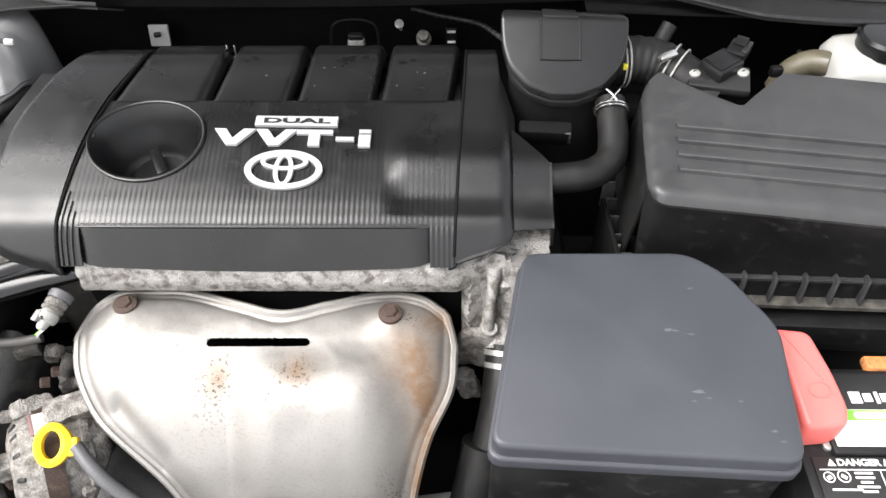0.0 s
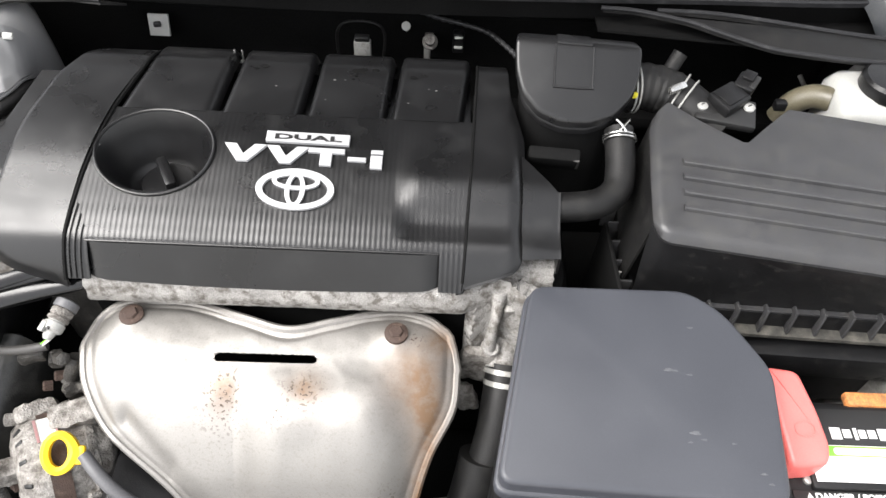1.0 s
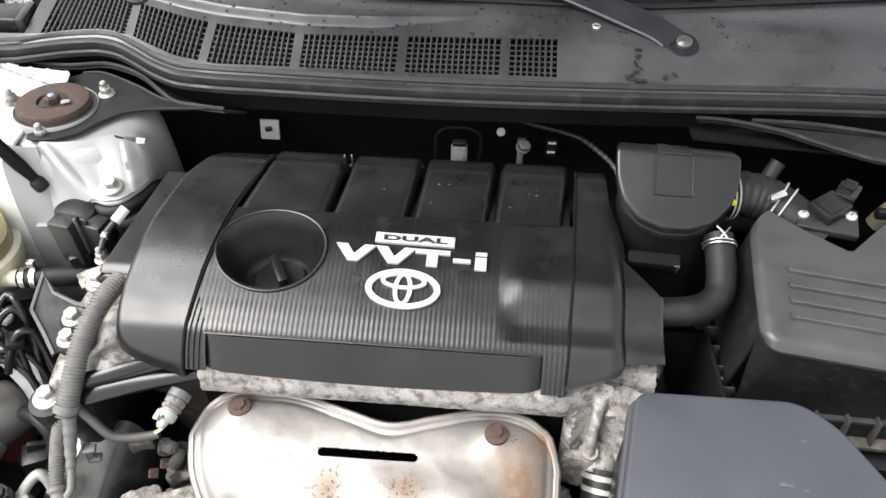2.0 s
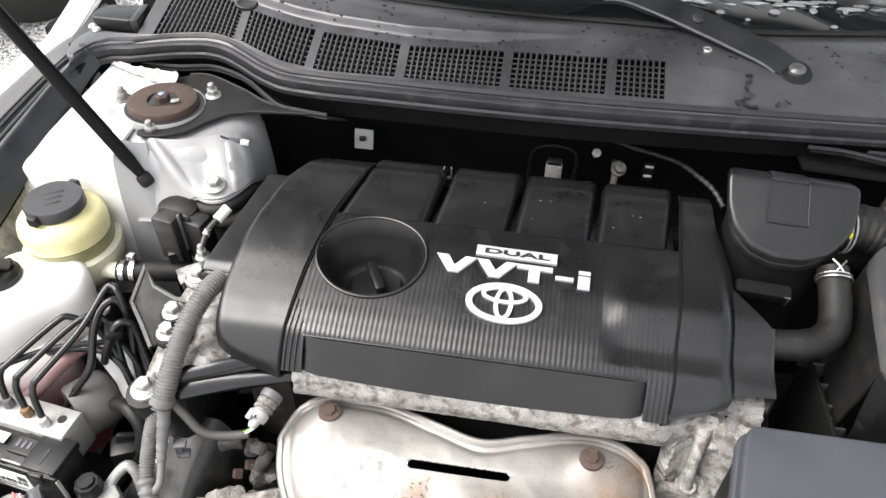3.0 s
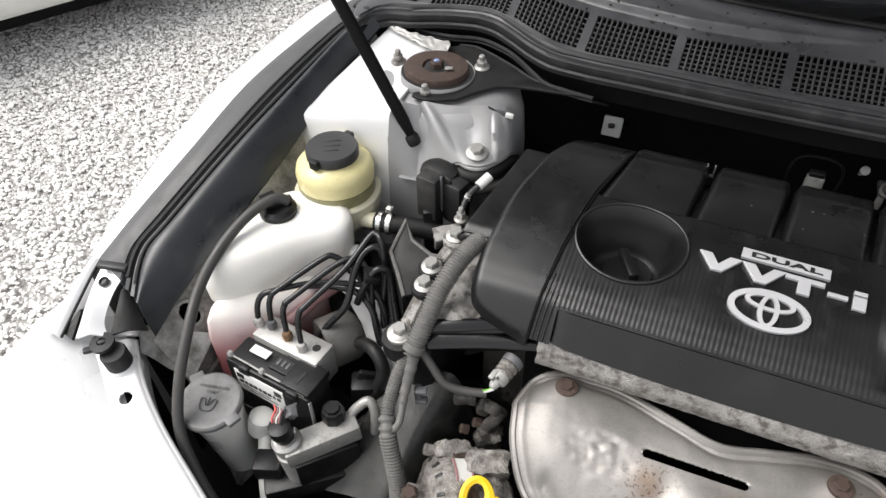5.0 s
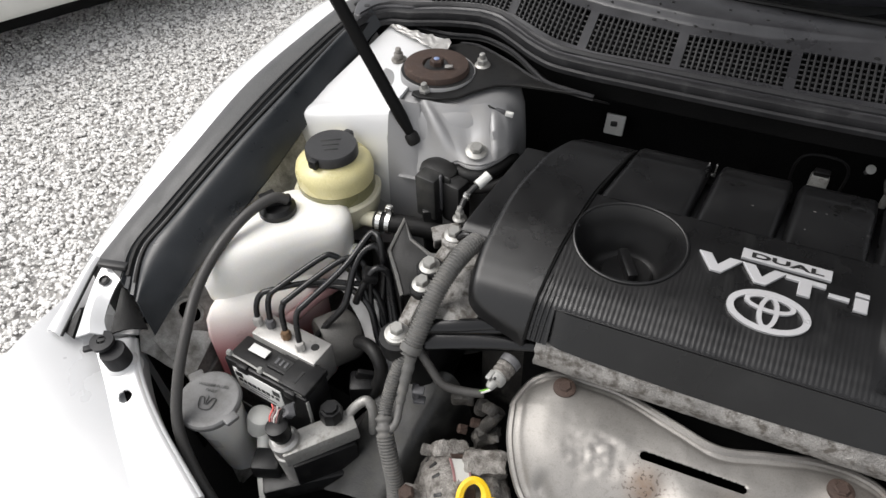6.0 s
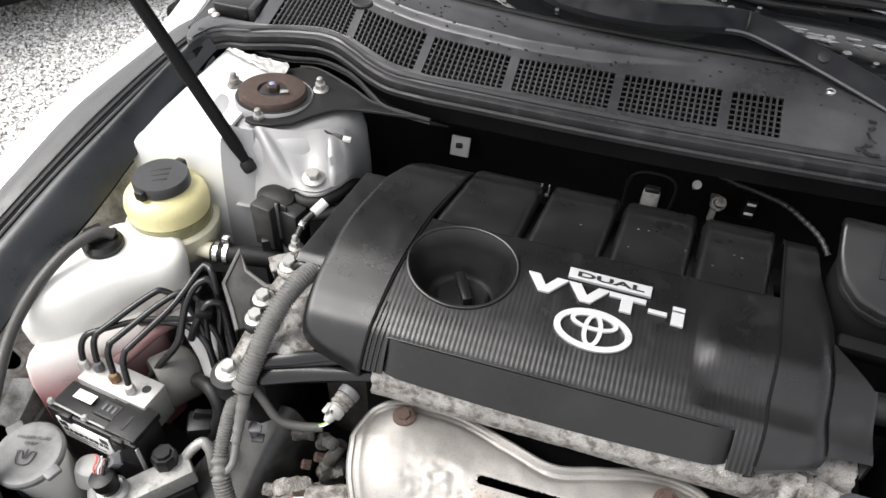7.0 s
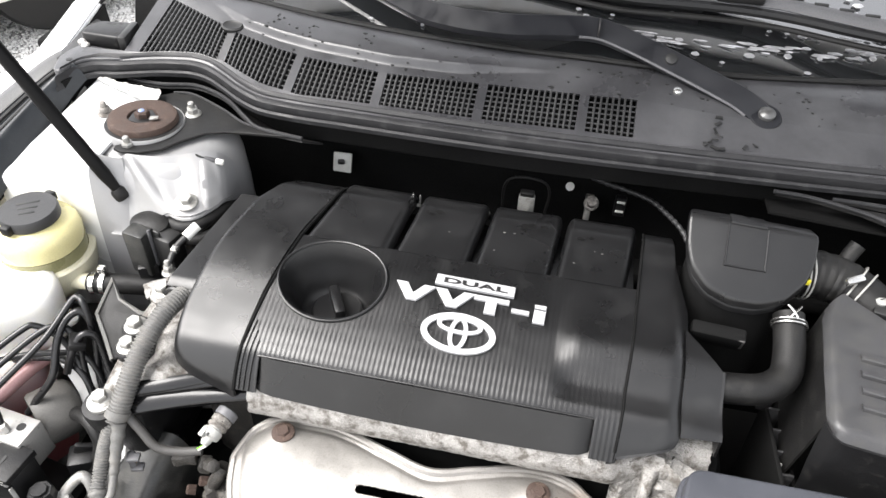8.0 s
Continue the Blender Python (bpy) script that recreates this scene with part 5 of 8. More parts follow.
part("notch_wall", sheet(lambda u, v: Vector((0.285 + 0.13 * u, 0.806 - 0.062 * (1 - abs(2 * u - 1.12)) - 0.004, 0.892 - 0.09 * v)), 20, 4, 0.003), BLACK, sensor)

# ---- intake tube ----
intake = thing("intake_tube", (0.28, 0.83, 0.85), "black rubber intake tube with wire clamps", "intake tube")
ipts = [(0.210, 0.842, 0.892), (0.246, 0.850, 0.894), (0.284, 0.842, 0.891), (0.316, 0.820, 0.882), (0.348, 0.795, 0.868)]
part("tube_wall", tube(ipts, lambda u, s: 0.030 + 0.0011 * (1 if 0.15 < u < 0.5 and int(s / 0.006) % 2 else 0), 12, 24), RUBBER, intake)
for i, (p, ax) in enumerate((((0.232, 0.848, 0.893), (1, 0.15, 0)), ((0.239, 0.849, 0.893), (1, 0.1, 0)), ((0.294, 0.836, 0.889), (1, -0.6, -0.2)), ((0.304, 0.829, 0.886), (1, -0.7, -0.2)))):
    part("clamp_wire", tube([Matrix.Translation(p) @ frame_of(ax) @ Vector((0.0335 * math.cos(a), 0.0335 * math.sin(a), 0)) for a in (2 * math.pi * k / 24 for k in range(24))], 0.0013, 1, 6, closed=True), PLUGW, intake, "pale wire clamp")
part("clamp_screw", box((0.283, 0.816, 0.921), (0.026, 0.009, 0.009), 0.002, (20, 0, 30)), STEEL, intake)
part("clamp_mark", box((0.234, 0.818, 0.905), (0.006, 0.005, 0.008), 0.001), YMARK, intake, "yellow clip mark")
part("vent_stub", tube([(0.284, 0.862, 0.912), (0.290, 0.870, 0.920), (0.296, 0.876, 0.930)], 0.010, 4, 14), RUBBER, intake)

# ---- resonator ----
res = thing("intake_resonator", (0.148, 0.82, 0.80), "black plastic intake resonator with a rounded lid", "resonator")


def res_outline(grow=0.0, c=(0.153, 0.822)):
    pts = [(0.079, 0.862), (0.150, 0.866), (0.230, 0.866), (0.2335, 0.838), (0.231, 0.815), (0.222, 0.793), (0.200, 0.773), (0.170, 0.764), (0.136, 0.764), (0.106, 0.773), (0.085, 0.791), (0.077, 0.812), (0.075, 0.838)]
    c = Vector(c)
    return soft_outline([tuple(c + (Vector(p) - c) * (1 + grow)) for p in pts], 0.007, 3)


def res_top(x, y):
    bend = max(0.0, y - 0.838)
    return 0.905 + 0.060 * min(1, max(0, (y - 0.764) / 0.080)) - 0.05 * (x - 0.15) * min(1, max(0, (y - 0.764) / 0.08)) - 0.35 * bend


t = slab(res_outline(), -0.011, 0, 0.004, 4)
bmesh.ops.bisect_plane(t, geom=t.verts[:] + t.edges[:] + t.faces[:], plane_co=(0, 0.838, 0), plane_no=(0, 1, 0))
bmesh.ops.bisect_plane(t, geom=t.verts[:] + t.edges[:] + t.faces[:], plane_co=(0, 0.844, 0), plane_no=(0, 1, 0))
for v in t.verts:
    v.co.z += res_top(v.co.x, v.co.y)
part("lid", t, COVER, res, "rounded matte black lid")
t = slab(res_outline(-0.08), -0.020, -0.009, 0.001, 1)
for v in t.verts:
    v.co.z += res_top(v.co.x, v.co.y)
part("gasket", t, BLACK, res)
t = slab(res_outline(-0.05), -0.026, -0.018, 0.002, 2)
for v in t.verts:
    v.co.z += res_top(v.co.x, v.co.y)
part("body_flange", t, BLACK, res)
# near-black body carries the shade under the lid in its colour
t = slab(res_outline(-0.16), -0.17, -0.024, 0.006, 3)
for v in t.verts:
    v.co.z += res_top(v.co.x, v.co.y)
part("body", t, PITCH, res)
tab = [(0.1245, 0.838), (0.124, 0.800), (0.127, 0.7965), (0.169, 0.7965), (0.172, 0.800), (0.1725, 0.838)]
part("tab_edge", tube([(x, y, res_top(x, y) + 0.0004) for x, y in tab], 0.0013, 3, 6), COVER, res)
t = slab(soft_outline([(0.126, 0.8385), (0.171, 0.8385), (0.170, 0.862), (0.127, 0.862)], 0.002, 2), -0.001, 0.0026, 0.001, 2)
for v in t.verts:
    v.co.z += res_top(v.co.x, v.co.y)
part("raised_tab", t, COVER, res)
part("bracket", box((0.132, 0.752, 0.852), (0.066, 0.018, 0.034), 0.004, (24, 0, -4)), PITCH, res)
# paler slab imitates the highlight at the bracket's end
part("bracket_glint", box((0.158, 0.7425, 0.852), (0.012, 0.003, 0.026), 0.001, (24, 0, -12)), HOSE, res)
part("small_tab", box((0.160, 0.872, 0.935), (0.03, 0.012, 0.012), 0.003), BLACK, res)

# ---- breather elbow ----
elbow = thing("breather_hose", (0.19, 0.71, 0.80), "black rubber elbow hose with a bright spring clamp", "hose")
part("hose_wall", tube([(0.212, 0.775, 0.884), (0.213, 0.752, 0.874), (0.213, 0.727, 0.862), (0.208, 0.703, 0.852), (0.190, 0.686, 0.847), (0.165, 0.678, 0.845), (0.120, 0.675, 0.843)], 0.0185, 8, 20), RUBBER, elbow)
for d in (-0.003, 0.003):
    part("clamp_wire", tube([Matrix.Translation((0.2125, 0.763 + d, 0.879)) @ frame_of((0, 0.9, 0.42)) @ Vector((0.0200 * math.cos(a), 0.0200 * math.sin(a), 0)) for a in (2 * math.pi * k / 24 for k in range(24))], 0.0014, 1, 6, closed=True), STEEL, elbow, "bright wire clamp")
for s in (-1, 1):
    part("clamp_ear", tube([(0.2125 - 0.004 * s, 0.759, 0.897), (0.2125 + 0.002 * s, 0.765, 0.902), (0.2125 + 0.008 * s, 0.772, 0.904)], 0.0013, 4, 6), STEEL, elbow)

# ---- brake fluid reservoir ----
brake = thing("brake_reservoir", (0.53, 0.82, 0.80), "white translucent brake fluid reservoir with a black cap", "reservoir")
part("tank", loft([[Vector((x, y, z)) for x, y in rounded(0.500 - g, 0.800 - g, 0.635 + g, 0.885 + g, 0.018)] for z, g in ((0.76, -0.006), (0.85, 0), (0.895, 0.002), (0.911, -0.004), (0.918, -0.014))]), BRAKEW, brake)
part("cap", lathe([(0.034, 0), (0.036, 0.004), (0.036, 0.018), (0.032, 0.022), (0.02, 0.023)], (0.560, 0.838, 0.915), (0, 0, 1), 32), BLACK, brake, "black screw cap")
part("feed_pipe", tube([(0.505, 0.845, 0.890), (0.485, 0.858, 0.884), (0.466, 0.862, 0.868), (0.455, 0.862, 0.84)], 0.016, 5, 18), SMOKED, brake, "smoked brown feed pipe")
part("side_plug", box((0.432, 0.832, 0.888), (0.016, 0.012, 0.014), 0.003), BLACK, brake)

# ---- battery ----
bat = thing("battery", (0.53, 0.40, 0.45), "black car battery with a green and white label", "battery")
part("case", box((0.52, 0.392, 0.60), (0.29, 0.185, 0.27), 0.008), BLACK, bat)
part("top_step", box((0.535, 0.425, 0.739), (0.255, 0.100, 0.010), 0.003), BLACK, bat)
lab = part("label", box((0.537, 0.425, 0.7450), (0.250, 0.086, 0.0012), 0.0003), LABEL, bat, "white and green printed label")
part("white_pill", slab(soft_outline([(0.440, 0.4125), (0.660, 0.4125), (0.660, 0.4205), (0.440, 0.4205)], 0.0035, 4), 0.7462, 0.7470, 0, 1), LABEL, lab)
part("name_band", box((0.537, 0.4460, 0.7456), (0.248, 0.044, 0.0012), 0.0003), INK, lab)
part("green_band", box((0.537, 0.4170, 0.7460), (0.248, 0.012, 0.0012), 0.0003), GREEN, lab)
for k, (x, w) in enumerate(((0.449, 0.012), (0.462, 0.009), (0.472, 0.004), (0.480, 0.008), (0.491, 0.009), (0.505, 0.013), (0.522, 0.012), (0.54, 0.014))):
    part("name_bar", box((x, 0.4380, 0.7464), (w, 0.010 if k not in (0, 2, 5) else 0.014, 0.0008), 0.0002), LABEL, lab)
warn = part("warning_label", box((0.52, 0.342, 0.7370), (0.27, 0.064, 0.0014), 0.0003), INK, bat, "black warning label with white print")
words("DANGER / POISON", Matrix.Translation((0.4085, 0.3675, 0.7382)), 0.0098, LABEL, warn, "word", 0.0002, 1.1, "LEFT", 0.0003)
part("warning_sign", slab([(0.3985, 0.3640), (0.4070, 0.3640), (0.40275, 0.3715)], 0.7378, 0.7384, 0, 1), LABEL, warn)
part("rule", box((0.520, 0.3600, 0.7381), (0.262, 0.0010, 0.0006), 0), LABEL, warn)
for i in range(3):
    x0 = 0.396 + 0.068 * i
    part("symbol_ring", oval(0, 0, 0.0058, 0.0058, 0.0012, Matrix.Translation((x0, 0.3520, 0.7376)), 0.0006), LABEL, warn)
    part("symbol_ring", oval(0, 0, 0.0066, 0.0066, 0.0012, Matrix.Translation((x0 + 0.0150, 0.3530, 0.7376)), 0.0006), LABEL, warn)
    part("symbol_dot", box((x0, 0.3515, 0.7381), (0.0050, 0.0040, 0.0006), 0, (0, 0, 30)), LABEL, warn)
    part("symbol_dot", box((x0 + 0.0150, 0.3525, 0.7381), (0.0060, 0.0035, 0.0006), 0, (0, 0, -35)), LABEL, warn)
    part("divider", box((x0 + 0.0530, 0.3420, 0.7381), (0.0008, 0.034, 0.0006), 0), LABEL, warn)
    for j in range(5):
        part("print_bar", box((x0 + 0.0355, 0.3565 - 0.0048 * j, 0.7381), (0.018 + 0.004 * ((i + j) % 2) - 0.003 * (j % 3), 0.0022, 0.0006), 0), LABEL, warn)
    part("print_bar", box((x0 + 0.014, 0.3390, 0.7381), (0.030, 0.0020, 0.0006), 0), LABEL, warn)
part("vent_cap", box((0.505, 0.482, 0.742), (0.06, 0.018, 0.012), 0.003), ORANGE, bat, "orange plastic clip")

redcap = thing("terminal_cover", (0.395, 0.44, 0.74), "red plastic battery terminal cover", "terminal cover")
RO = soft_outline([(0.360, 0.494), (0.399, 0.490), (0.413, 0.445), (0.420, 0.408), (0.415, 0.390), (0.372, 0.386)], 0.010, 4)
t = slab(RO, -0.045, 0.0, 0.007, 4)
for v in t.verts:
    v.co.z += 0.797 - 0.22 * (0.49 - v.co.y)
    if v.co.z < 0.765:
        v.co.z = max(v.co.z, 0.737)
part("cover_shell", t, RED, redcap)
part("plus_mark", oval(0, 0, 0.012, 0.009, 0.0016, Matrix.Translation((0.394, 0.425, 0.7835)) @ pose(0, 0, 0, 12, 0, 0), 0.0006), RED, redcap)
part("terminal_stud", lathe([(0.005, 0), (0.005, 0.004), (0.003, 0.005)], (0.406, 0.386, 0.735), (0, 0, 1), 12), ZINC, redcap)

# ---- radiator hose beside the shield ----
rad = thing("radiator_hose", (0.05, 0.47, 0.45), "thick black radiator hose with a steel clamp", "hose")
part("hose_wall", tube([(0.084, 0.552, 0.672), (0.080, 0.520, 0.651), (0.074, 0.484, 0.621), (0.062, 0.446, 0.583), (0.044, 0.41, 0.53), (0.03, 0.38, 0.46)], 0.0245, 8, 22), RUBBER, rad)
part("sleeve", tube([(0.059, 0.458, 0.596), (0.049, 0.423, 0.551), (0.036, 0.395, 0.50)], 0.030, 6, 22), RUBBER, rad)
for s in (-0.002, 0.011):
    part("clamp_band", lathe([(0.0245, -0.0032), (0.0266, -0.0032), (0.0266, 0.0032), (0.0245, 0.0032)], (0.083 - 0.002 * s, 0.542 - s, 0.666 - 0.7 * s), (0.1, 0.8, 0.6), 28), ZINC, rad, "bright steel clamp")
part("outlet", tube([(0.078, 0.548, 0.670), (0.081, 0.575, 0.686), (0.085, 0.60, 0.70)], 0.021, 4, 20), CAST, rad)
solo("lower_bracket", box((0.0, 0.42, 0.50), (0.12, 0.02, 0.02), 0.003, (0, 0, 8)), ALLOY, "bright metal bracket below the hose", "bracket")
solo("battery_tray", box((0.40, 0.42, 0.45), (0.56, 0.40, 0.03), 0.006), BLACK, "black plastic tray under the battery", "tray")

# ---- things on the firewall ----
tag = thing("firewall_tag", (-0.452, 1.055, 0.79), "white square plastic tag with a dark clip", "tag")
part("plate", box((-0.452, 1.045, 0.812), (0.032, 0.006, 0.034), 0.002, (-20, 0, 0)), WHITE, tag)
part("clip", box((-0.453, 1.040, 0.816), (0.011, 0.008, 0.008), 0.002, (-20, 0, 12)), INK, tag)
for name, x, z, label in (("wire_loop", -0.137, 0.812, "thin black wire loop with a pale clip"),):
    th = thing(name, (x, 1.02, z), label, "wire")
    part("loop", tube([(x - 0.036, 1.019, z - 0.03), (x - 0.036, 1.02, z + 0.02), (x - 0.02, 1.022, z + 0.038), (x + 0.02, 1.022, z + 0.038), (x + 0.036, 1.02, z + 0.02), (x + 0.032, 1.019, z - 0.03)], 0.0022, 6, 8), RUBBER, th)
    part("clip", box((x + 0.002, 1.016, z - 0.004), (0.026, 0.014, 0.03), 0.003), PLUGW, th, "pale metal clip")
    part("clip_top", box((x + 0.002, 1.014, z + 0.016), (0.022, 0.010, 0.010), 0.002, (20, 0, 0)), INK, th)
    part("clip_eye", lathe([(0.007, 0), (0.007, 0.003), (0.003, 0.0032)], (x + 0.002, 1.01, z - 0.008), (0, -1, 0.2), 16), BARE, th)
th = thing("pipe_stub", (-0.02, 1.04, 0.80), "pale metal pipe stub on the firewall", "pipe")
part("collar", lathe([(0.012, 0), (0.012, 0.010), (0.008, 0.011), (0.008, 0.03)], (-0.032, 1.045, 0.803), (0, -0.7, 0.7), 20), GRIMY, th)
part("foot", box((-0.036, 1.040, 0.785), (0.010, 0.010, 0.026), 0.003), BARE, th)
part("arm", box((-0.034, 1.062, 0.796), (0.014, 0.040, 0.008), 0.002), GRIMY, th)
th = thing("firewall_clip", (0.026, 1.04, 0.82), "small pale line for the highlight on the lid's edge on the firewall", "clip")
part("body", box((0.012, 1.035, 0.815), (0.018, 0.014, 0.036), 0.003), BLACK, th)
part("mark", box((0.012, 1.026, 0.828), (0.013, 0.003, 0.004), 0.001), WHITE, th)
part("mark", box((0.012, 1.026, 0.810), (0.013, 0.003, 0.004), 0.001), WHITE, th)
solo("firewall_plug", lathe([(0.003, -0.030), (0.003, -0.001), (0.007, 0), (0.007, 0.003), (0.004, 0.004)], (-0.070, 1.050, 0.827), (0, -0.7, 0.7), 16), WHITE, "small white round plug", "plug")
wire = thing("firewall_wire", (0.07, 1.02, 0.84), "thin black wire sleeve along the firewall", "wire")
part("sleeve", tube([(-0.050, 1.055, 0.852), (-0.016, 1.050, 0.844), (0.018, 1.040, 0.843), (0.054, 1.020, 0.845), (0.077, 0.990, 0.847), (0.097, 0.955, 0.849), (0.110, 0.93, 0.84)], lambda u, s: 0.0038 + 0.0007 * math.sin(s * 520), 14, 10), GRILLE_BLACK, wire)
cclip = thing("cover_clip", (-0.285, 0.884, 0.885), "small steel wire clip behind the cover", "clip")
for dx in (-0.005, 0.005):
    part("prong", box((-0.285 + dx, 0.884, 0.885), (0.0025, 0.003, 0.022), 0.0008), STEEL, cclip)
part("base", box((-0.285, 0.885, 0.876), (0.012, 0.004, 0.004), 0.001), STEEL, cclip)

# dark side panel over the other strut tower
SP_FRONT = [(0.200, 0.958), (0.248, 0.955), (0.312, 0.937), (0.348, 0.918), (0.387, 0.898), (0.421, 0.883), (0.473, 0.874), (0.525, 0.868), (0.66, 0.862)]
SP_BACK = [(0.66, 0.910), (0.576, 0.919), (0.517, 0.928), (0.437, 0.944), (0.356, 0.957), (0.277, 0.9585)]
panel = thing("strut_tower_panel", (0.4, 0.92, 0.93), "black plastic panel over the strut tower", "panel", "strut tower panels", "structure")
part("sheet", slab(soft_outline(SP_FRONT + SP_BACK, 0.006, 3), 0.930, 0.936, 0.002, 2), RUBBER, panel)
for line_pts in (SP_FRONT, SP_BACK):
    part("edge", tube([(x, y, 0.937) for x, y in line_pts], 0.0030, 6, 8), SEALG, panel)
# near-black sheet added for the shaded gap behind the panel
part("rear_sheet", sheet(lambda u, v: Vector((0.20 + 0.46 * u, 0.945 - 0.04 * u + 0.10 * v, 0.912 - 0.01 * v)), 20, 6, 0.004), PITCH, panel)

# ---- strut tower ----
tower = thing("strut_tower", (-0.73, 0.92, 0.4), "silver painted strut tower with pressed ribs", "strut tower")


def tower_ring(z, cx, cy, rx, ry, p=2.3):
    out = []
    for i in range(72):
        a = 2 * math.pi * i / 72
        c, s = math.cos(a), math.sin(a)
        out.append(Vector((cx + rx * math.copysign(abs(c) ** (2 / p), c), cy + ry * math.copysign(abs(s) ** (2 / p), s), z)))
    return out


rings = [tower_ring(0.40, -0.705, 0.905, 0.143, 0.125), tower_ring(0.70, -0.702, 0.907, 0.136, 0.120), tower_ring(0.82, -0.697, 0.910, 0.128, 0.112),
         tower_ring(0.875, -0.696, 0.914, 0.122, 0.104), tower_ring(0.902, -0.698, 0.916, 0.116, 0.097), tower_ring(0.914, -0.702, 0.916, 0.106, 0.088),
         tower_ring(0.9195, -0.706, 0.916, 0.092, 0.078), tower_ring(0.921, -0.710, 0.914, 0.075, 0.062), tower_ring(0.922, -0.712, 0.914, 0.058, 0.056, 2)]
part("dome", loft(rings), SILVER_SHADED, tower, smooth=60)


def apron_at(u, v):
    """The flat top between the mount and the wing, and its fall to the front."""
    edge = lerp_at([0, 1], [-0.898, -0.835], min(1.0, max(0.0, (v - 0.35) / 0.65)))
    x = edge + (-0.735 - edge) * u
    if v > 0.35:
        w = (v - 0.35) / 0.65
        y = 0.825 + 0.175 * w
        z = 0.880 + 0.060 * w + (0.046 - 0.052 * w) * u
    else:
        w = 1 - v / 0.35
        bend = math.sin(w * math.pi / 2)
        y = 0.825 - 0.040 * bend - 0.004 * w
        z = 0.880 + 0.046 * u - 0.050 * (1 - math.cos(w * math.pi / 2)) - 0.36 * max(0, w - 0.35) ** 1.3
    return Vector((x, y, z))


# lit copy of the paint here; dome and lobe take the shaded copy
part("apron", sheet(apron_at, 20, 60, 0.004), SILVER, tower, smooth=70)


LU = [0, 0.14, 0.30, 0.50, 0.65, 0.80, 0.90, 1.0]
LOBE_TOP = [(-0.709, 0.830, 0.921), (-0.705, 0.834, 0.922), (-0.700, 0.838, 0.923), (-0.650, 0.848, 0.923), (-0.622, 0.862, 0.922), (-0.600, 0.878, 0.920), (-0.584, 0.893, 0.910), (-0.574, 0.915, 0.870)]
LOBE_LOW = [(-0.692, 0.787, 0.812), (-0.668, 0.786, 0.828), (-0.630, 0.797, 0.866), (-0.607, 0.789, 0.866), (-0.588, 0.795, 0.866), (-0.571, 0.823, 0.867), (-0.564, 0.846, 0.868), (-0.568, 0.880, 0.840)]


def lobe_edge(table, u):
    return Vector([lerp_at(LU, [p[k] for p in table], u) for k in range(3)])


def lobe_at(u, v):
    """The pressed front facet of the tower: two ribs that run down to a lug, with a hollow between them."""
    def raw(w):
        return lobe_edge(LOBE_TOP, w).lerp(lobe_edge(LOBE_LOW, w), v)
    p = (raw(max(0, u - 0.04)) + raw(u) + raw(min(1, u + 0.04))) / 3
    s = math.sin(math.pi * min(1, 0.06 + v * 0.9))
    edge = 0.775 - 0.02 * v
    wide = 0.025 + 0.10 * v
    fin = max(0.0, 1 - (u - edge) / wide) if u > edge else max(0.0, 1 - (edge - u) / 0.022)
    rib = 0.0085 * math.exp(-((u - 0.29) / 0.050) ** 2) * s + 0.0085 * fin * max(0.0, min(1.0, (v - 0.12) / 0.4)) * min(1.0, (1 - v) / 0.12)
    dip = -0.010 * math.exp(-((u - 0.54) / 0.13) ** 2) * s - 0.005 * math.exp(-((u - 0.14) / 0.09) ** 2) * s
    return p + Vector((0, -0.45, 0.9)) * (rib + dip)


part("pressed_lobe", sheet(lobe_at, 80, 40, 0.004), SILVER_SHADED, tower, "pressed facet with two raised ribs", smooth=75)
part("lobe_rim", tube([lobe_at(u, 1) - Vector((0, 0, 0.003)) for u in np.linspace(0.27, 0.98, 18)], 0.0035, 2, 8), SILVER_SHADED, tower)
part("lobe_wall", sheet(lambda u, v: lobe_at(u, 1) + Vector((0, 0.010 + 0.02 * v, -0.004 - 0.16 * v)), 24, 5, 0.004), SILVER_SHADED, tower)
part("front_seam", tube([(-0.7105, 0.826, 0.918), (-0.706, 0.812, 0.885), (-0.700, 0.798, 0.845), (-0.694, 0.787, 0.805)], 0.0022, 5, 8), SILVER_SHADED, tower)


def front_wall(u, v):
    left = apron_at(1, 0.35 * (1 - v)) + Vector((-0.004, -0.001, 0))
    a, b = Vector(LOBE_TOP[0]), Vector(LOBE_LOW[0])
    right = a.lerp(b, v / 0.6) if v < 0.6 else b.lerp(Vector((-0.625, 0.806, 0.66)), (v - 0.6) / 0.4)
    return left.lerp(right, u) + Vector((0.006 * u, 0.002 * u, 0))


part("front_wall", sheet(front_wall, 20, 40, 0.004), SILVER_SHADED, tower, smooth=70)
part("front_rib", tube([(-0.745, 0.812, 0.912), (-0.742, 0.800, 0.885), (-0.735, 0.790, 0.850)], 0.0035, 5, 8), SILVER_SHADED, tower)
def foil_at(u, v):
    a = Vector((-0.832, 0.990, 0.944)).lerp(Vector((-0.716, 0.950, 0.938)), u)
    b = Vector((-0.826, 1.000, 0.947)).lerp(Vector((-0.716, 0.985, 0.943)), u)
    n = noise.noise(Vector((u * 11, v * 3, 0))) + 0.4 * noise.noise(Vector((u * 30, v * 7, 4)))
    return a.lerp(b, v * (0.8 + 0.5 * noise.noise(Vector((u * 5, 3, 0)))) + 0.10 * noise.noise(Vector((u * 9, 7, v)))) + Vector((0, 0, 0.0013 * n))


foil = sheet(foil_at, 70, 14, 0.0015)
part("foil_strip", foil, ALLOY, tower, "crumpled bright foil strip")
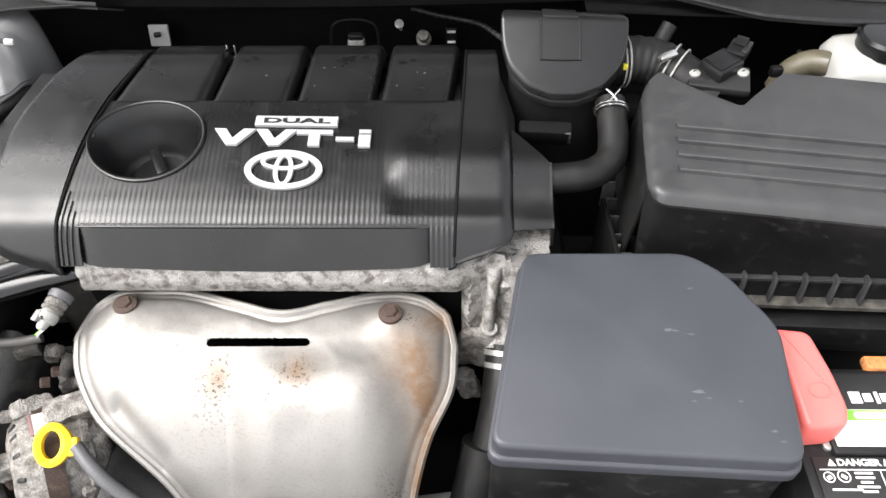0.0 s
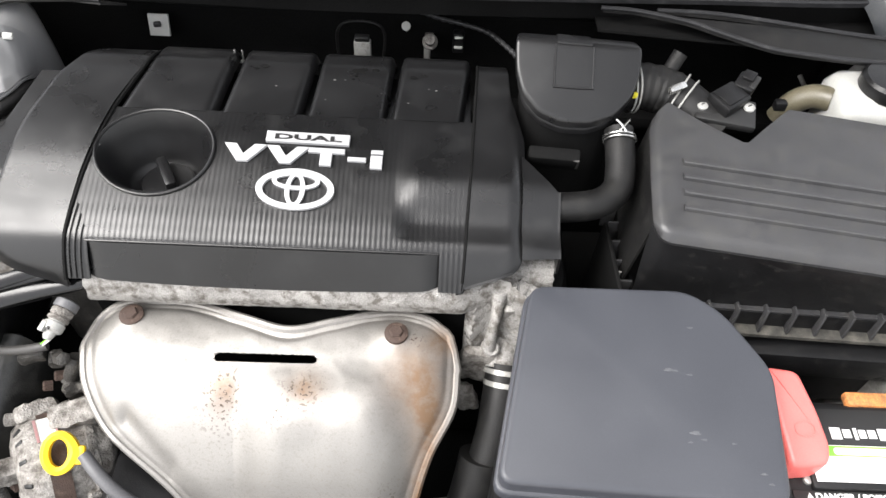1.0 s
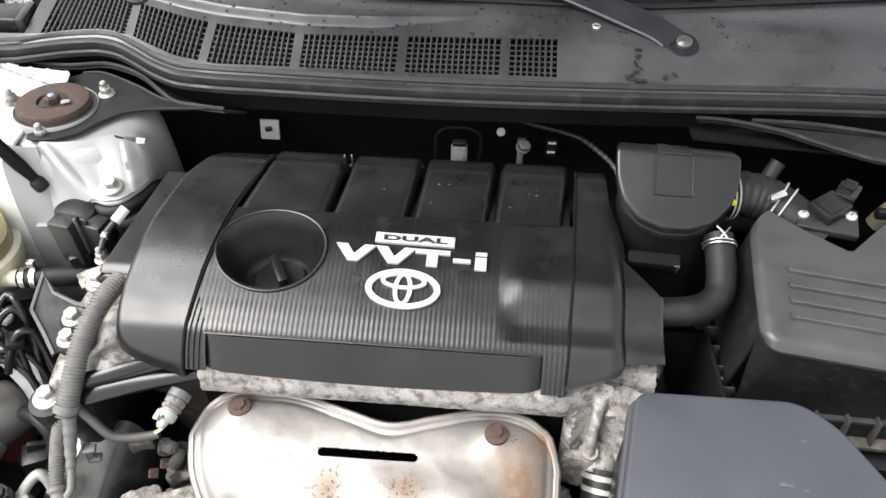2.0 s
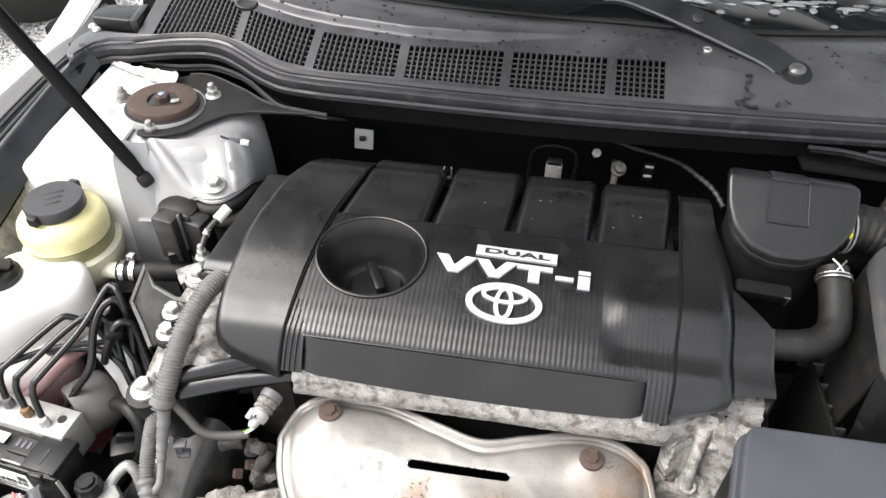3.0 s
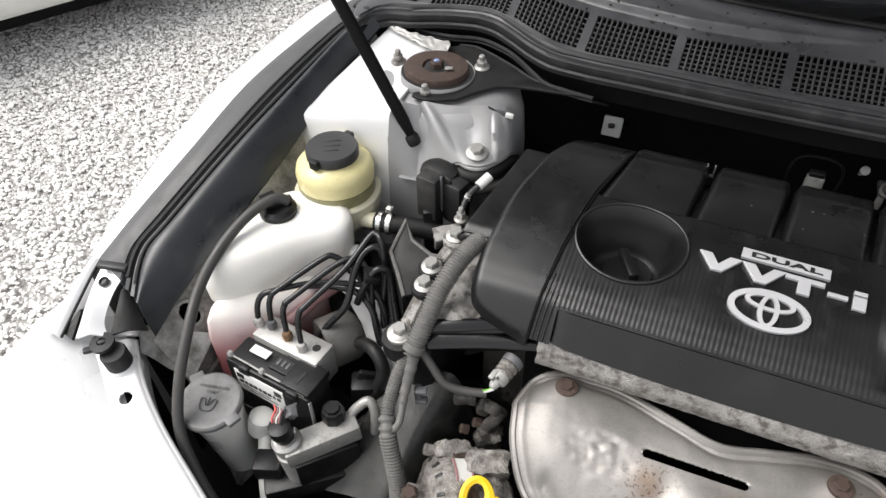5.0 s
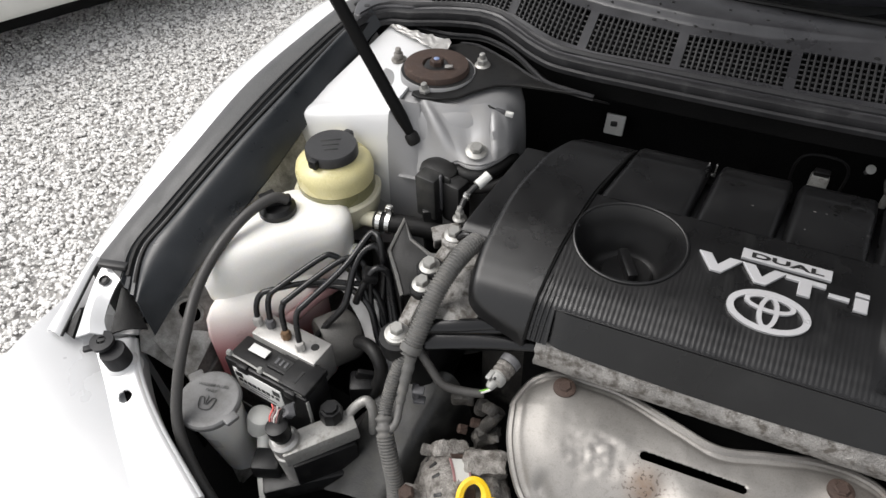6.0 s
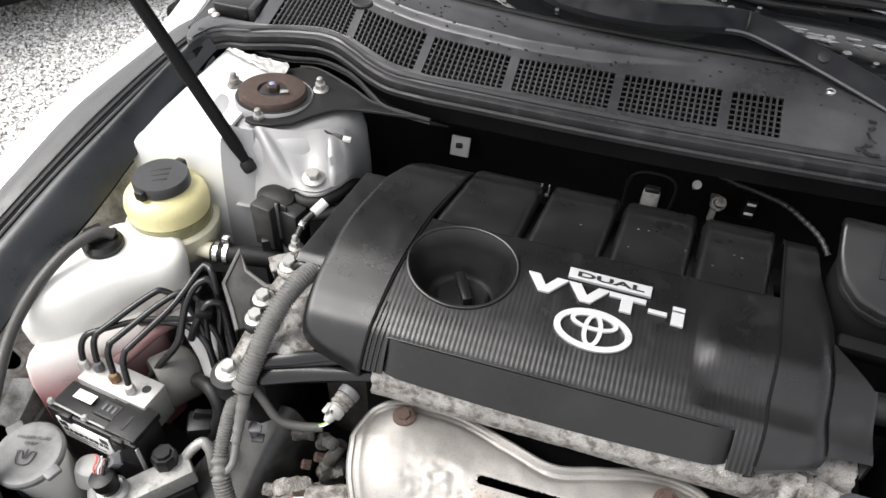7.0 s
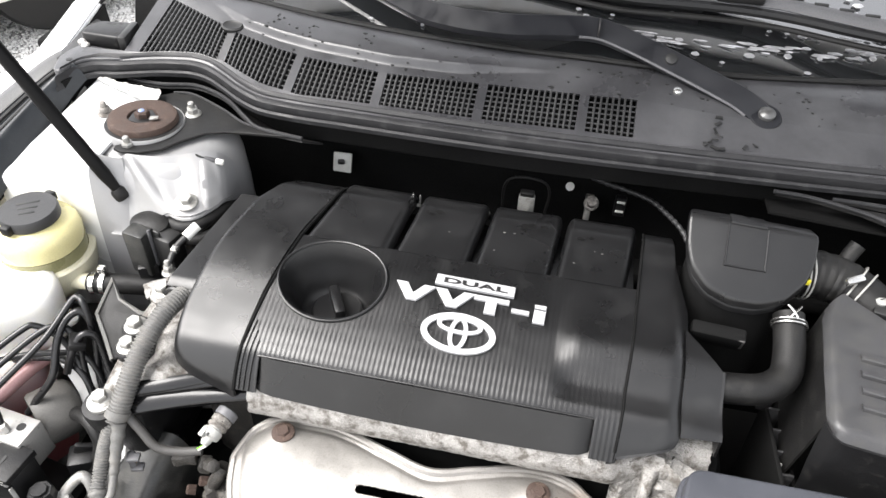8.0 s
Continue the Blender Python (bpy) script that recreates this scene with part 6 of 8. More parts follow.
bolt("tower_bolt", (-0.603, 0.808, 0.880), (0.1, -0.25, 1), 0.0095, "zinc plated bolt on the strut tower's lug", group="strut tower bolts", flange=1.7)

mount = thing("strut_mount", (-0.712, 0.912, 0.922), "rusty round strut mount with a centre nut", "strut mount")
MA = (0.02, 0.04, 1)
part("dark_gap", lathe([(0.0555, 0.0), (0.0555, 0.0134), (0.010, 0.0136)], (-0.7085, 0.909, 0.920), MA, 48), INK, mount)
part("outer_lip", lathe([(0.0577, 0), (0.0577, 0.0135), (0.0567, 0.0148), (0.0557, 0.0130)], (-0.7085, 0.909, 0.920), MA, 48), SILVER_SHADED, mount)
part("rubber_ring", lathe([(0.0505, 0), (0.0505, 0.014), (0.0485, 0.018), (0.043, 0.0195), (0.022, 0.0185), (0.0195, 0.013), (0.004, 0.012)], (-0.712, 0.912, 0.924), MA, 48), RUST, mount)
part("slot_ring", lathe([(0.022, 0.0145), (0.022, 0.0165), (0.013, 0.017)], (-0.712, 0.912, 0.924), MA, 5), INK, mount)
part("nut", lathe([(0.011, 0.014), (0.011, 0.024), (0.009, 0.026)], (-0.712, 0.912, 0.924), MA, 6), RUST, mount, smooth=20)
part("stud_end", lathe([(0.0045, 0.022), (0.0045, 0.027), (0.003, 0.028)], (-0.712, 0.912, 0.924), MA, 14), BLUE, mount, "blue marked stud end")
part("dab", box((-0.688, 0.905, 0.9465), (0.012, 0.009, 0.001), 0.0004, (0, 0, 20)), CAST, mount)
for p in ((-0.652, 0.952, 0.930), (-0.704, 0.852, 0.924)):
    bolt("strut_stud_nut", p, (0, -0.05, 1), 0.0085, "zinc nut on a strut mount stud", group="strut studs", stud=True, flange=1.45)
bolt("strut_stud_nut", (-0.785, 0.928, 0.925), (0, -0.05, 1), 0.0085, "rusty nut on a strut mount stud", GRIMY, "strut studs", True)

# black plate behind the tower
PL = [(-0.722, 0.848), (-0.720, 0.840), (-0.707, 0.8355), (-0.680, 0.841), (-0.654, 0.855), (-0.634, 0.884), (-0.612, 0.908), (-0.585, 0.919), (-0.552, 0.924), (-0.476, 0.931), (-0.52, 0.938), (-0.565, 0.946), (-0.614, 0.975), (-0.677, 1.005), (-0.71, 1.003), (-0.735, 0.985), (-0.715, 0.970), (-0.676, 0.960), (-0.652, 0.925), (-0.656, 0.888), (-0.68, 0.862), (-0.71, 0.856)]
plate2 = thing("strut_tower_panel", (-0.6, 0.92, 0.92), "black plastic panel over the strut tower", "panel", "strut tower panels", "structure")
part("sheet", slab(PL, 0.9265, 0.9305, 0.001, 1), RUBBER, plate2)
back_edge = spline([(-0.825, 1.020, 0.936), (-0.741, 1.012, 0.937), (-0.684, 1.022, 0.937), (-0.640, 1.010, 0.936), (-0.609, 0.992, 0.935), (-0.570, 0.958, 0.934), (-0.538, 0.937, 0.932), (-0.47, 0.930, 0.930)], 8)
part("back_sheet", sheet(lambda u, v: back_edge[round(u * (len(back_edge) - 1))] + Vector((0.02 * v, 0.030 * v, -0.004 - 0.02 * v)), len(back_edge) - 1, 4, 0.003), RUBBER, plate2)
part("edge", tube(back_edge, 0.0032, 1, 8, smooth=False), SEALG, plate2)
part("edge", tube([(x, y, 0.9305) for x, y in PL[9:15]], 0.0022, 6, 8), SEALG, plate2)

tagclip = thing("tower_clip", (-0.59, 0.87, 0.88), "small pale clip on the strut tower", "clip")
part("body", box((-0.592, 0.871, 0.911), (0.016, 0.006, 0.009), 0.002, (0, 20, 20)), GREYPLASTIC, tagclip)
part("tip", box((-0.578, 0.874, 0.908), (0.012, 0.007, 0.007), 0.0015, (0, 10, 10)), WHITE, tagclip)
part("tail", tube([(-0.598, 0.868, 0.915), (-0.606, 0.866, 0.919), (-0.612, 0.868, 0.921)], 0.0022, 4, 8), INK, tagclip)

# ---- prop rod ----
prop = thing("hood_prop_rod", (-0.704, 0.805, 0.870), "black hood prop rod standing in a silver bracket", "prop rod")
part("rod", tube([(-0.7055, 0.805, 0.880), (-0.720, 0.805, 0.910), (-0.86, 0.80, 1.195), (-1.00, 0.795, 1.48), (-1.025, 0.795, 1.535)], lambda u, s: 0.0072 if s < 0.02 else 0.0094, 6, 16), ROD, prop)
part("foot_bush", lathe([(0.009, 0), (0.0105, 0.004), (0.0105, 0.014), (0.0085, 0.018)], (-0.701, 0.805, 0.870), (-0.48, 0, 1), 20), RUBBER, prop)
part("bracket_ledge", box((-0.702, 0.786, 0.820), (0.036, 0.016, 0.003), 0.001, (-14, 0, 6)), SILVER_SHADED, prop, "silver bracket ledge")

# ---- power steering reservoir ----
PSC = (-0.808, 0.742)
ps = thing("power_steering_reservoir", (*PSC, 0.70), "yellowed power steering reservoir with a black cap", "reservoir")
part("tank", lathe([(0.050, 0.8215), (0.0585, 0.8225), (0.0595, 0.840), (0.0570, 0.850), (0.050, 0.858), (0.040, 0.862), (0.034, 0.866)], (*PSC, 0), (0, 0, 1), 48), YELLOW, ps)
part("fluid_band", lathe([(0.054, 0.801), (0.0588, 0.803), (0.0588, 0.8215), (0.05, 0.8218)], (*PSC, 0), (0, 0, 1), 48), AMBER, ps, "dark fluid seen through the plastic")
part("foot", lathe([(0.048, 0.745), (0.058, 0.757), (0.063, 0.770), (0.0665, 0.790), (0.0675, 0.800), (0.0645, 0.8030), (0.055, 0.8030)], (*PSC, 0), (0, 0, 1), 48), PALEY, ps)
pcap = part("cap", lathe([(0.0365, 0.863), (0.0395, 0.865), (0.0395, 0.877), (0.0375, 0.8805), (0.010, 0.881)], (*PSC, 0), (0, 0, 1), 40), GRILLE_BLACK, ps, "dark grey screw cap")
for a in (82, 262):
    part("cap_tab", box((PSC[0] + 0.041 * math.cos(radians(a)), PSC[1] + 0.041 * math.sin(radians(a)), 0.872), (0.012, 0.015, 0.015), 0.003, (0, 0, a)), BLACK, pcap)
for k in range(3):
    part("print_bar", box((PSC[0] + 0.006 * (k - 1), PSC[1] + 0.010 * (1 - k), 0.8812), (0.030 - 0.005 * k, 0.004, 0.0008), 0.0003, (0, 0, 30)), SPLASH, pcap)
part("outlet", tube([(-0.785, 0.722, 0.772), (-0.755, 0.719, 0.774), (-0.708, 0.722, 0.775)], 0.0125, 5, 18), PALEY, ps)
pshose = thing("power_steering_hose", (-0.66, 0.72, 0.74), "black rubber hose with a bright steel clamp", "hose")
part("hose_wall", tube([(-0.732, 0.720, 0.774), (-0.710, 0.722, 0.775), (-0.68, 0.729, 0.774), (-0.64, 0.738, 0.768), (-0.60, 0.745, 0.75)], 0.0150, 6, 18), RUBBER, pshose)
for d in (-0.0075, 0.0075):
    part("clamp_band", lathe([(0.0152, d - 0.0035), (0.0172, d - 0.0035), (0.0172, d + 0.0035), (0.0152, d + 0.0035)], (-0.717, 0.7215, 0.7745), (1, 0.12, 0.02), 28), STEEL, pshose)
part("clamp_ear", box((-0.710, 0.726, 0.797), (0.012, 0.010, 0.016), 0.002), STEEL, pshose)

# ---- relay block by the tower ----
relay = thing("relay_bracket", (-0.65, 0.745, 0.70), "black relay bracket beside the strut tower", "relay")
part("housing", box((-0.654, 0.753, 0.826), (0.034, 0.026, 0.074), 0.003, (0, 0, -10)), SPLASH, relay, "dark grey relay housing")
part("edge_strip", box((-0.6355, 0.752, 0.834), (0.004, 0.005, 0.066), 0.0015, (0, 0, -10)), GREYPLASTIC, relay)
# near-black block stands in for the shaded opening beside the housing
part("body", box((-0.618, 0.764, 0.818), (0.034, 0.030, 0.072), 0.006, (0, 0, -14)), INK, relay)
part("ear", box((-0.628, 0.757, 0.856), (0.012, 0.005, 0.014), 0.003, (0, 10, -10)), SPLASH, relay)
part("rubber_hood", lathe([(0.031, -0.030), (0.031, 0.000), (0.028, 0.008), (0.018, 0.0125), (0.004, 0.0135)], (-0.650, 0.779, 0.850), (0, -0.25, 1), 28, sy=0.72), RUBBER, relay, "black rubber hood")
part("stem", box((-0.650, 0.748, 0.76), (0.03, 0.02, 0.09), 0.004, (0, 0, 30)), BLACK, relay)
seal2 = thing("tower_seal", (-0.60, 0.80, 0.84), "black rubber seal under the strut tower's lug", "seal")
part("strip", tube([lobe_at(u, 1) + Vector((0.006 * max(0, u - 0.6), -0.006 * (1 - u), -0.016)) for u in np.linspace(0.30, 0.96, 9)], 0.0105, 4, 12), RUBBER, seal2)
part("lower_strip", tube([(-0.640, 0.806, 0.832), (-0.618, 0.790, 0.828), (-0.595, 0.790, 0.828), (-0.560, 0.812, 0.832)], 0.010, 6, 14), HOSE, seal2)

# ---- coolant tank ----
tank = thing("coolant_tank", (-0.85, 0.58, 0.42), "milky white coolant tank with pink coolant inside", "tank")
TU = [(-0.915, 0.536), (-0.893, 0.519), (-0.852, 0.548), (-0.795, 0.610), (-0.750, 0.655), (-0.765, 0.695), (-0.830, 0.706), (-0.885, 0.690), (-0.912, 0.620)]


def tank_loop(z, scale, cx=-0.85, cy=0.622, dx=0.0, dy=0.0, pts=TU):
    k = [tuple(Vector((cx + dx, cy + dy)) + (Vector(p) - Vector((cx, cy))) * scale) for p in pts]
    return [Vector((p.x, p.y, z)) for p in spline([(x, y, 0) for x, y in k], 6, True)]


part("upper_tank", loft([tank_loop(0.705, 0.86), tank_loop(0.714, 0.95), tank_loop(0.727, 0.995), tank_loop(0.755, 1.01), tank_loop(0.780, 0.995, dx=0.002, dy=0.003), tank_loop(0.796, 0.95, dx=0.005, dy=0.008),
                         tank_loop(0.807, 0.86, dx=0.009, dy=0.015), tank_loop(0.813, 0.70, dx=0.011, dy=0.022), tank_loop(0.815, 0.40, dx=0.005, dy=0.022), tank_loop(0.816, 0.1, dx=0.0, dy=0.02)]), TANK, tank, smooth=80)
TL = [(-0.908, 0.610), (-0.906, 0.540), (-0.900, 0.493), (-0.896, 0.487), (-0.888, 0.489), (-0.850, 0.512), (-0.800, 0.560), (-0.775, 0.620), (-0.83, 0.67), (-0.89, 0.66)]
part("lower_tank", loft([tank_loop(0.50, 0.94, -0.86, 0.58, pts=TL), tank_loop(0.575, 0.975, -0.86, 0.58, pts=TL), tank_loop(0.60, 0.995, -0.86, 0.58, pts=TL), tank_loop(0.68, 1.0, -0.86, 0.58, pts=TL), tank_loop(0.712, 0.985, -0.86, 0.58, dy=0.004, pts=TL), tank_loop(0.726, 0.93, -0.86, 0.58, dy=0.010, pts=TL), tank_loop(0.734, 0.8, -0.86, 0.58, dy=0.02, pts=TL)]), TANK, tank, "lower tank tinted pink by coolant", smooth=80)
part("shoulder_nub", lathe([(0.012, 0), (0.012, 0.016), (0.008, 0.02)], (-0.752, 0.668, 0.742), (0.8, 0.1, 0.6), 16), TANK, tank)
ccap = part("cap", lathe([(0.024, 0.812), (0.0275, 0.815), (0.0275, 0.823), (0.022, 0.828), (0.008, 0.829)], (-0.851, 0.645, 0), (0, 0, 1), 32), BLACK, tank, "black push-on cap")
part("cap_ridge", box((-0.850, 0.647, 0.832), (0.012, 0.042, 0.012), 0.004, (0, 0, -40)), BLACK, ccap)
part("cap_tab", box((-0.874, 0.660, 0.820), (0.034, 0.024, 0.004), 0.0018, (0, 0, -30)), BLACK, ccap)
over = thing("overflow_hose", (-0.86, 0.45, 0.5), "black rubber overflow hose from the coolant tank's cap", "hose")
part("hose_wall", tube([(-0.838, 0.655, 0.832), (-0.852, 0.642, 0.842), (-0.871, 0.602, 0.836), (-0.885, 0.548, 0.815), (-0.890, 0.495, 0.785), (-0.878, 0.440, 0.755), (-0.866, 0.390, 0.715), (-0.850, 0.350, 0.668), (-0.815, 0.322, 0.620), (-0.77, 0.30, 0.56)], 0.0078, 8, 14), HOSE, over)

# ---- brake pressure unit ----
abs_unit = thing("brake_pressure_unit", (-0.77, 0.50, 0.5), "alloy brake pressure unit with a black control box", "brake unit")
AM = pose(-0.767, 0.515, 0.677, 0, 0, -7)


def abs_box(x, y, z, sx, sy, sz, bevel=0.003, bm=None):
    return box((0, 0, 0), (sx, sy, sz), bevel, m=AM @ pose(x, y, z), bm=bm)


block = part("valve_block", abs_box(0, 0, 0, 0.114, 0.042, 0.062, 0.002), ALLOY, abs_unit, "bare alloy valve block")
part("port_hole", lathe([(0.0062, 0), (0.0058, 0.0006), (0.001, 0.0005)], AM @ Vector((0.040, 0.004, 0.0310)), (0, 0, 1), 18), INK, abs_unit)
ecu = part("control_box", abs_box(0.004, -0.041, -0.034, 0.146, 0.044, 0.105, 0.004), BLACK, abs_unit, "black plastic control box")
part("box_lid", abs_box(0.004, -0.0640, -0.036, 0.148, 0.008, 0.109, 0.003), BLACK, abs_unit)
part("box_shoulder", abs_box(0.030, -0.032, 0.012, 0.050, 0.034, 0.020, 0.003), BLACK, abs_unit)
part("face_label", abs_box(-0.012, -0.0685, -0.016, 0.088, 0.0012, 0.046, 0.0003), LABEL, ecu, "white printed label")
part("print_bar", abs_box(-0.046, -0.0695, -0.004, 0.012, 0.0008, 0.010, 0), INK, ecu)
part("print_bar", abs_box(0.022, -0.0695, -0.004, 0.012, 0.0008, 0.010, 0), INK, ecu)
for k in range(9):
    part("print_bar", abs_box(-0.046 + 0.0085 * k, -0.0695, -0.016, 0.0062 - 0.002 * (k % 3 == 1), 0.0008, 0.006, 0), INK, ecu)
for k in range(2):
    part("print_bar", abs_box(-0.020 + 0.012 * k, -0.0695, -0.025 - 0.0060 * k, 0.050, 0.0008, 0.0012, 0), GREYPLASTIC, ecu)
part("top_label", abs_box(-0.030, -0.036, 0.0232, 0.031, 0.014, 0.0010, 0.0003), LABEL, ecu)
part("top_frame", abs_box(0.014, -0.038, 0.0215, 0.036, 0.026, 0.006, 0.001), BLACK, ecu)
part("top_recess", abs_box(0.014, -0.038, 0.0248, 0.028, 0.018, 0.001, 0), INK, ecu)
for k in range(3):
    part("pin", abs_box(0.006 + 0.008 * k, -0.038, 0.0255, 0.004, 0.010, 0.002, 0.0005), GREYPLASTIC, ecu)
part("end_block", abs_box(0.052, -0.040, 0.020, 0.048, 0.050, 0.012, 0.002), BLACK, ecu)
part("slot", abs_box(0.050, -0.046, 0.0262, 0.004, 0.022, 0.001, 0), INK, ecu)
# pale bar imitates the highlight along the lid's front edge
part("edge_highlight", tube([AM @ Vector(q) for q in ((-0.064, -0.0620, 0.026), (-0.030, -0.0620, 0.025), (-0.006, -0.0630, 0.025), (0.030, -0.0630, 0.024), (0.070, -0.0640, 0.021))], 0.0015, 4, 8), PLUGW, ecu, "pale line for the highlight on the lid's edge")
for q in ((-0.062, -0.0620, 0.028), (-0.004, -0.0630, 0.027)):
    part("clip_knob", lathe([(0.004, -0.004), (0.005, 0), (0.003, 0.004)], AM @ Vector(q), (0, 0, 1), 12), PLUGW, ecu)
for q in (-0.036, 0.050):
    part("clip_block", abs_box(q, -0.0650, 0.013, 0.020, 0.012, 0.016, 0.003), BLACK, ecu)
part("face_edge_line", abs_box(0.0782, -0.0655, -0.036, 0.0020, 0.005, 0.10, 0.0004), PLUGW, ecu)
hose2 = thing("pump_hose", (-0.66, 0.55, 0.60), "black rubber hose beside the brake pressure unit", "hose")
part("hose_wall", tube([(-0.700, 0.570, 0.668), (-0.680, 0.560, 0.688), (-0.656, 0.549, 0.698), (-0.639, 0.538, 0.690), (-0.634, 0.531, 0.674), (-0.638, 0.522, 0.654), (-0.650, 0.513, 0.630)], 0.0100, 6, 16), RUBBER, hose2)
mot = lathe([(0.037, 0), (0.040, 0.004), (0.040, 0.044), (0.037, 0.052), (0.030, 0.058), (0.012, 0.060)], (-0.743, 0.547, 0.668), (0.55, 0.75, -0.05), 32)
part("motor", mot, MOTOR, abs_unit, "grey pump motor")
part("plug_block", box((-0.662, 0.520, 0.635), (0.035, 0.035, 0.05), 0.005, (0, 0, 25)), BLACK, abs_unit)
part("plug_lever", box((-0.655, 0.528, 0.662), (0.035, 0.008, 0.018), 0.003, (0, 20, 25)), BLACK, abs_unit)
part("carrier", box((-0.77, 0.50, 0.555), (0.17, 0.10, 0.03), 0.006, (0, 0, -9)), BLACK, abs_unit)
pipes = thing("brake_pipes", (-0.72, 0.56, 0.70), "bundle of bent black brake pipes with brass fittings", "pipes")
RUNS = [[(-0.832, 0.524, 0.705), (-0.835, 0.532, 0.730), (-0.832, 0.542, 0.745), (-0.818, 0.552, 0.752), (-0.769, 0.583, 0.757), (-0.719, 0.602, 0.757), (-0.685, 0.612, 0.75), (-0.665, 0.605, 0.72), (-0.655, 0.590, 0.68), (-0.63, 0.565, 0.655), (-0.59, 0.56, 0.64)],
        [(-0.812, 0.527, 0.705), (-0.817, 0.537, 0.735), (-0.816, 0.546, 0.750), (-0.808, 0.556, 0.757), (-0.764, 0.607, 0.784), (-0.745, 0.618, 0.787), (-0.715, 0.618, 0.768), (-0.690, 0.605, 0.74), (-0.672, 0.590, 0.70), (-0.64, 0.565, 0.665), (-0.60, 0.545, 0.65)],
        [(-0.780, 0.518, 0.705), (-0.788, 0.529, 0.738), (-0.788, 0.537, 0.751), (-0.782, 0.545, 0.758), (-0.735, 0.604, 0.789), (-0.708, 0.622, 0.792), (-0.688, 0.615, 0.768), (-0.680, 0.598, 0.72), (-0.66, 0.575, 0.68), (-0.62, 0.55, 0.66)],
        [(-0.750, 0.508, 0.705), (-0.758, 0.520, 0.740), (-0.759, 0.530, 0.755), (-0.752, 0.542, 0.763), (-0.720, 0.599, 0.790), (-0.700, 0.644, 0.819), (-0.692, 0.650, 0.822), (-0.680, 0.642, 0.815), (-0.670, 0.626, 0.765), (-0.668, 0.605, 0.715), (-0.65, 0.585, 0.675), (-0.60, 0.565, 0.65)],
        [(-0.745, 0.545, 0.690), (-0.728, 0.558, 0.715), (-0.708, 0.575, 0.745), (-0.706, 0.604, 0.785), (-0.700, 0.628, 0.804), (-0.684, 0.640, 0.806), (-0.668, 0.632, 0.770), (-0.655, 0.610, 0.720), (-0.64, 0.59, 0.68), (-0.60, 0.575, 0.655)],
        [(-0.700, 0.590, 0.735), (-0.690, 0.600, 0.765), (-0.676, 0.615, 0.790), (-0.660, 0.622, 0.780), (-0.650, 0.610, 0.735), (-0.63, 0.590, 0.69), (-0.585, 0.58, 0.665)],
        [(-0.79, 0.600, 0.725), (-0.75, 0.603, 0.738), (-0.71, 0.605, 0.740), (-0.68, 0.595, 0.725), (-0.665, 0.580, 0.69), (-0.64, 0.555, 0.66)]]
for k, run in enumerate(RUNS):
    if k < 4:
        run = [Vector(q) + Vector((0.006, -0.004, 0.005)) * max(0.0, min(1.0, (5 - i) / 2)) for i, q in enumerate(run)]
        part("fitting", lathe([(0.0075, 0), (0.0075, 0.010), (0.0055, 0.013)], Vector(run[0]) - Vector((0, 0, 0.002)), (0, 0, 1), 8), (ALLOY, GREYPLASTIC, COPPER, ALLOY)[k], pipes, "hex pipe fitting")
    part("pipe", tube(run, 0.0044 if k < 4 else 0.0052, 7, 10), TUBE, pipes)
part("pipe_clip", box((-0.684, 0.612, 0.778), (0.022, 0.026, 0.012), 0.003, (0, 20, 30)), BLACK, pipes)
# tube added in place of a vague pinkish patch behind the pipes
redp = thing("pink_tube", (-0.74, 0.59, 0.69), "short faded red tube under the pipes", "connector")
part("body", tube([(-0.800, 0.545, 0.694), (-0.789, 0.563, 0.700), (-0.776, 0.592, 0.708), (-0.757, 0.625, 0.715)], 0.010, 4, 14), PINK, redp)

# ---- washer filler ----
WF = Vector((-0.838, 0.402, 0.664))
wash = thing("washer_filler", (WF.x, WF.y, 0.45), "white washer filler neck with a grey flip cap", "washer filler")
part("neck", lathe([(0.030, -0.17), (0.034, -0.06), (0.037, -0.03), (0.0405, -0.012), (0.0405, -0.004)], WF, (0, -0.12, 1), 36), MILKY, wash)
wcap = part("cap", lathe([(0.042, -0.006), (0.0450, -0.003), (0.0450, 0.004), (0.0425, 0.007), (0.036, 0.0080), (0.033, 0.0065), (0.008, 0.0068)], WF, (0, -0.12, 1), 44), CAPGREY, wash, "grey flip cap with washer symbol")
part("cap_tab", box((WF.x + 0.044, WF.y - 0.012, WF.z + 0.002), (0.018, 0.02, 0.008), 0.003, (0, 0, -20)), CAPGREY, wcap)
part("cap_hinge", box((WF.x - 0.036, WF.y + 0.022, WF.z + 0.004), (0.026, 0.022, 0.008), 0.003, (0, 0, -35)), CAPGREY, wcap)
WM = Matrix.Translation(WF + Vector((0, 0, 0.0085))) @ pose(0, 0, 0, 7, 0, 12)
words("WASHER FLUID", WM @ pose(0.0, 0.019, 0), 0.0065, CAPMARK, wcap, "word", 0.0002)
words("ONLY", WM @ pose(0.0, 0.011, 0), 0.0065, CAPMARK, wcap, "word", 0.0002)
part("symbol", tube([WM @ Vector((-0.012, 0.0, 0)), WM @ Vector((-0.008, -0.016, 0)), WM @ Vector((0.008, -0.016, 0)), WM @ Vector((0.012, 0.0, 0))], 0.0009, 3, 6), CAPMARK, wcap)
for s in (-1, 0, 1):
    part("symbol", tube([WM @ Vector((0.002 * s, -0.010, 0)), WM @ Vector((0.006 * s, 0.000, 0)), WM @ Vector((0.011 * s, 0.003 - 0.003 * abs(s), 0))], 0.0008, 3, 6), CAPMARK, wcap)

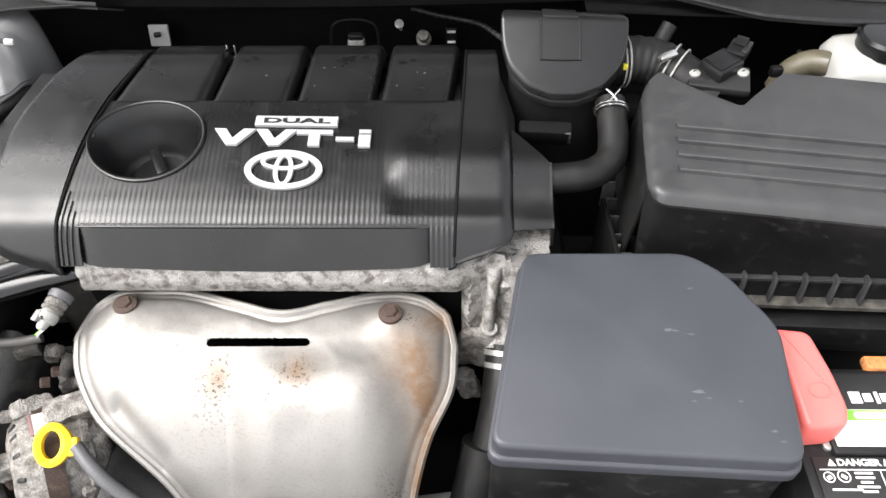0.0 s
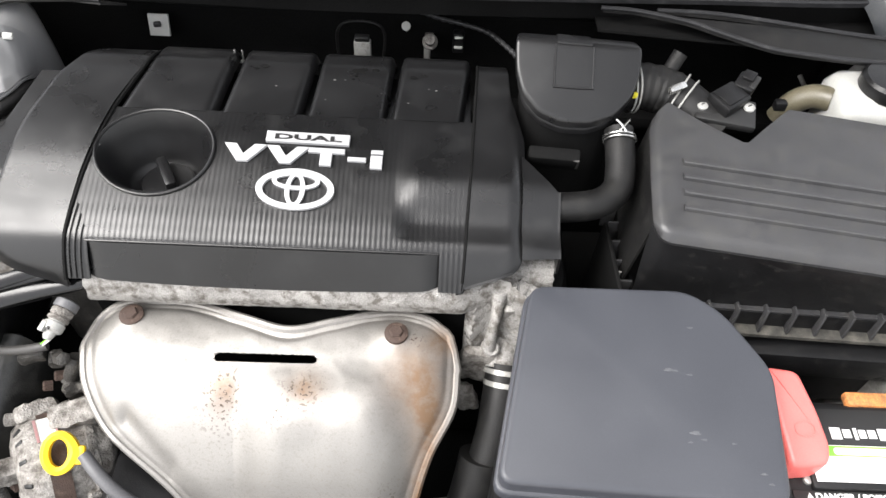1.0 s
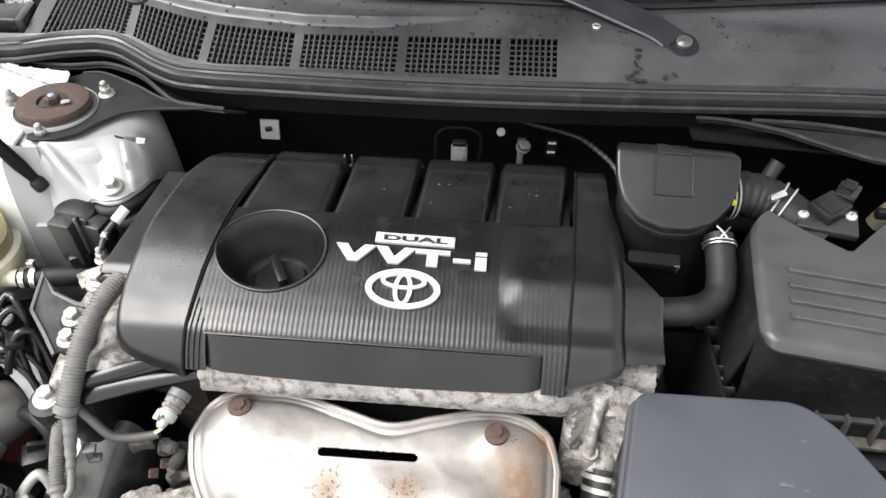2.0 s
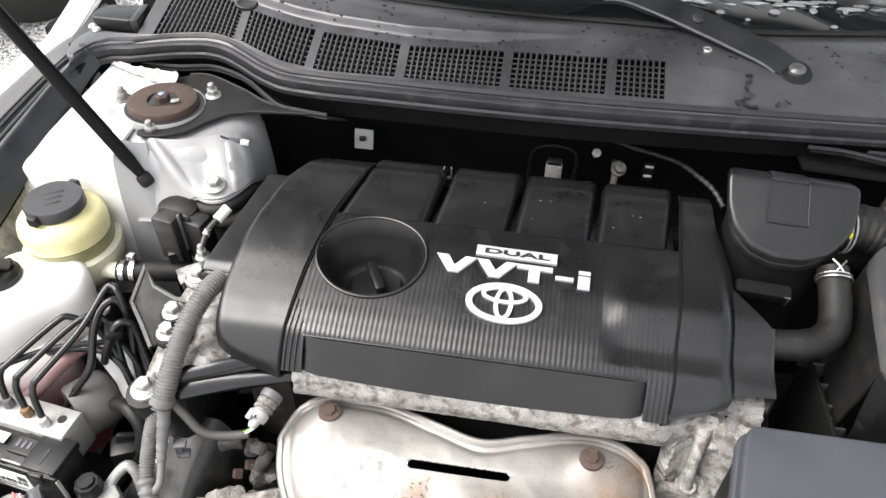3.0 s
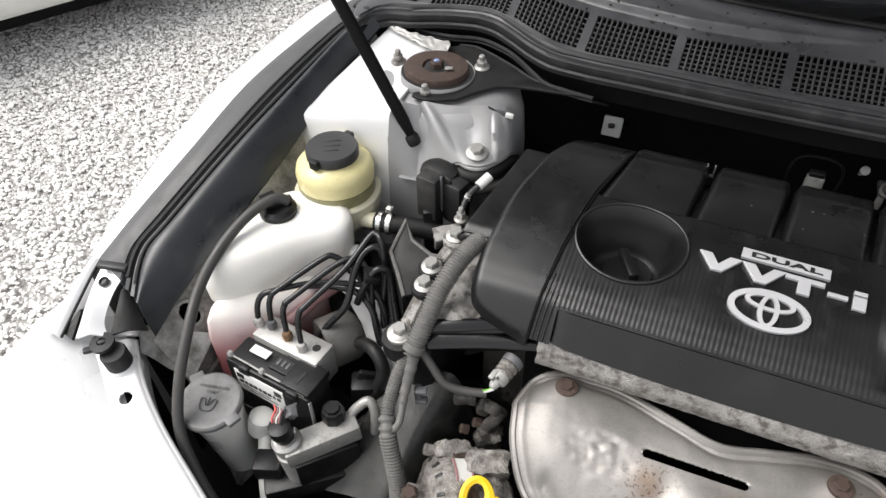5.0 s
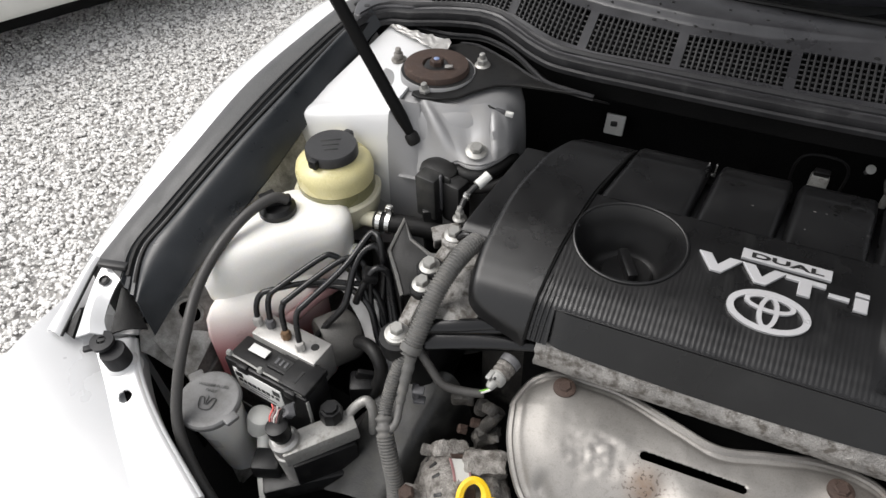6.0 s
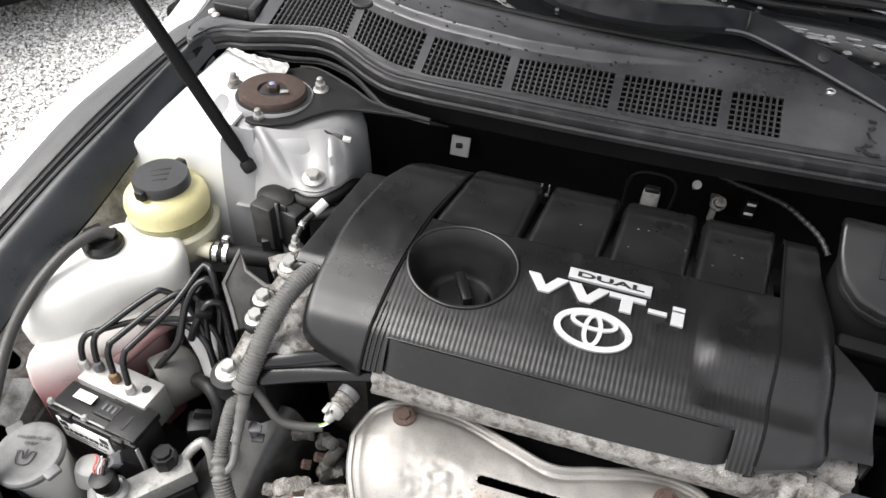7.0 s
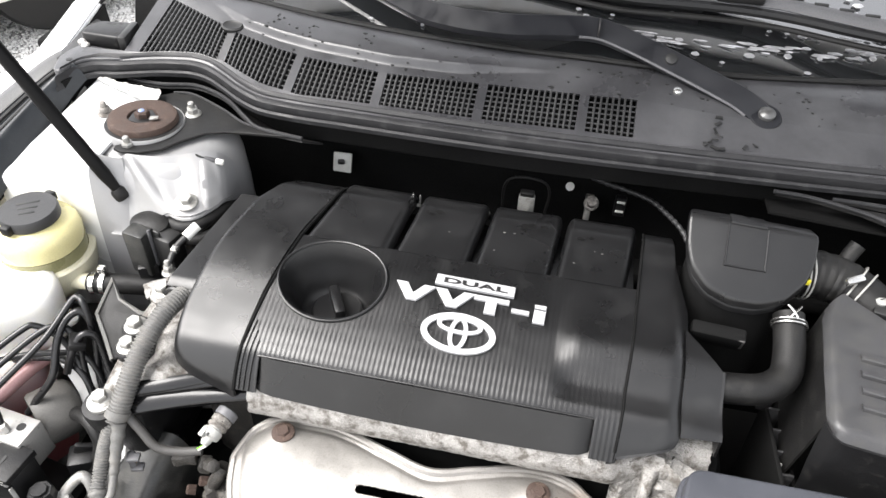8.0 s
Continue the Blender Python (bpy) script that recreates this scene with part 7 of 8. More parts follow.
# ---- line fitting with a black cap ----
fit_block = thing("line_fitting", (-0.69, 0.44, 0.55), "bare alloy air conditioning line fitting with a black cap", "fitting")
part("bar", box((-0.677, 0.424, 0.640), (0.105, 0.034, 0.030), 0.003, (0, -3, 47)), BARE, fit_block)
part("bar_web", box((-0.672, 0.420, 0.600), (0.090, 0.030, 0.05), 0.003, (0, 0, 47)), BLACK, fit_block)
part("black_cap", lathe([(0.0165, 0), (0.0165, 0.020), (0.0145, 0.024), (0.011, 0.024), (0.010, 0.028), (0.007, 0.028)], (-0.671, 0.452, 0.652), (0, 0, 1), 8), BLACK, fit_block, "black hexagonal cap", smooth=25)
part("line", tube([(-0.656, 0.462, 0.648), (-0.646, 0.474, 0.663), (-0.634, 0.484, 0.672), (-0.625, 0.483, 0.664), (-0.622, 0.479, 0.645), (-0.624, 0.474, 0.60)], 0.0070, 6, 12), BARE, fit_block)
part("pressure_switch", lathe([(0.016, 0), (0.016, 0.020), (0.013, 0.024), (0.013, 0.038), (0.0155, 0.040), (0.0155, 0.056), (0.010, 0.058)], (-0.712, 0.398, 0.632), (-0.1, -0.05, 1), 18), BLACK, fit_block)
part("switch_collar", lathe([(0.021, -0.055), (0.021, 0.004), (0.0185, 0.006), (0.0185, 0.016), (0.0205, 0.018), (0.0205, 0.029), (0.0165, 0.033)], (-0.710, 0.397, 0.628), (-0.1, -0.05, 1), 24), ALLOY, fit_block)
for k, mtl in enumerate((RED, PINK, WHITE, PINK, INK)):
    part("wire", tube([(-0.728 + 0.003 * k, 0.395, 0.684), (-0.730 + 0.0035 * k, 0.400 + 0.001 * (k % 2), 0.694), (-0.728 + 0.003 * k, 0.408, 0.703 - 0.002 * (k % 3)), (-0.732 + 0.0045 * k, 0.412, 0.706 - 0.003 * (k % 2))], 0.0012, 5, 6), mtl, fit_block)
part("loose_tape", rough_box((-0.712, 0.418, 0.693), (0.014, 0.016, 0.024), 0.004, (20, 15, 40), 0.004, 130), GREYPLASTIC, fit_block, "crumpled clear tape")
part("under_bracket", box((-0.70, 0.41, 0.56), (0.13, 0.06, 0.03), 0.004, (0, 0, 38)), BLACK, fit_block)
part("side_plug", box((-0.748, 0.385, 0.585), (0.04, 0.035, 0.03), 0.005, (0, 0, 20)), BLACK, fit_block)
part("pale_line", tube([(-0.775, 0.42, 0.60), (-0.765, 0.40, 0.585), (-0.75, 0.37, 0.56), (-0.74, 0.35, 0.52)], 0.010, 5, 12), WHITE, fit_block)
wp = thing("washer_pump_plug", (-0.79, 0.425, 0.56), "white connector with a black sleeve", "connector")
part("plug", lathe([(0.018, 0), (0.0195, 0.02), (0.018, 0.030), (0.012, 0.034)], (-0.784, 0.422, 0.600), (0.2, 0.2, 1), 18), WHITE, wp)
part("sleeve", tube([(-0.782, 0.43, 0.60), (-0.765, 0.425, 0.585), (-0.755, 0.41, 0.56)], 0.012, 5, 12), RUBBER, wp)

# ---- radiator support end and corner brackets ----
sup = thing("radiator_support", (-0.92, 0.33, 0.4), "silver painted radiator support with two holes", "radiator support", kind="structure")


SUP_L = spline([(-1.022, 0.392, 0.702), (-0.979, 0.352, 0.684), (-0.922, 0.308, 0.669), (-0.849, 0.253, 0.651), (-0.80, 0.215, 0.643)], 8)
SUP_R = spline([(-0.979, 0.429, 0.706), (-0.953, 0.402, 0.700), (-0.918, 0.372, 0.690), (-0.862, 0.336, 0.678), (-0.763, 0.284, 0.661)], 8)


def sup_at(u, v):
    k = min(int(v * 32), 31)
    a, b = (q[k].lerp(q[k + 1], v * 32 - k) for q in (SUP_L, SUP_R))
    return a.lerp(b, u) + Vector((0, 0, 0.004 * math.sin(math.pi * u) - 0.008 * max(0, (u - 0.88) / 0.12) ** 2))


HOLES = ((Vector((-0.959, 0.378, 0.696)), 0.0048), (Vector((-0.934, 0.353, 0.688)), 0.0095))


def holes(p):
    return min(math.hypot(p[0] - c.x, p[1] - c.y) / r for c, r in HOLES)


def holes_snap(p):
    for c, r in HOLES:
        d = Vector((p[0] - c.x, p[1] - c.y, 0))
        if 0.15 * r < d.length < r:
            return Vector((c.x + d.x * r / d.length, c.y + d.y * r / d.length, p[2]))
    return p


part("panel", sheet(sup_at, 60, 150, 0.003, keep=lambda p: holes(p) > 1, snap=holes_snap), SILVER, sup)
# near-black sheet added so that the two holes look shaded
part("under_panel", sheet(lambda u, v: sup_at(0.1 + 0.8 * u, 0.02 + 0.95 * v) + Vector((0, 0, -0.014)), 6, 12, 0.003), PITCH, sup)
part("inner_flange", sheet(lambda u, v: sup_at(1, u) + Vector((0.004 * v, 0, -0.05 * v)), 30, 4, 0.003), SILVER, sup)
# near-black wall added for the dark gap beside the support
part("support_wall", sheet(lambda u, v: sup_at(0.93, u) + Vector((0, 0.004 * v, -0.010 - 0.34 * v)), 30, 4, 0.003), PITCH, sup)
part("corner_panel", sheet(lambda u, v: Vector((-0.990, 0.452, 0.706)).lerp(Vector((-0.900, 0.500, 0.672)), u).lerp(Vector((-0.972, 0.424, 0.682)).lerp(Vector((-0.908, 0.440, 0.630)), u), v) + Vector((0, 0, 0.003 * math.sin(9 * u))), 12, 8, 0.003), DIRTY_BAY, sup)
part("lip", tube([sup_at(0.97, v) + Vector((0, 0, -0.001)) for v in np.linspace(0, 1, 14)], 0.0055, 2, 10), SILVER, sup)
br = thing("fender_bracket", (-1.0, 0.43, 0.70), "silver fender bracket with a black clip", "bracket")
SL = [(-1.057, 0.487, 0.772), (-1.054, 0.462, 0.762), (-1.047, 0.430, 0.748), (-1.036, 0.403, 0.740), (-1.027, 0.382, 0.736)]
SR = [(-1.013, 0.484, 0.771), (-1.017, 0.464, 0.763), (-1.014, 0.437, 0.751), (-1.005, 0.414, 0.742), (-0.985, 0.399, 0.738)]
sl, sr = spline(SL, 6), spline(SR, 6)
part("strap", sheet(lambda u, v: sl[round(v * (len(sl) - 1))].lerp(sr[round(v * (len(sl) - 1))], u) + Vector((0, 0, 0.009 * (1 - abs(2 * u - 1)) * min(1.0, max(0.0, (v - 0.2) / 0.3)))), 10, len(sl) - 1, 0.003), SILVER, br)
part("clip", lathe([(0.0078, 0), (0.0078, 0.003), (0.005, 0.0045), (0.0045, 0.002)], (-1.036, 0.462, 0.769), (0, -0.3, 1), 18), INK, br, "black push clip")
# dark triangle that stands in for the shade of the open gap
part("gap_shade", sheet(lambda u, v: Vector((-1.052, 0.432, 0.746)).lerp(Vector((-1.053, 0.385, 0.731)).lerp(Vector((-1.034, 0.381, 0.730)), u), v), 4, 4, 0.006), RUBBER, br, "dark sheet that puts shade in the gap beside the strap")
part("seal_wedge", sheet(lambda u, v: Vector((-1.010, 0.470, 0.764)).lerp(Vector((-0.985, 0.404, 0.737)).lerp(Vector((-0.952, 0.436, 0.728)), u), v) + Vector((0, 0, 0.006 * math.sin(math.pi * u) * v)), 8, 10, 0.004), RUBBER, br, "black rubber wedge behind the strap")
part("flange", box((-0.988, 0.430, 0.716), (0.042, 0.016, 0.004), 0.0015, (0, -8, 18)), SILVER_SHADED, br)
post = thing("hood_bumper", (-0.975, 0.385, 0.70), "black rubber hood bumper on a pad", "bumper stop")
part("stop", lathe([(0.0185, -0.030), (0.0185, 0.000), (0.017, 0.003), (0.006, 0.0035)], (-0.972, 0.387, 0.727), (0, -0.1, 1), 28), SEALG, post, "dark rubber stop")
part("flag", lathe([(0.0165, -0.002), (0.0165, 0.004), (0.0065, 0.005), (0.006, 0.001)], (-0.987, 0.389, 0.738), (0, -0.1, 1), 24), SEALG, post)
part("socket", box((-0.987, 0.389, 0.7432), (0.010, 0.006, 0.001), 0.0003, (0, 0, 40)), INK, post)
part("hook", box((-1.000, 0.374, 0.735), (0.014, 0.010, 0.006), 0.002, (0, 0, 40)), SEALG, post)
part("pad", lathe([(0.026, -0.045), (0.0235, -0.028), (0.0195, -0.024), (0.0185, -0.024)], (-0.972, 0.387, 0.727), (0, -0.1, 1), 28), SILVER, post)
bump = thing("bumper_corner", (-1.05, 0.30, 0.3), "silver painted bumper and headlamp corner of the car", "bumper")


def bump_at(u, v):
    a = Vector((-1.090, 0.480, 0.735)).lerp(Vector((-1.010, 0.440, 0.690)), u)
    b = Vector((-1.05, 0.03, 0.62)).lerp(Vector((-0.70, 0.08, 0.615)), u)
    p = a.lerp(b, v)
    return p + Vector((-0.03 * math.sin(math.pi * v) * (1 - u), 0.0, 0.035 * (1 - u) * math.sin(math.pi * min(1, v * 1.1))))


tip_in = spline([(-1.066, 0.510, 0.783), (-1.069, 0.475, 0.768), (-1.064, 0.425, 0.748), (-1.051, 0.375, 0.737)], 5)
tip_out = spline([(-1.082, 0.510, 0.780), (-1.087, 0.475, 0.766), (-1.085, 0.425, 0.748), (-1.078, 0.375, 0.735)], 5)
part("wing_tip", sheet(lambda u, v: tip_in[round(v * 15)].lerp(tip_out[round(v * 15)], u) + Vector((0, 0, 0.006 * math.sin(math.pi * u))), 6, 15, 0.003), SILVER, bump)
part("tip_seam", tube([p + Vector((0.003, 0, 0.001)) for p in tip_in], 0.0022, 1, 6), RUBBER, bump)
part("skin", sheet(bump_at, 24, 30, 0.003), SILVER, bump)
part("outer_skin", sheet(lambda u, v: bump_at(0, u) + Vector((-0.05 * v, 0.02 * v, -0.35 * v * (0.4 + 0.6 * v))), 24, 10, 0.003), SILVER, bump)
part("gap", tube([bump_at(0.93, v) + Vector((0, 0, 0.001)) for v in np.linspace(0, 0.95, 10)], 0.0016, 3, 8), GREYPLASTIC, bump)

# ---- engine mount ----
em2 = thing("engine_mount", (-0.6, 0.6, 0.5), "alloy engine mount arm with a dark splash plate", "engine mount")
arm_pts = spline([(-0.579, 0.700, 0.826), (-0.588, 0.655, 0.822), (-0.594, 0.612, 0.806), (-0.599, 0.572, 0.790), (-0.601, 0.538, 0.776)], 6)
part("arm", loft([[q + Vector((-0.0085, 0, -0.012)), q + Vector((-0.0085, 0, -0.002)), q + Vector((-0.0065, 0, 0)), q + Vector((0.0065, 0, 0)), q + Vector((0.0085, 0, -0.002)), q + Vector((0.0085, 0, -0.012))] for q in arm_pts]), CAST, em2)
part("bolt_pad", lathe([(0.019, -0.03), (0.0185, -0.004), (0.016, -0.001), (0.008, 0)], (-0.582, 0.678, 0.834), (0, -0.1, 1), 24), CAST, em2)
for q in ((-0.595, 0.624, 0.820), (-0.595, 0.600, 0.808)):
    part("bolt_seat", lathe([(0.0185, -0.02), (0.0185, -0.003), (0.0165, -0.0005), (0.008, 0)], q, (0, -0.1, 1), 24), BLACK, em2)
part("foot_disc", lathe([(0.024, -0.03), (0.025, -0.010), (0.0235, -0.002), (0.012, -0.001)], (-0.601, 0.531, 0.778), (0, -0.1, 1), 32), BLACK, em2)
part("washer", lathe([(0.0165, -0.002), (0.0165, 0.004), (0.012, 0.005)], (-0.601, 0.532, 0.778), (0, -0.1, 1), 28), ZINC, em2)
SPL = [(-0.664, 0.690), (-0.645, 0.668), (-0.612, 0.658), (-0.590, 0.662), (-0.598, 0.615), (-0.627, 0.598), (-0.645, 0.62), (-0.668, 0.645)]


def spl_z(x, y):
    return 0.772 + 0.52 * (y - 0.600) - 0.10 * (x + 0.63)


t = slab(SPL, 0.0, 0.003, 0.001, 1)
for v in t.verts:
    v.co.z += spl_z(v.co.x, v.co.y)
part("splash_plate", t, RUBBER, em2, "dark grey sheet splash plate")
rimpts = [SPL[i] for i in (5, 6, 7, 0, 1, 2, 3)]
part("plate_rim", tube([(x, y, spl_z(x, y) + 0.003) for x, y in rimpts], 0.0030, 1, 6), WRAP, em2)
part("plate_wall", sheet(lambda u, v: Vector((-0.668 + 0.041 * u, 0.645 - 0.047 * u, spl_z(-0.668 + 0.041 * u, 0.645 - 0.047 * u) - 0.07 * v)), 8, 4, 0.003), RUBBER, em2)
part("body", box((-0.585, 0.61, 0.68), (0.06, 0.15, 0.15), 0.02), BLACK, em2)
RAIL_N = [(-0.755, 0.655, 0.712), (-0.725, 0.645, 0.712), (-0.686, 0.627, 0.702), (-0.642, 0.582, 0.680), (-0.600, 0.540, 0.655)]
RAIL_F = [(-0.770, 0.632, 0.702), (-0.740, 0.625, 0.700), (-0.698, 0.596, 0.682), (-0.653, 0.553, 0.660), (-0.612, 0.512, 0.636)]
part("frame_rail", sheet(lambda u, v: Vector([lerp_at([0, 0.25, 0.5, 0.75, 1], [p[k] for p in RAIL_N], u) * (1 - v) + lerp_at([0, 0.25, 0.5, 0.75, 1], [p[k] for p in RAIL_F], u) * v for k in range(3)]), 24, 6, 0.01), SILVER_SHADED, em2, "silver painted rail below the mount")
for p in ((-0.582, 0.678, 0.834), (-0.595, 0.624, 0.820), (-0.595, 0.600, 0.808), (-0.601, 0.533, 0.782)):
    bolt("mount_bolt", p, (0, -0.1, 1), 0.0096, "zinc plated flanged bolt on the engine mount", group="mount bolts", flange=1.5)
bolt("mount_stud", (-0.587, 0.708, 0.838), (0, 0, 1), 0.007, "small zinc bolt beside the mount", group="mount bolts", stud=True)
grd = thing("ground_lead", (-0.58, 0.735, 0.83), "short ground lead with a white sleeve", "lead")
part("sleeve", tube([(-0.578, 0.750, 0.868), (-0.568, 0.768, 0.876)], 0.0072, 2, 12), WHITE, grd)
part("lead", tube([(-0.578, 0.750, 0.868), (-0.585, 0.738, 0.862), (-0.588, 0.725, 0.855), (-0.588, 0.712, 0.848)], 0.0045, 5, 10), INK, grd)
part("lug", box((-0.586, 0.732, 0.860), (0.010, 0.012, 0.008), 0.002), STEEL, grd)
brk = thing("mount_bracket", (-0.61, 0.70, 0.79), "worn bright metal bracket beside the mount", "bracket")
part("plate", rough_box((-0.606, 0.704, 0.808), (0.042, 0.024, 0.008), 0.002, (14, 0, 40), 0.0015, 90), CAST, brk)
part("web", box((-0.612, 0.706, 0.79), (0.03, 0.008, 0.03), 0.002, (10, 0, 40)), CAST, brk)

# ---- wiring loom ----
lm = thing("wiring_loom", (-0.57, 0.52, 0.5), "grey corrugated wiring loom over the mount", "wiring loom")
part("loom_tube", loom([(-0.543, 0.690, 0.836), (-0.546, 0.668, 0.844), (-0.554, 0.636, 0.845), (-0.566, 0.588, 0.825), (-0.574, 0.541, 0.787), (-0.581, 0.520, 0.762)], 0.0125, 0.0042, 0.0010), WRAP, lm)
part("left_strand", loom([(-0.584, 0.526, 0.764), (-0.592, 0.505, 0.735), (-0.595, 0.482, 0.705), (-0.592, 0.463, 0.690), (-0.586, 0.452, 0.682)], 0.0088, 0.0042, 0.0009), WRAP, lm)
part("taped_strand", tube([(-0.579, 0.530, 0.770), (-0.578, 0.513, 0.745), (-0.578, 0.491, 0.715), (-0.577, 0.479, 0.700)], lambda u, s: 0.0088 - 0.003 * max(0.0, s - 0.03) / 0.05 + 0.0006 * math.sin(s * 420), 10, 12), WRAP, lm)
part("strand_tail", tube([(-0.577, 0.480, 0.702), (-0.574, 0.463, 0.690), (-0.576, 0.453, 0.686), (-0.583, 0.449, 0.682)], 0.0052, 6, 10), WRAP, lm)
part("tape_knot", tube([(-0.592, 0.462, 0.690), (-0.587, 0.452, 0.683), (-0.583, 0.443, 0.676)], lambda u, s: 0.0105 + 0.0016 * math.sin(s * 520), 8, 14), WRAP, lm)
part("lower_loom", loom([(-0.584, 0.446, 0.678), (-0.578, 0.438, 0.667), (-0.567, 0.425, 0.645), (-0.557, 0.412, 0.615), (-0.548, 0.39, 0.57), (-0.54, 0.36, 0.51)], 0.0112, 0.0042, 0.0010), WRAP, lm)
part("branch", tube([(-0.577, 0.533, 0.768), (-0.553, 0.523, 0.748), (-0.530, 0.514, 0.730), (-0.502, 0.518, 0.724), (-0.476, 0.525, 0.724)], 0.0060, 6, 10), HOSE, lm)
part("clip", box((-0.566, 0.506, 0.702), (0.010, 0.012, 0.026), 0.003, (0, 0, 15)), GREYPLASTIC, lm)
for dz in (-0.011, 0.011):
    part("clip_jaw", box((-0.560, 0.503, 0.702 + dz), (0.016, 0.012, 0.006), 0.002, (0, 0, 15)), GREYPLASTIC, lm)
part("wrap_band", lathe([(0.0138, -0.006), (0.0152, -0.005), (0.0152, 0.005), (0.0138, 0.006)], (-0.579, 0.526, 0.769), (-0.2, -0.65, -0.72), 18), WRAP, lm)

# ---- black pipe bundle across the front of the head ----
pb = thing("pipe_bracket", (-0.48, 0.57, 0.70), "glossy black pipe bracket in front of the cover", "bracket")


def ribbon(pts, widths, thick=0.006, face=(0, -0.6, 0.8)):
    """A flat bar with rounded edges along a curve, its broad side turned to a direction."""
    P = spline(pts, 8)
    loops = []
    for i, p in enumerate(P):
        d = (P[min(i + 1, len(P) - 1)] - P[max(i - 1, 0)]).normalized()
        side = d.cross(Vector(face)).normalized()
        up = side.cross(d)
        w = lerp_at([k / (len(widths) - 1) for k in range(len(widths))], widths, i / (len(P) - 1))
        loops.append([p + side * w * math.cos(a) + up * thick * math.copysign(abs(math.sin(a)) ** 0.7, math.sin(a)) for a in (2 * math.pi * k / 14 for k in range(14))])
    return loft(loops)


part("main_bar", ribbon([(-0.575, 0.545, 0.764), (-0.529, 0.560, 0.769), (-0.481, 0.573, 0.772), (-0.427, 0.587, 0.775), (-0.396, 0.597, 0.777)], [0.014, 0.0125, 0.0095, 0.0085, 0.0080]), GLOSSPIPE, pb)
part("upper_bar", ribbon([(-0.575, 0.554, 0.783), (-0.53, 0.569, 0.788), (-0.488, 0.587, 0.790), (-0.445, 0.602, 0.790)], [0.009, 0.009, 0.008, 0.006], 0.005), GLOSSPIPE, pb)
part("mid_bar", tube([(-0.575, 0.552, 0.774), (-0.53, 0.566, 0.780), (-0.488, 0.582, 0.782), (-0.45, 0.597, 0.783)], 0.0055, 6, 10), GLOSSPIPE, pb)
# near-black sheet that puts shade behind and between the bars
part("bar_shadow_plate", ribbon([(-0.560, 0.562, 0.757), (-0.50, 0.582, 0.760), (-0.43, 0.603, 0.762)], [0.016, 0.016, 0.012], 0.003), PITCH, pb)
part("pale_clip", box((-0.395, 0.592, 0.764), (0.03, 0.012, 0.018), 0.003, (0, 0, -35)), CAST, pb)

# ---- oxygen sensor plug ----
ox = thing("sensor_plug", (-0.455, 0.545, 0.70), "pale grey sensor plug with a ribbed collar", "sensor")
OA, OD = Vector((-0.467, 0.527, 0.746)), Vector((0.26, 0.86, 0.16))
part("plug", lathe([(0.0038, -0.0057), (0.0061, -0.0019), (0.0071, 0.0038), (0.0112, 0.0057), (0.0122, 0.0085), (0.0122, 0.0152), (0.0100, 0.0166), (0.0100, 0.0190)], OA, OD, 24), PLUGW, ox)
part("latch", box(OA + Vector((-0.004, 0.006, 0.0115)), (0.007, 0.014, 0.005), 0.0015, (10, 0, -17)), PLUGW, ox)
part("pin_slot", box(OA + Vector((0.003, 0.003, 0.0118)), (0.003, 0.004, 0.003), 0.0006, (10, 0, -17)), INK, ox)
part("collar", lathe([(0.0104, 0.0180), (0.0129, 0.0200), (0.0129, 0.0228), (0.0116, 0.0238), (0.0116, 0.0257), (0.0131, 0.0266), (0.0131, 0.0323), (0.0114, 0.0342)], OA, OD, 24), GRIMY, ox)
part("ring", lathe([(0.0133, 0.0342), (0.0142, 0.0361), (0.0142, 0.0437), (0.0114, 0.0456)], OA, OD, 20), GREYPLASTIC, ox)
part("wire", tube([OA + Vector((0.002, -0.004, -0.003)), OA + Vector((-0.005, -0.007, -0.008)), OA + Vector((-0.012, -0.004, -0.018))], 0.0016, 5, 6), WHITE, ox)
part("wire", tube([OA + Vector((-0.001, -0.004, -0.003)), OA + Vector((-0.009, -0.006, -0.009)), OA + Vector((-0.016, -0.002, -0.019))], 0.0009, 5, 6), GREEN, ox)
part("clip", rough_box((-0.506, 0.526, 0.694), (0.030, 0.014, 0.018), 0.004, (0, 0, 15), 0.002), DARKCAST, ox)
part("clip_tab", rough_box((-0.480, 0.528, 0.686), (0.018, 0.018, 0.022), 0.005, (0, 20, 25), 0.003), DARKCAST, ox)
part("pipe_nut", lathe([(0.009, 0), (0.009, 0.016), (0.006, 0.018)], (-0.470, 0.522, 0.700), (0.5, -0.3, 0.4), 6), DARKCAST, ox)
part("lower_pipe", tube([(-0.455, 0.53, 0.69), (-0.462, 0.522, 0.675), (-0.472, 0.52, 0.65), (-0.468, 0.505, 0.61)], 0.009, 5, 12), DARKCAST, ox)
part("lump", rough_box((-0.468, 0.518, 0.634), (0.034, 0.030, 0.036), 0.008, (10, 15, 30), 0.005, 70), DARKCAST, ox)
for q in ((-0.497, 0.514, 0.640), (-0.482, 0.524, 0.650)):
    part("rusty_bolt", lathe([(0.0075, 0), (0.0075, 0.010), (0.0055, 0.012)], q, (-0.85, -0.3, 0.3), 6), RUST, ox, smooth=20)

# ---- alternator and dipstick ----
alt = thing("alternator", (-0.49, 0.44, 0.5), "corroded cast alloy alternator with a rusty bolt", "alternator")
AC, AD = Vector((-0.475, 0.435, 0.585)), Vector((-0.75, -0.45, 0.25)).normalized()
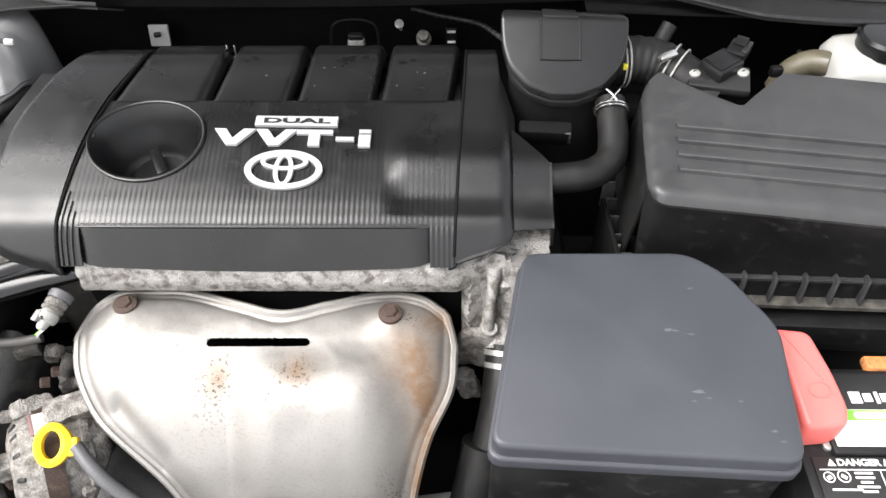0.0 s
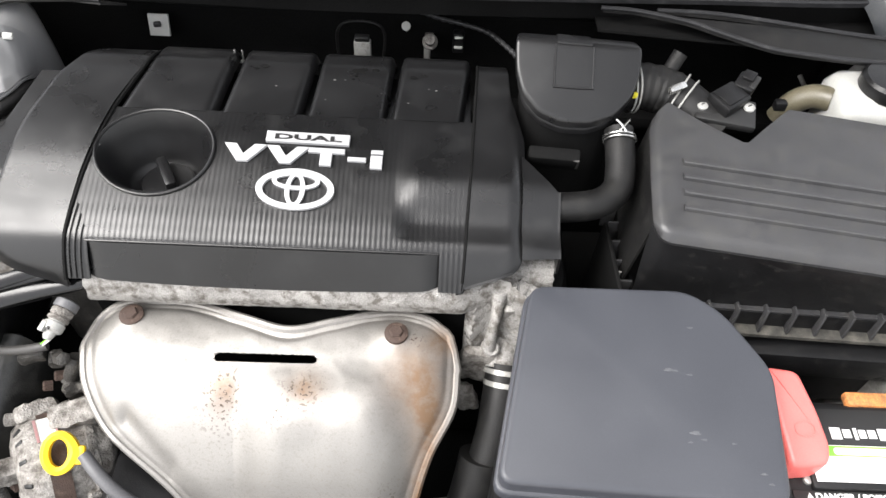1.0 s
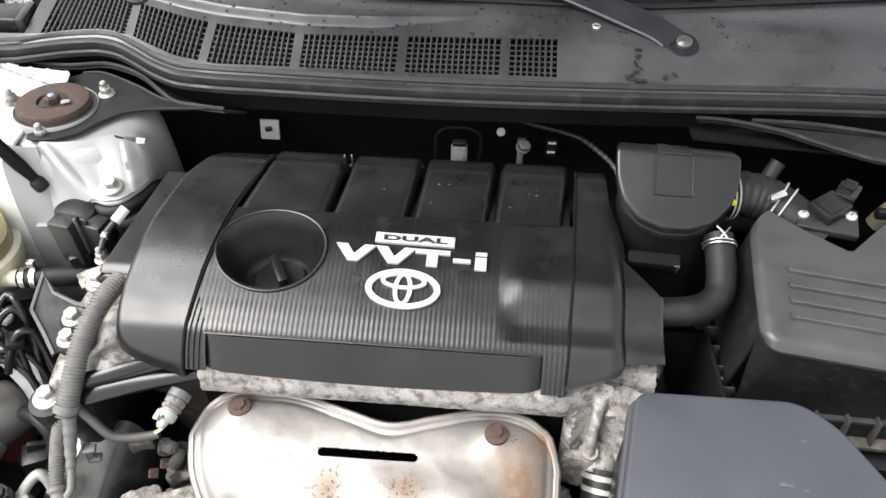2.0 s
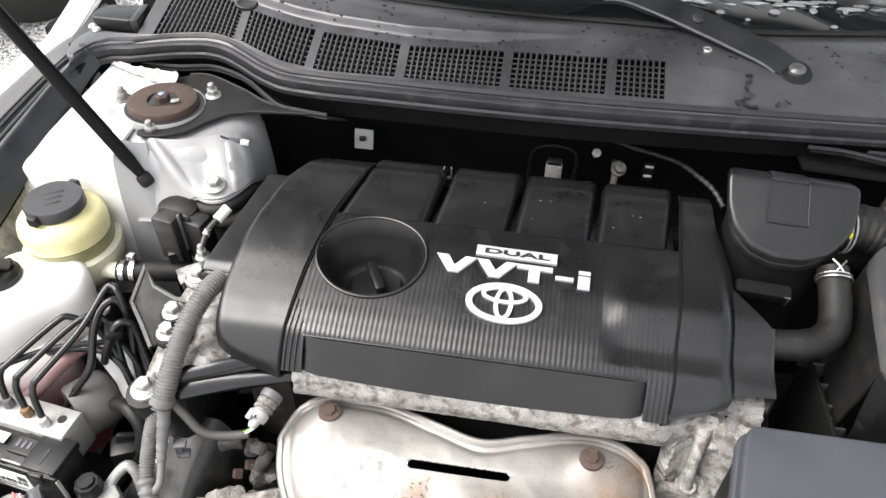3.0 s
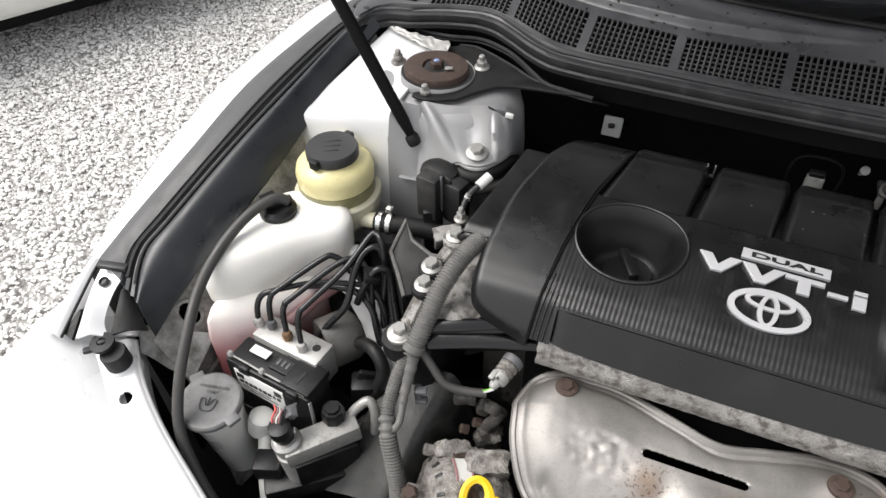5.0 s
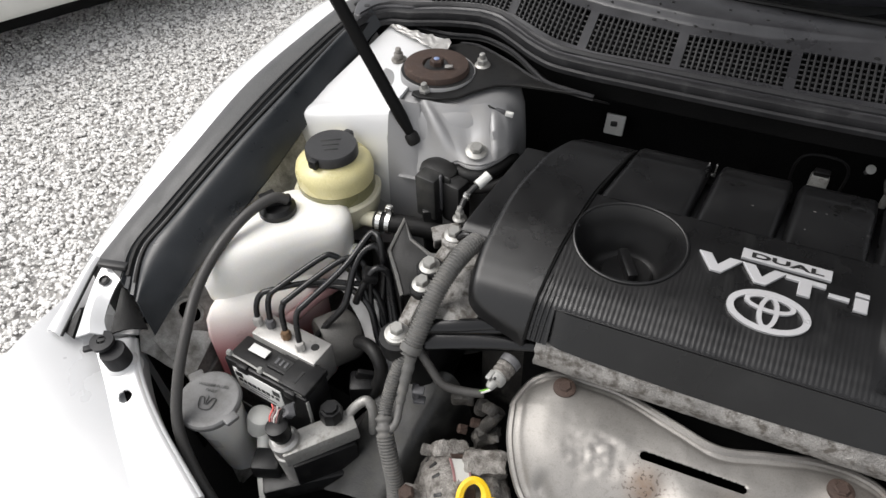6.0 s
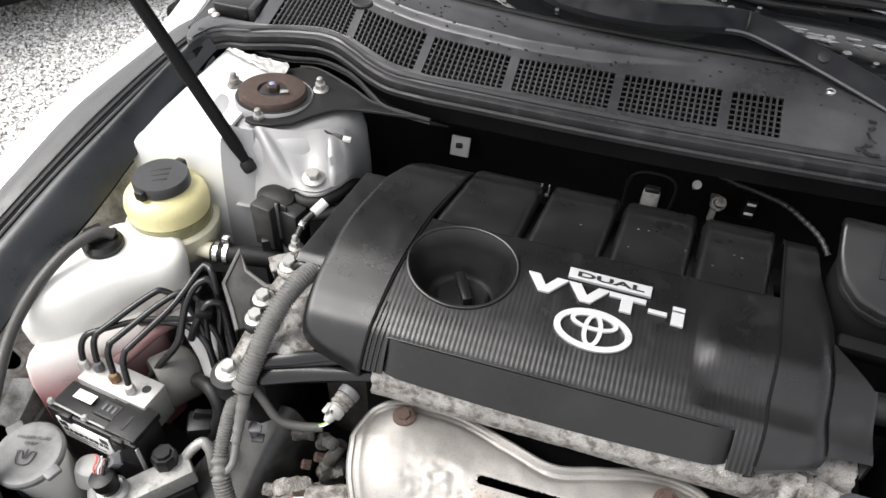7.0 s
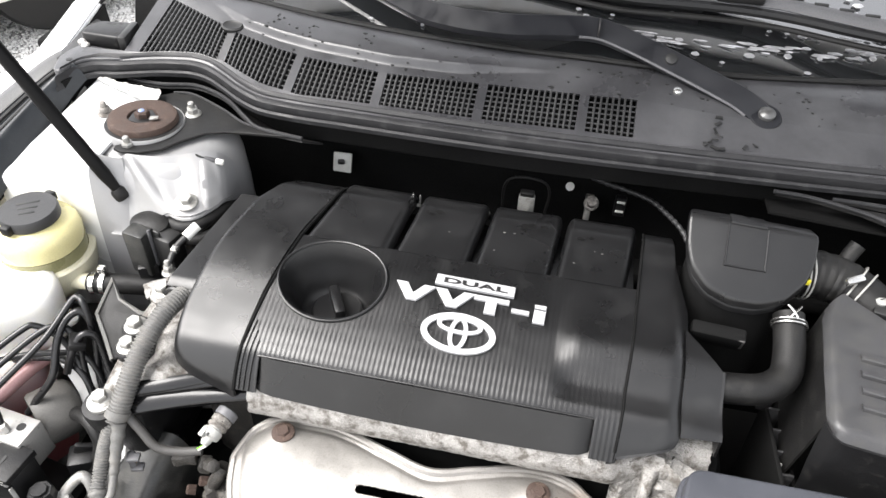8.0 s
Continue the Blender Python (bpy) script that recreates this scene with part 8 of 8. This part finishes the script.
t = lathe([(0.040, -0.06), (0.060, -0.052), (0.067, -0.045), (0.068, -0.035), (0.072, -0.033), (0.072, -0.025), (0.0675, -0.023), (0.0675, -0.010), (0.069, 0.0), (0.069, 0.012), (0.071, 0.020), (0.068, 0.030), (0.063, 0.042), (0.055, 0.050), (0.038, 0.055), (0.02, 0.056)], AC, AD, 140)
for v in t.verts:
    v.co += (v.co - AC).normalized() * (0.0030 * noise.noise(v.co * 45) + 0.0016 * noise.noise(v.co * 130))
part("housing", t, GRIMY, alt, smooth=60)
AMX = Matrix.Translation(AC) @ frame_of(AD)
for k in range(15):
    a = 2 * math.pi * (k + 0.15 * math.sin(5 * k)) / 15
    part("vent", box((0, 0, 0), (0.012, 0.0055, 0.004), 0.0015, m=AMX @ pose(0, 0, 0, 0, 0, math.degrees(a)) @ pose(0.0585, 0, 0.0450, 0, 42, 0)), INK, alt)
for k in range(8):
    a = 2 * math.pi * k / 8 + 0.3
    part("rim_lug", rough_box((0, 0, 0), (0.012, 0.010, 0.016), 0.003, (0, 0, 0), 0.002, m=AMX @ pose(0, 0, 0, 0, 0, math.degrees(a)) @ pose(0.070, 0, -0.020)), GRIMY, alt)
part("pulley_nut", lathe([(0.020, 0.052), (0.020, 0.060), (0.012, 0.064), (0.004, 0.065)], AC, AD, 6), RUST, alt, smooth=20)
up = Vector((-0.007, 0.009, 0.067))
e1 = (up - AD * up.dot(AD)).normalized()
e2 = AD.cross(e1)


def band_patch(a0, a1, s0, s1, r):
    return sheet(lambda u, v: AC + AD * (s0 + (s1 - s0) * v) + r * (math.cos(a0 + (a1 - a0) * u) * e1 + math.sin(a0 + (a1 - a0) * u) * e2), 10, 4, 0.0015)


rating = part("rating_label", band_patch(-0.25, 0.25, 0.004, 0.026, 0.0730), WHITE, alt, "worn white label with red edges")
part("red_edge", band_patch(-0.25, 0.25, 0.024, 0.0272, 0.0738), PINK, rating)
part("red_edge", band_patch(-0.25, 0.25, 0.003, 0.0055, 0.0738), PINK, rating)
part("rust_band", band_patch(0.28, 1.5, 0.0, 0.022, 0.0728), RUST, alt)
part("rust_band", band_patch(-1.5, -0.28, 0.0, 0.022, 0.0728), RUST, alt)
part("ear", rough_box((-0.520, 0.405, 0.625), (0.045, 0.03, 0.03), 0.008, (0, 20, 30), 0.003), GRIMY, alt)
part("bolt_head", lathe([(0.011, 0), (0.011, 0.010), (0.008, 0.013)], (-0.530, 0.398, 0.640), (0, -0.3, 1), 6), RUST, alt, smooth=20)
part("bracket", rough_box((-0.452, 0.472, 0.650), (0.058, 0.034, 0.026), 0.008, (15, 0, 20), 0.004, 80), GRIMY, alt)
part("bracket", rough_box((-0.505, 0.478, 0.640), (0.050, 0.022, 0.024), 0.006, (15, 10, 30), 0.004, 80), GRIMY, alt)
part("side_bolt", lathe([(0.009, 0), (0.009, 0.014), (0.006, 0.016)], (-0.528, 0.470, 0.632), (-0.85, -0.2, 0.2), 6), GRIMY, alt, smooth=20)
dip = thing("oil_dipstick", (-0.437, 0.405, 0.66), "yellow plastic oil dipstick handle", "dipstick")
DM = Matrix.Translation((-0.447, 0.416, 0.664)) @ pose(0, 0, 0, 28, 0, 6)
loops = []
for i in range(36):
    a = 2 * math.pi * i / 36
    c, s = math.cos(a), math.sin(a)
    out_r = Vector((0.0205 * c + 0.004 * max(0, c) * (1 - abs(s)), 0.0255 * s, 0))
    in_r = Vector((0.0110 * c, 0.0160 * s, 0))
    loops.append([DM @ (out_r + Vector((0, 0, -0.003))), DM @ (out_r + Vector((0, 0, 0.004))), DM @ (out_r.lerp(in_r, 0.5) + Vector((0, 0, 0.0065))), DM @ (in_r + Vector((0, 0, 0.004))), DM @ (in_r + Vector((0, 0, -0.003)))])
loops.append(loops[0])
part("ring", loft(loops, True, False), DIPY, dip, "yellow plastic ring")
part("tip", box((0, 0, 0), (0.014, 0.022, 0.008), 0.003, m=DM @ pose(0.023, -0.004, 0)), DIPY, dip)
part("guide_tube", tube([DM @ Vector((0.026, -0.004, -0.002)), (-0.385, 0.385, 0.640), (-0.33, 0.360, 0.585), (-0.30, 0.34, 0.53)], 0.008, 6, 12), GREYPLASTIC, dip)
solo("lower_guard", box((-0.36, 0.40, 0.56), (0.12, 0.10, 0.10), 0.02, (0, 20, 0)), BLACK, "black guard beside the alternator", "guard")
side = thing("side_shield", (-0.53, 0.48, 0.5), "dark grey plastic splash shield beside the engine", "shield")


def side_at(u, v):
    r = Vector((-0.541, 0.560, 0.690)).lerp(Vector((-0.582, 0.400, 0.570)), v)
    d = -0.085 + 0.115 * u
    drop = 0.28 * -d if d < 0 else 90.0 * d * d + 0.35 * d
    return r + Vector((d, 0.02 * d, -drop + 0.004 * noise.noise(r * 22 + Vector((d * 30, 0, 0)))))


part("panel", sheet(side_at, 30, 24, 0.006), SPLASH, side)
part("edge_lip", tube([side_at(w, 0.01) + Vector((0, 0, 0.002)) for w in np.linspace(0, 0.8, 6)], 0.004, 2, 8), RUBBER, side)
rail2 = thing("frame_rail_edge", (-0.65, 0.50, 0.55), "silver painted frame rail edge with a dark seam", "frame rail", kind="structure")
part("edge", box((-0.650, 0.512, 0.578), (0.14, 0.030, 0.006), 0.002, (0, -28, 55)), SILVER_SHADED, rail2)
part("seam", box((-0.640, 0.505, 0.583), (0.12, 0.006, 0.006), 0.002, (0, -28, 55)), RUBBER, rail2)

# ---- oil smudges and dust on the engine cover ----
def spots_on_cover(places, seed):
    rs = random.Random(seed)
    bm = bmesh.new()
    for x, y, r in places:
        ring = [(x + r * rs.uniform(0.5, 1.25) * math.cos(a) * 1.3, y + r * rs.uniform(0.5, 1.1) * math.sin(a) * 0.8) for a in (2 * math.pi * i / 16 for i in range(16))]
        t = slab(ring, 0.0, 0.0005, 0, 1)
        for v in t.verts:
            v.co.z += 0.8942 + 0.085 * (v.co.y - 0.854)
        tmp = bpy.data.meshes.new("tmp")
        t.to_mesh(tmp)
        t.free()
        bm.from_mesh(tmp)
        bpy.data.meshes.remove(tmp)
    return bm


SMUDGE = [(-0.122, 0.853, 0.0075), (-0.115, 0.857, 0.004), (-0.126, 0.845, 0.0028), (-0.128, 0.838, 0.0018), (-0.100, 0.856, 0.0045), (-0.245, 0.855, 0.0048), (-0.255, 0.850, 0.0028), (-0.262, 0.853, 0.0018), (-0.050, 0.846, 0.004), (-0.036, 0.850, 0.003)]
solo("oil_smudges", spots_on_cover(SMUDGE, 3), PITCH, "dark oily smudges on the black engine cover", "smudges", kind="stuff")
DUST = [(-0.138, 0.836, 0.0011), (-0.152, 0.835, 0.0013), (-0.020, 0.824, 0.0013), (-0.030, 0.826, 0.0009), (-0.16, 0.80, 0.001), (-0.225, 0.82, 0.001), (-0.055, 0.80, 0.001), (-0.09, 0.815, 0.0008)]
solo("dust_specks", spots_on_cover(DUST, 4), WRAP, "pale specks of dust on the engine cover", "dust", kind="stuff")

# ---- wiper ----
wiper = thing("wiper_arm", (0.17, 1.03, 1.02), "black windscreen wiper arm with a steel pivot nut", "wiper")
WP = [(0.184, 1.064, 0.983), (0.150, 1.078, 1.001), (0.104, 1.091, 1.015), (0.044, 1.106, 1.032), (-0.016, 1.122, 1.047), (-0.070, 1.126, 1.060), (-0.133, 1.104, 1.066), (-0.197, 1.086, 1.068), (-0.282, 1.089, 1.068), (-0.353, 1.117, 1.070), (-0.50, 1.19, 1.095)]
pts = spline(WP, 6)
loops = []
for i, p in enumerate(pts):
    d = (pts[min(i + 1, len(pts) - 1)] - pts[max(i - 1, 0)]).normalized()
    s = d.cross(Vector((0, -0.75, 1))).normalized()
    upv = s.cross(d)
    w = lerp_at([0, 4, 24, 30, 40, 60], [0.0180, 0.0175, 0.0165, 0.0170, 0.0175, 0.016], i)
    h = 0.008
    loops.append([p - s * w - upv * 0.006, p - s * w + upv * h * 0.7, p - s * w * 0.93 + upv * h, p + s * w * 0.88 + upv * h, p + s * w + upv * h * 0.75, p + s * w - upv * 0.006])
part("arm", loft(loops), ARMBLACK, wiper, "satin black arm", smooth=28)
# the lip's bright highlight is put in as a paler bar
part("arm_edge", tube([q[1] for q in loops[4:34]], 0.0022, 1, 8, smooth=False), GREYPLASTIC, wiper, "folded lower lip with its highlight in pale colour")
part("hub", lathe([(0.0225, -0.012), (0.0225, 0.010), (0.0205, 0.0130), (0.010, 0.0135)], (0.184, 1.064, 0.981), (0, -0.45, 1), 32), ARMBLACK, wiper)
part("pivot_nut", lathe([(0.0118, 0.013), (0.0118, 0.0185), (0.0078, 0.022), (0.003, 0.023)], (0.184, 1.064, 0.981), (0, -0.3, 1), 20), BARENUT, wiper)
part("hole", lathe([(0.026, -0.02), (0.030, -0.010), (0.027, -0.0085)], (0.184, 1.056, 0.978), (0, -0.3, 1), 28), INK, wiper)
part("pin", lathe([(0.0085, -0.004), (0.0085, 0.006), (0.006, 0.007)], (0.041, 1.104, 1.038), (0, -0.75, 1), 14), INK, wiper)
part("joint_line", lathe([(0.0145, -0.001), (0.0150, 0), (0.0145, 0.001)], (-0.068, 1.120, 1.066), (1, 0.02, 0), 16), INK, wiper)
def blade_line(x):
    return Vector((x, lerp_at([-0.35, -0.04, 0.11, 0.19, 0.33, 0.6], [1.235, 1.195, 1.212, 1.212, 1.178, 1.17], x), lerp_at([-0.35, -0.04, 0.33, 0.6], [1.105, 1.094, 1.084, 1.085], x)))


blade = part("blade", sheet(lambda u, v: blade_line(-0.35 + 0.95 * u) + Vector((0, -0.014 + 0.030 * v, 0.004 + 0.012 * math.sin(math.pi * v * 0.9))), 60, 8, 0.003), GREYPLASTIC, wiper, "grey blade spoiler with a row of slots")
for k in range(26):
    q = blade_line(-0.30 + 0.034 * k)
    part("slot", box(q + Vector((0, 0.006, 0.0165)), (0.020, 0.005, 0.004), 0.001), INK, blade)
part("blade_spine", tube([blade_line(x) + Vector((0, -0.016, -0.004)) for x in np.linspace(-0.35, 0.6, 16)], 0.0075, 3, 8), BLACK, blade)
part("blade_rubber", tube([blade_line(x) + Vector((0, -0.020, -0.020)) for x in np.linspace(-0.36, 0.6, 16)], 0.0045, 3, 8), RUBBER, blade)
part("blade_joint", box(blade_line(0.13) + Vector((0, 0.0, 0.014)), (0.07, 0.034, 0.020), 0.005), BLACK, blade)
flakes = bmesh.new()
for i, (x, y) in enumerate(((0.118, 1.042), (0.117, 1.030), (0.113, 1.016), (0.118, 1.008), (0.113, 1.000), (0.106, 0.994), (0.099, 0.989), (0.112, 0.985), (0.120, 0.984), (0.153, 0.993), (0.167, 0.999))):
    q = cowl_at(x, 1.0)
    e = cowl_at(x, 3.0)
    q = q.lerp(e, (y - q.y) / (e.y - q.y))
    box(q + Vector((0, 0, 0.0045)), (0.010 + 0.003 * math.sin(i), 0.0045, 0.0012), 0, (18, 0, 47 * i), flakes)
solo("leaf_bits", flakes, INK, "dark bits of leaf stuck on the wet cowl", "leaf bits", kind="stuff")
clipth = thing("cowl_clip", (0.053, 1.04, 1.02), "small bright push clip on the cowl", "clip")
part("head", lathe([(0.006, 0), (0.006, 0.004), (0.003, 0.006)], (0.053, 1.045, 1.020), (0, -0.3, 1), 16), STEEL, clipth)
CORNER = soft_outline([(-0.893, 0.996), (-0.892, 1.020), (-0.883, 1.045), (-0.846, 1.043), (-0.816, 1.033), (-0.790, 1.034), (-0.795, 1.016), (-0.845, 1.002), (-0.860, 0.986), (-0.866, 0.955), (-0.880, 0.960)], 0.006, 3)
part("corner_piece", slab(CORNER, 0.960, 0.9715, 0.003, 3), COWLP, cowl, "grey plastic corner of the cowl")
part("corner_hole", lathe([(0.005, 0), (0.005, 0.0008), (0.002, 0.001)], (-0.872, 0.992, 0.9713), (0, 0, 1), 12), INK, cowl)
HB = soft_outline([(-0.905, 1.000), (-0.912, 1.050), (-0.924, 1.118), (-0.922, 1.150), (-0.892, 1.130), (-0.80, 1.140), (-0.79, 1.03), (-0.86, 1.03)], 0.008, 3)
part("hinge_base", slab(HB, 0.950, 0.9655, 0.003, 2), INK, hood, "black hinge plate")
part("hinge_arm", slab(soft_outline([(-0.886, 1.052), (-0.818, 1.050), (-0.806, 1.070), (-0.812, 1.108), (-0.876, 1.100), (-0.890, 1.075)], 0.006, 3), 0.968, 0.988, 0.004, 3), BLACK, hood)
part("hinge_cheek", box((-0.812, 1.072, 0.978), (0.014, 0.060, 0.030), 0.004, (0, 0, 8)), INK, hood)
for q in ((-0.885, 1.050, 0.970), (-0.873, 1.040, 0.970), (-0.893, 1.098, 0.972)):
    part("hinge_screw", lathe([(0.0068, 0), (0.0068, 0.004), (0.0045, 0.006)], q, (0, -0.1, 1), 16), ALLOY, hood)
# ---- white car on the far side of the drive ----
far = thing("parked_car", (-3.3, 2.2, 0), "white car parked across the gravel", "car")
FD = Vector((0.50, 0.866, 0)).normalized()
FN = Vector((-FD.y, FD.x, 0))
F0 = Vector((-2.86, 1.90, 0))


def far_loop(s):
    return [F0 + FD * s + FN * d + Vector((0, 0, z)) for d, z in ((0.03, 0.20), (0.0, 0.23), (-0.01, 0.30), (0.02, 0.50), (0.05, 0.66), (0.18, 0.74), (1.5, 0.82), (1.5, 0.20))]


part("body", loft([far_loop(s) for s in (-2.2, -1.0, 0.0, 0.6, 1.6)]), WHITE, far)
# near-black slab puts in the dark band of shade under the car
part("underbody", box(F0 + FN * 0.75 + FD * -0.3 + Vector((0, 0, 0.17)), (3.7, 1.3, 0.10), 0.02, (0, 0, 60)), PITCH, far)
for s in (1.05, -1.45):
    wh = part("tyre", lathe([(0.20, -0.10), (0.30, -0.10), (0.315, -0.07), (0.315, 0.07), (0.30, 0.10), (0.20, 0.10)], F0 + FD * s + FN * 0.14 + Vector((0, 0, 0.315)), FN, 40), RUBBER, far)
    part("rim", lathe([(0.20, -0.09), (0.19, -0.05), (0.05, -0.04), (0.03, -0.06)], F0 + FD * s + FN * 0.14 + Vector((0, 0, 0.315)), FN, 32), ALLOY, wh)
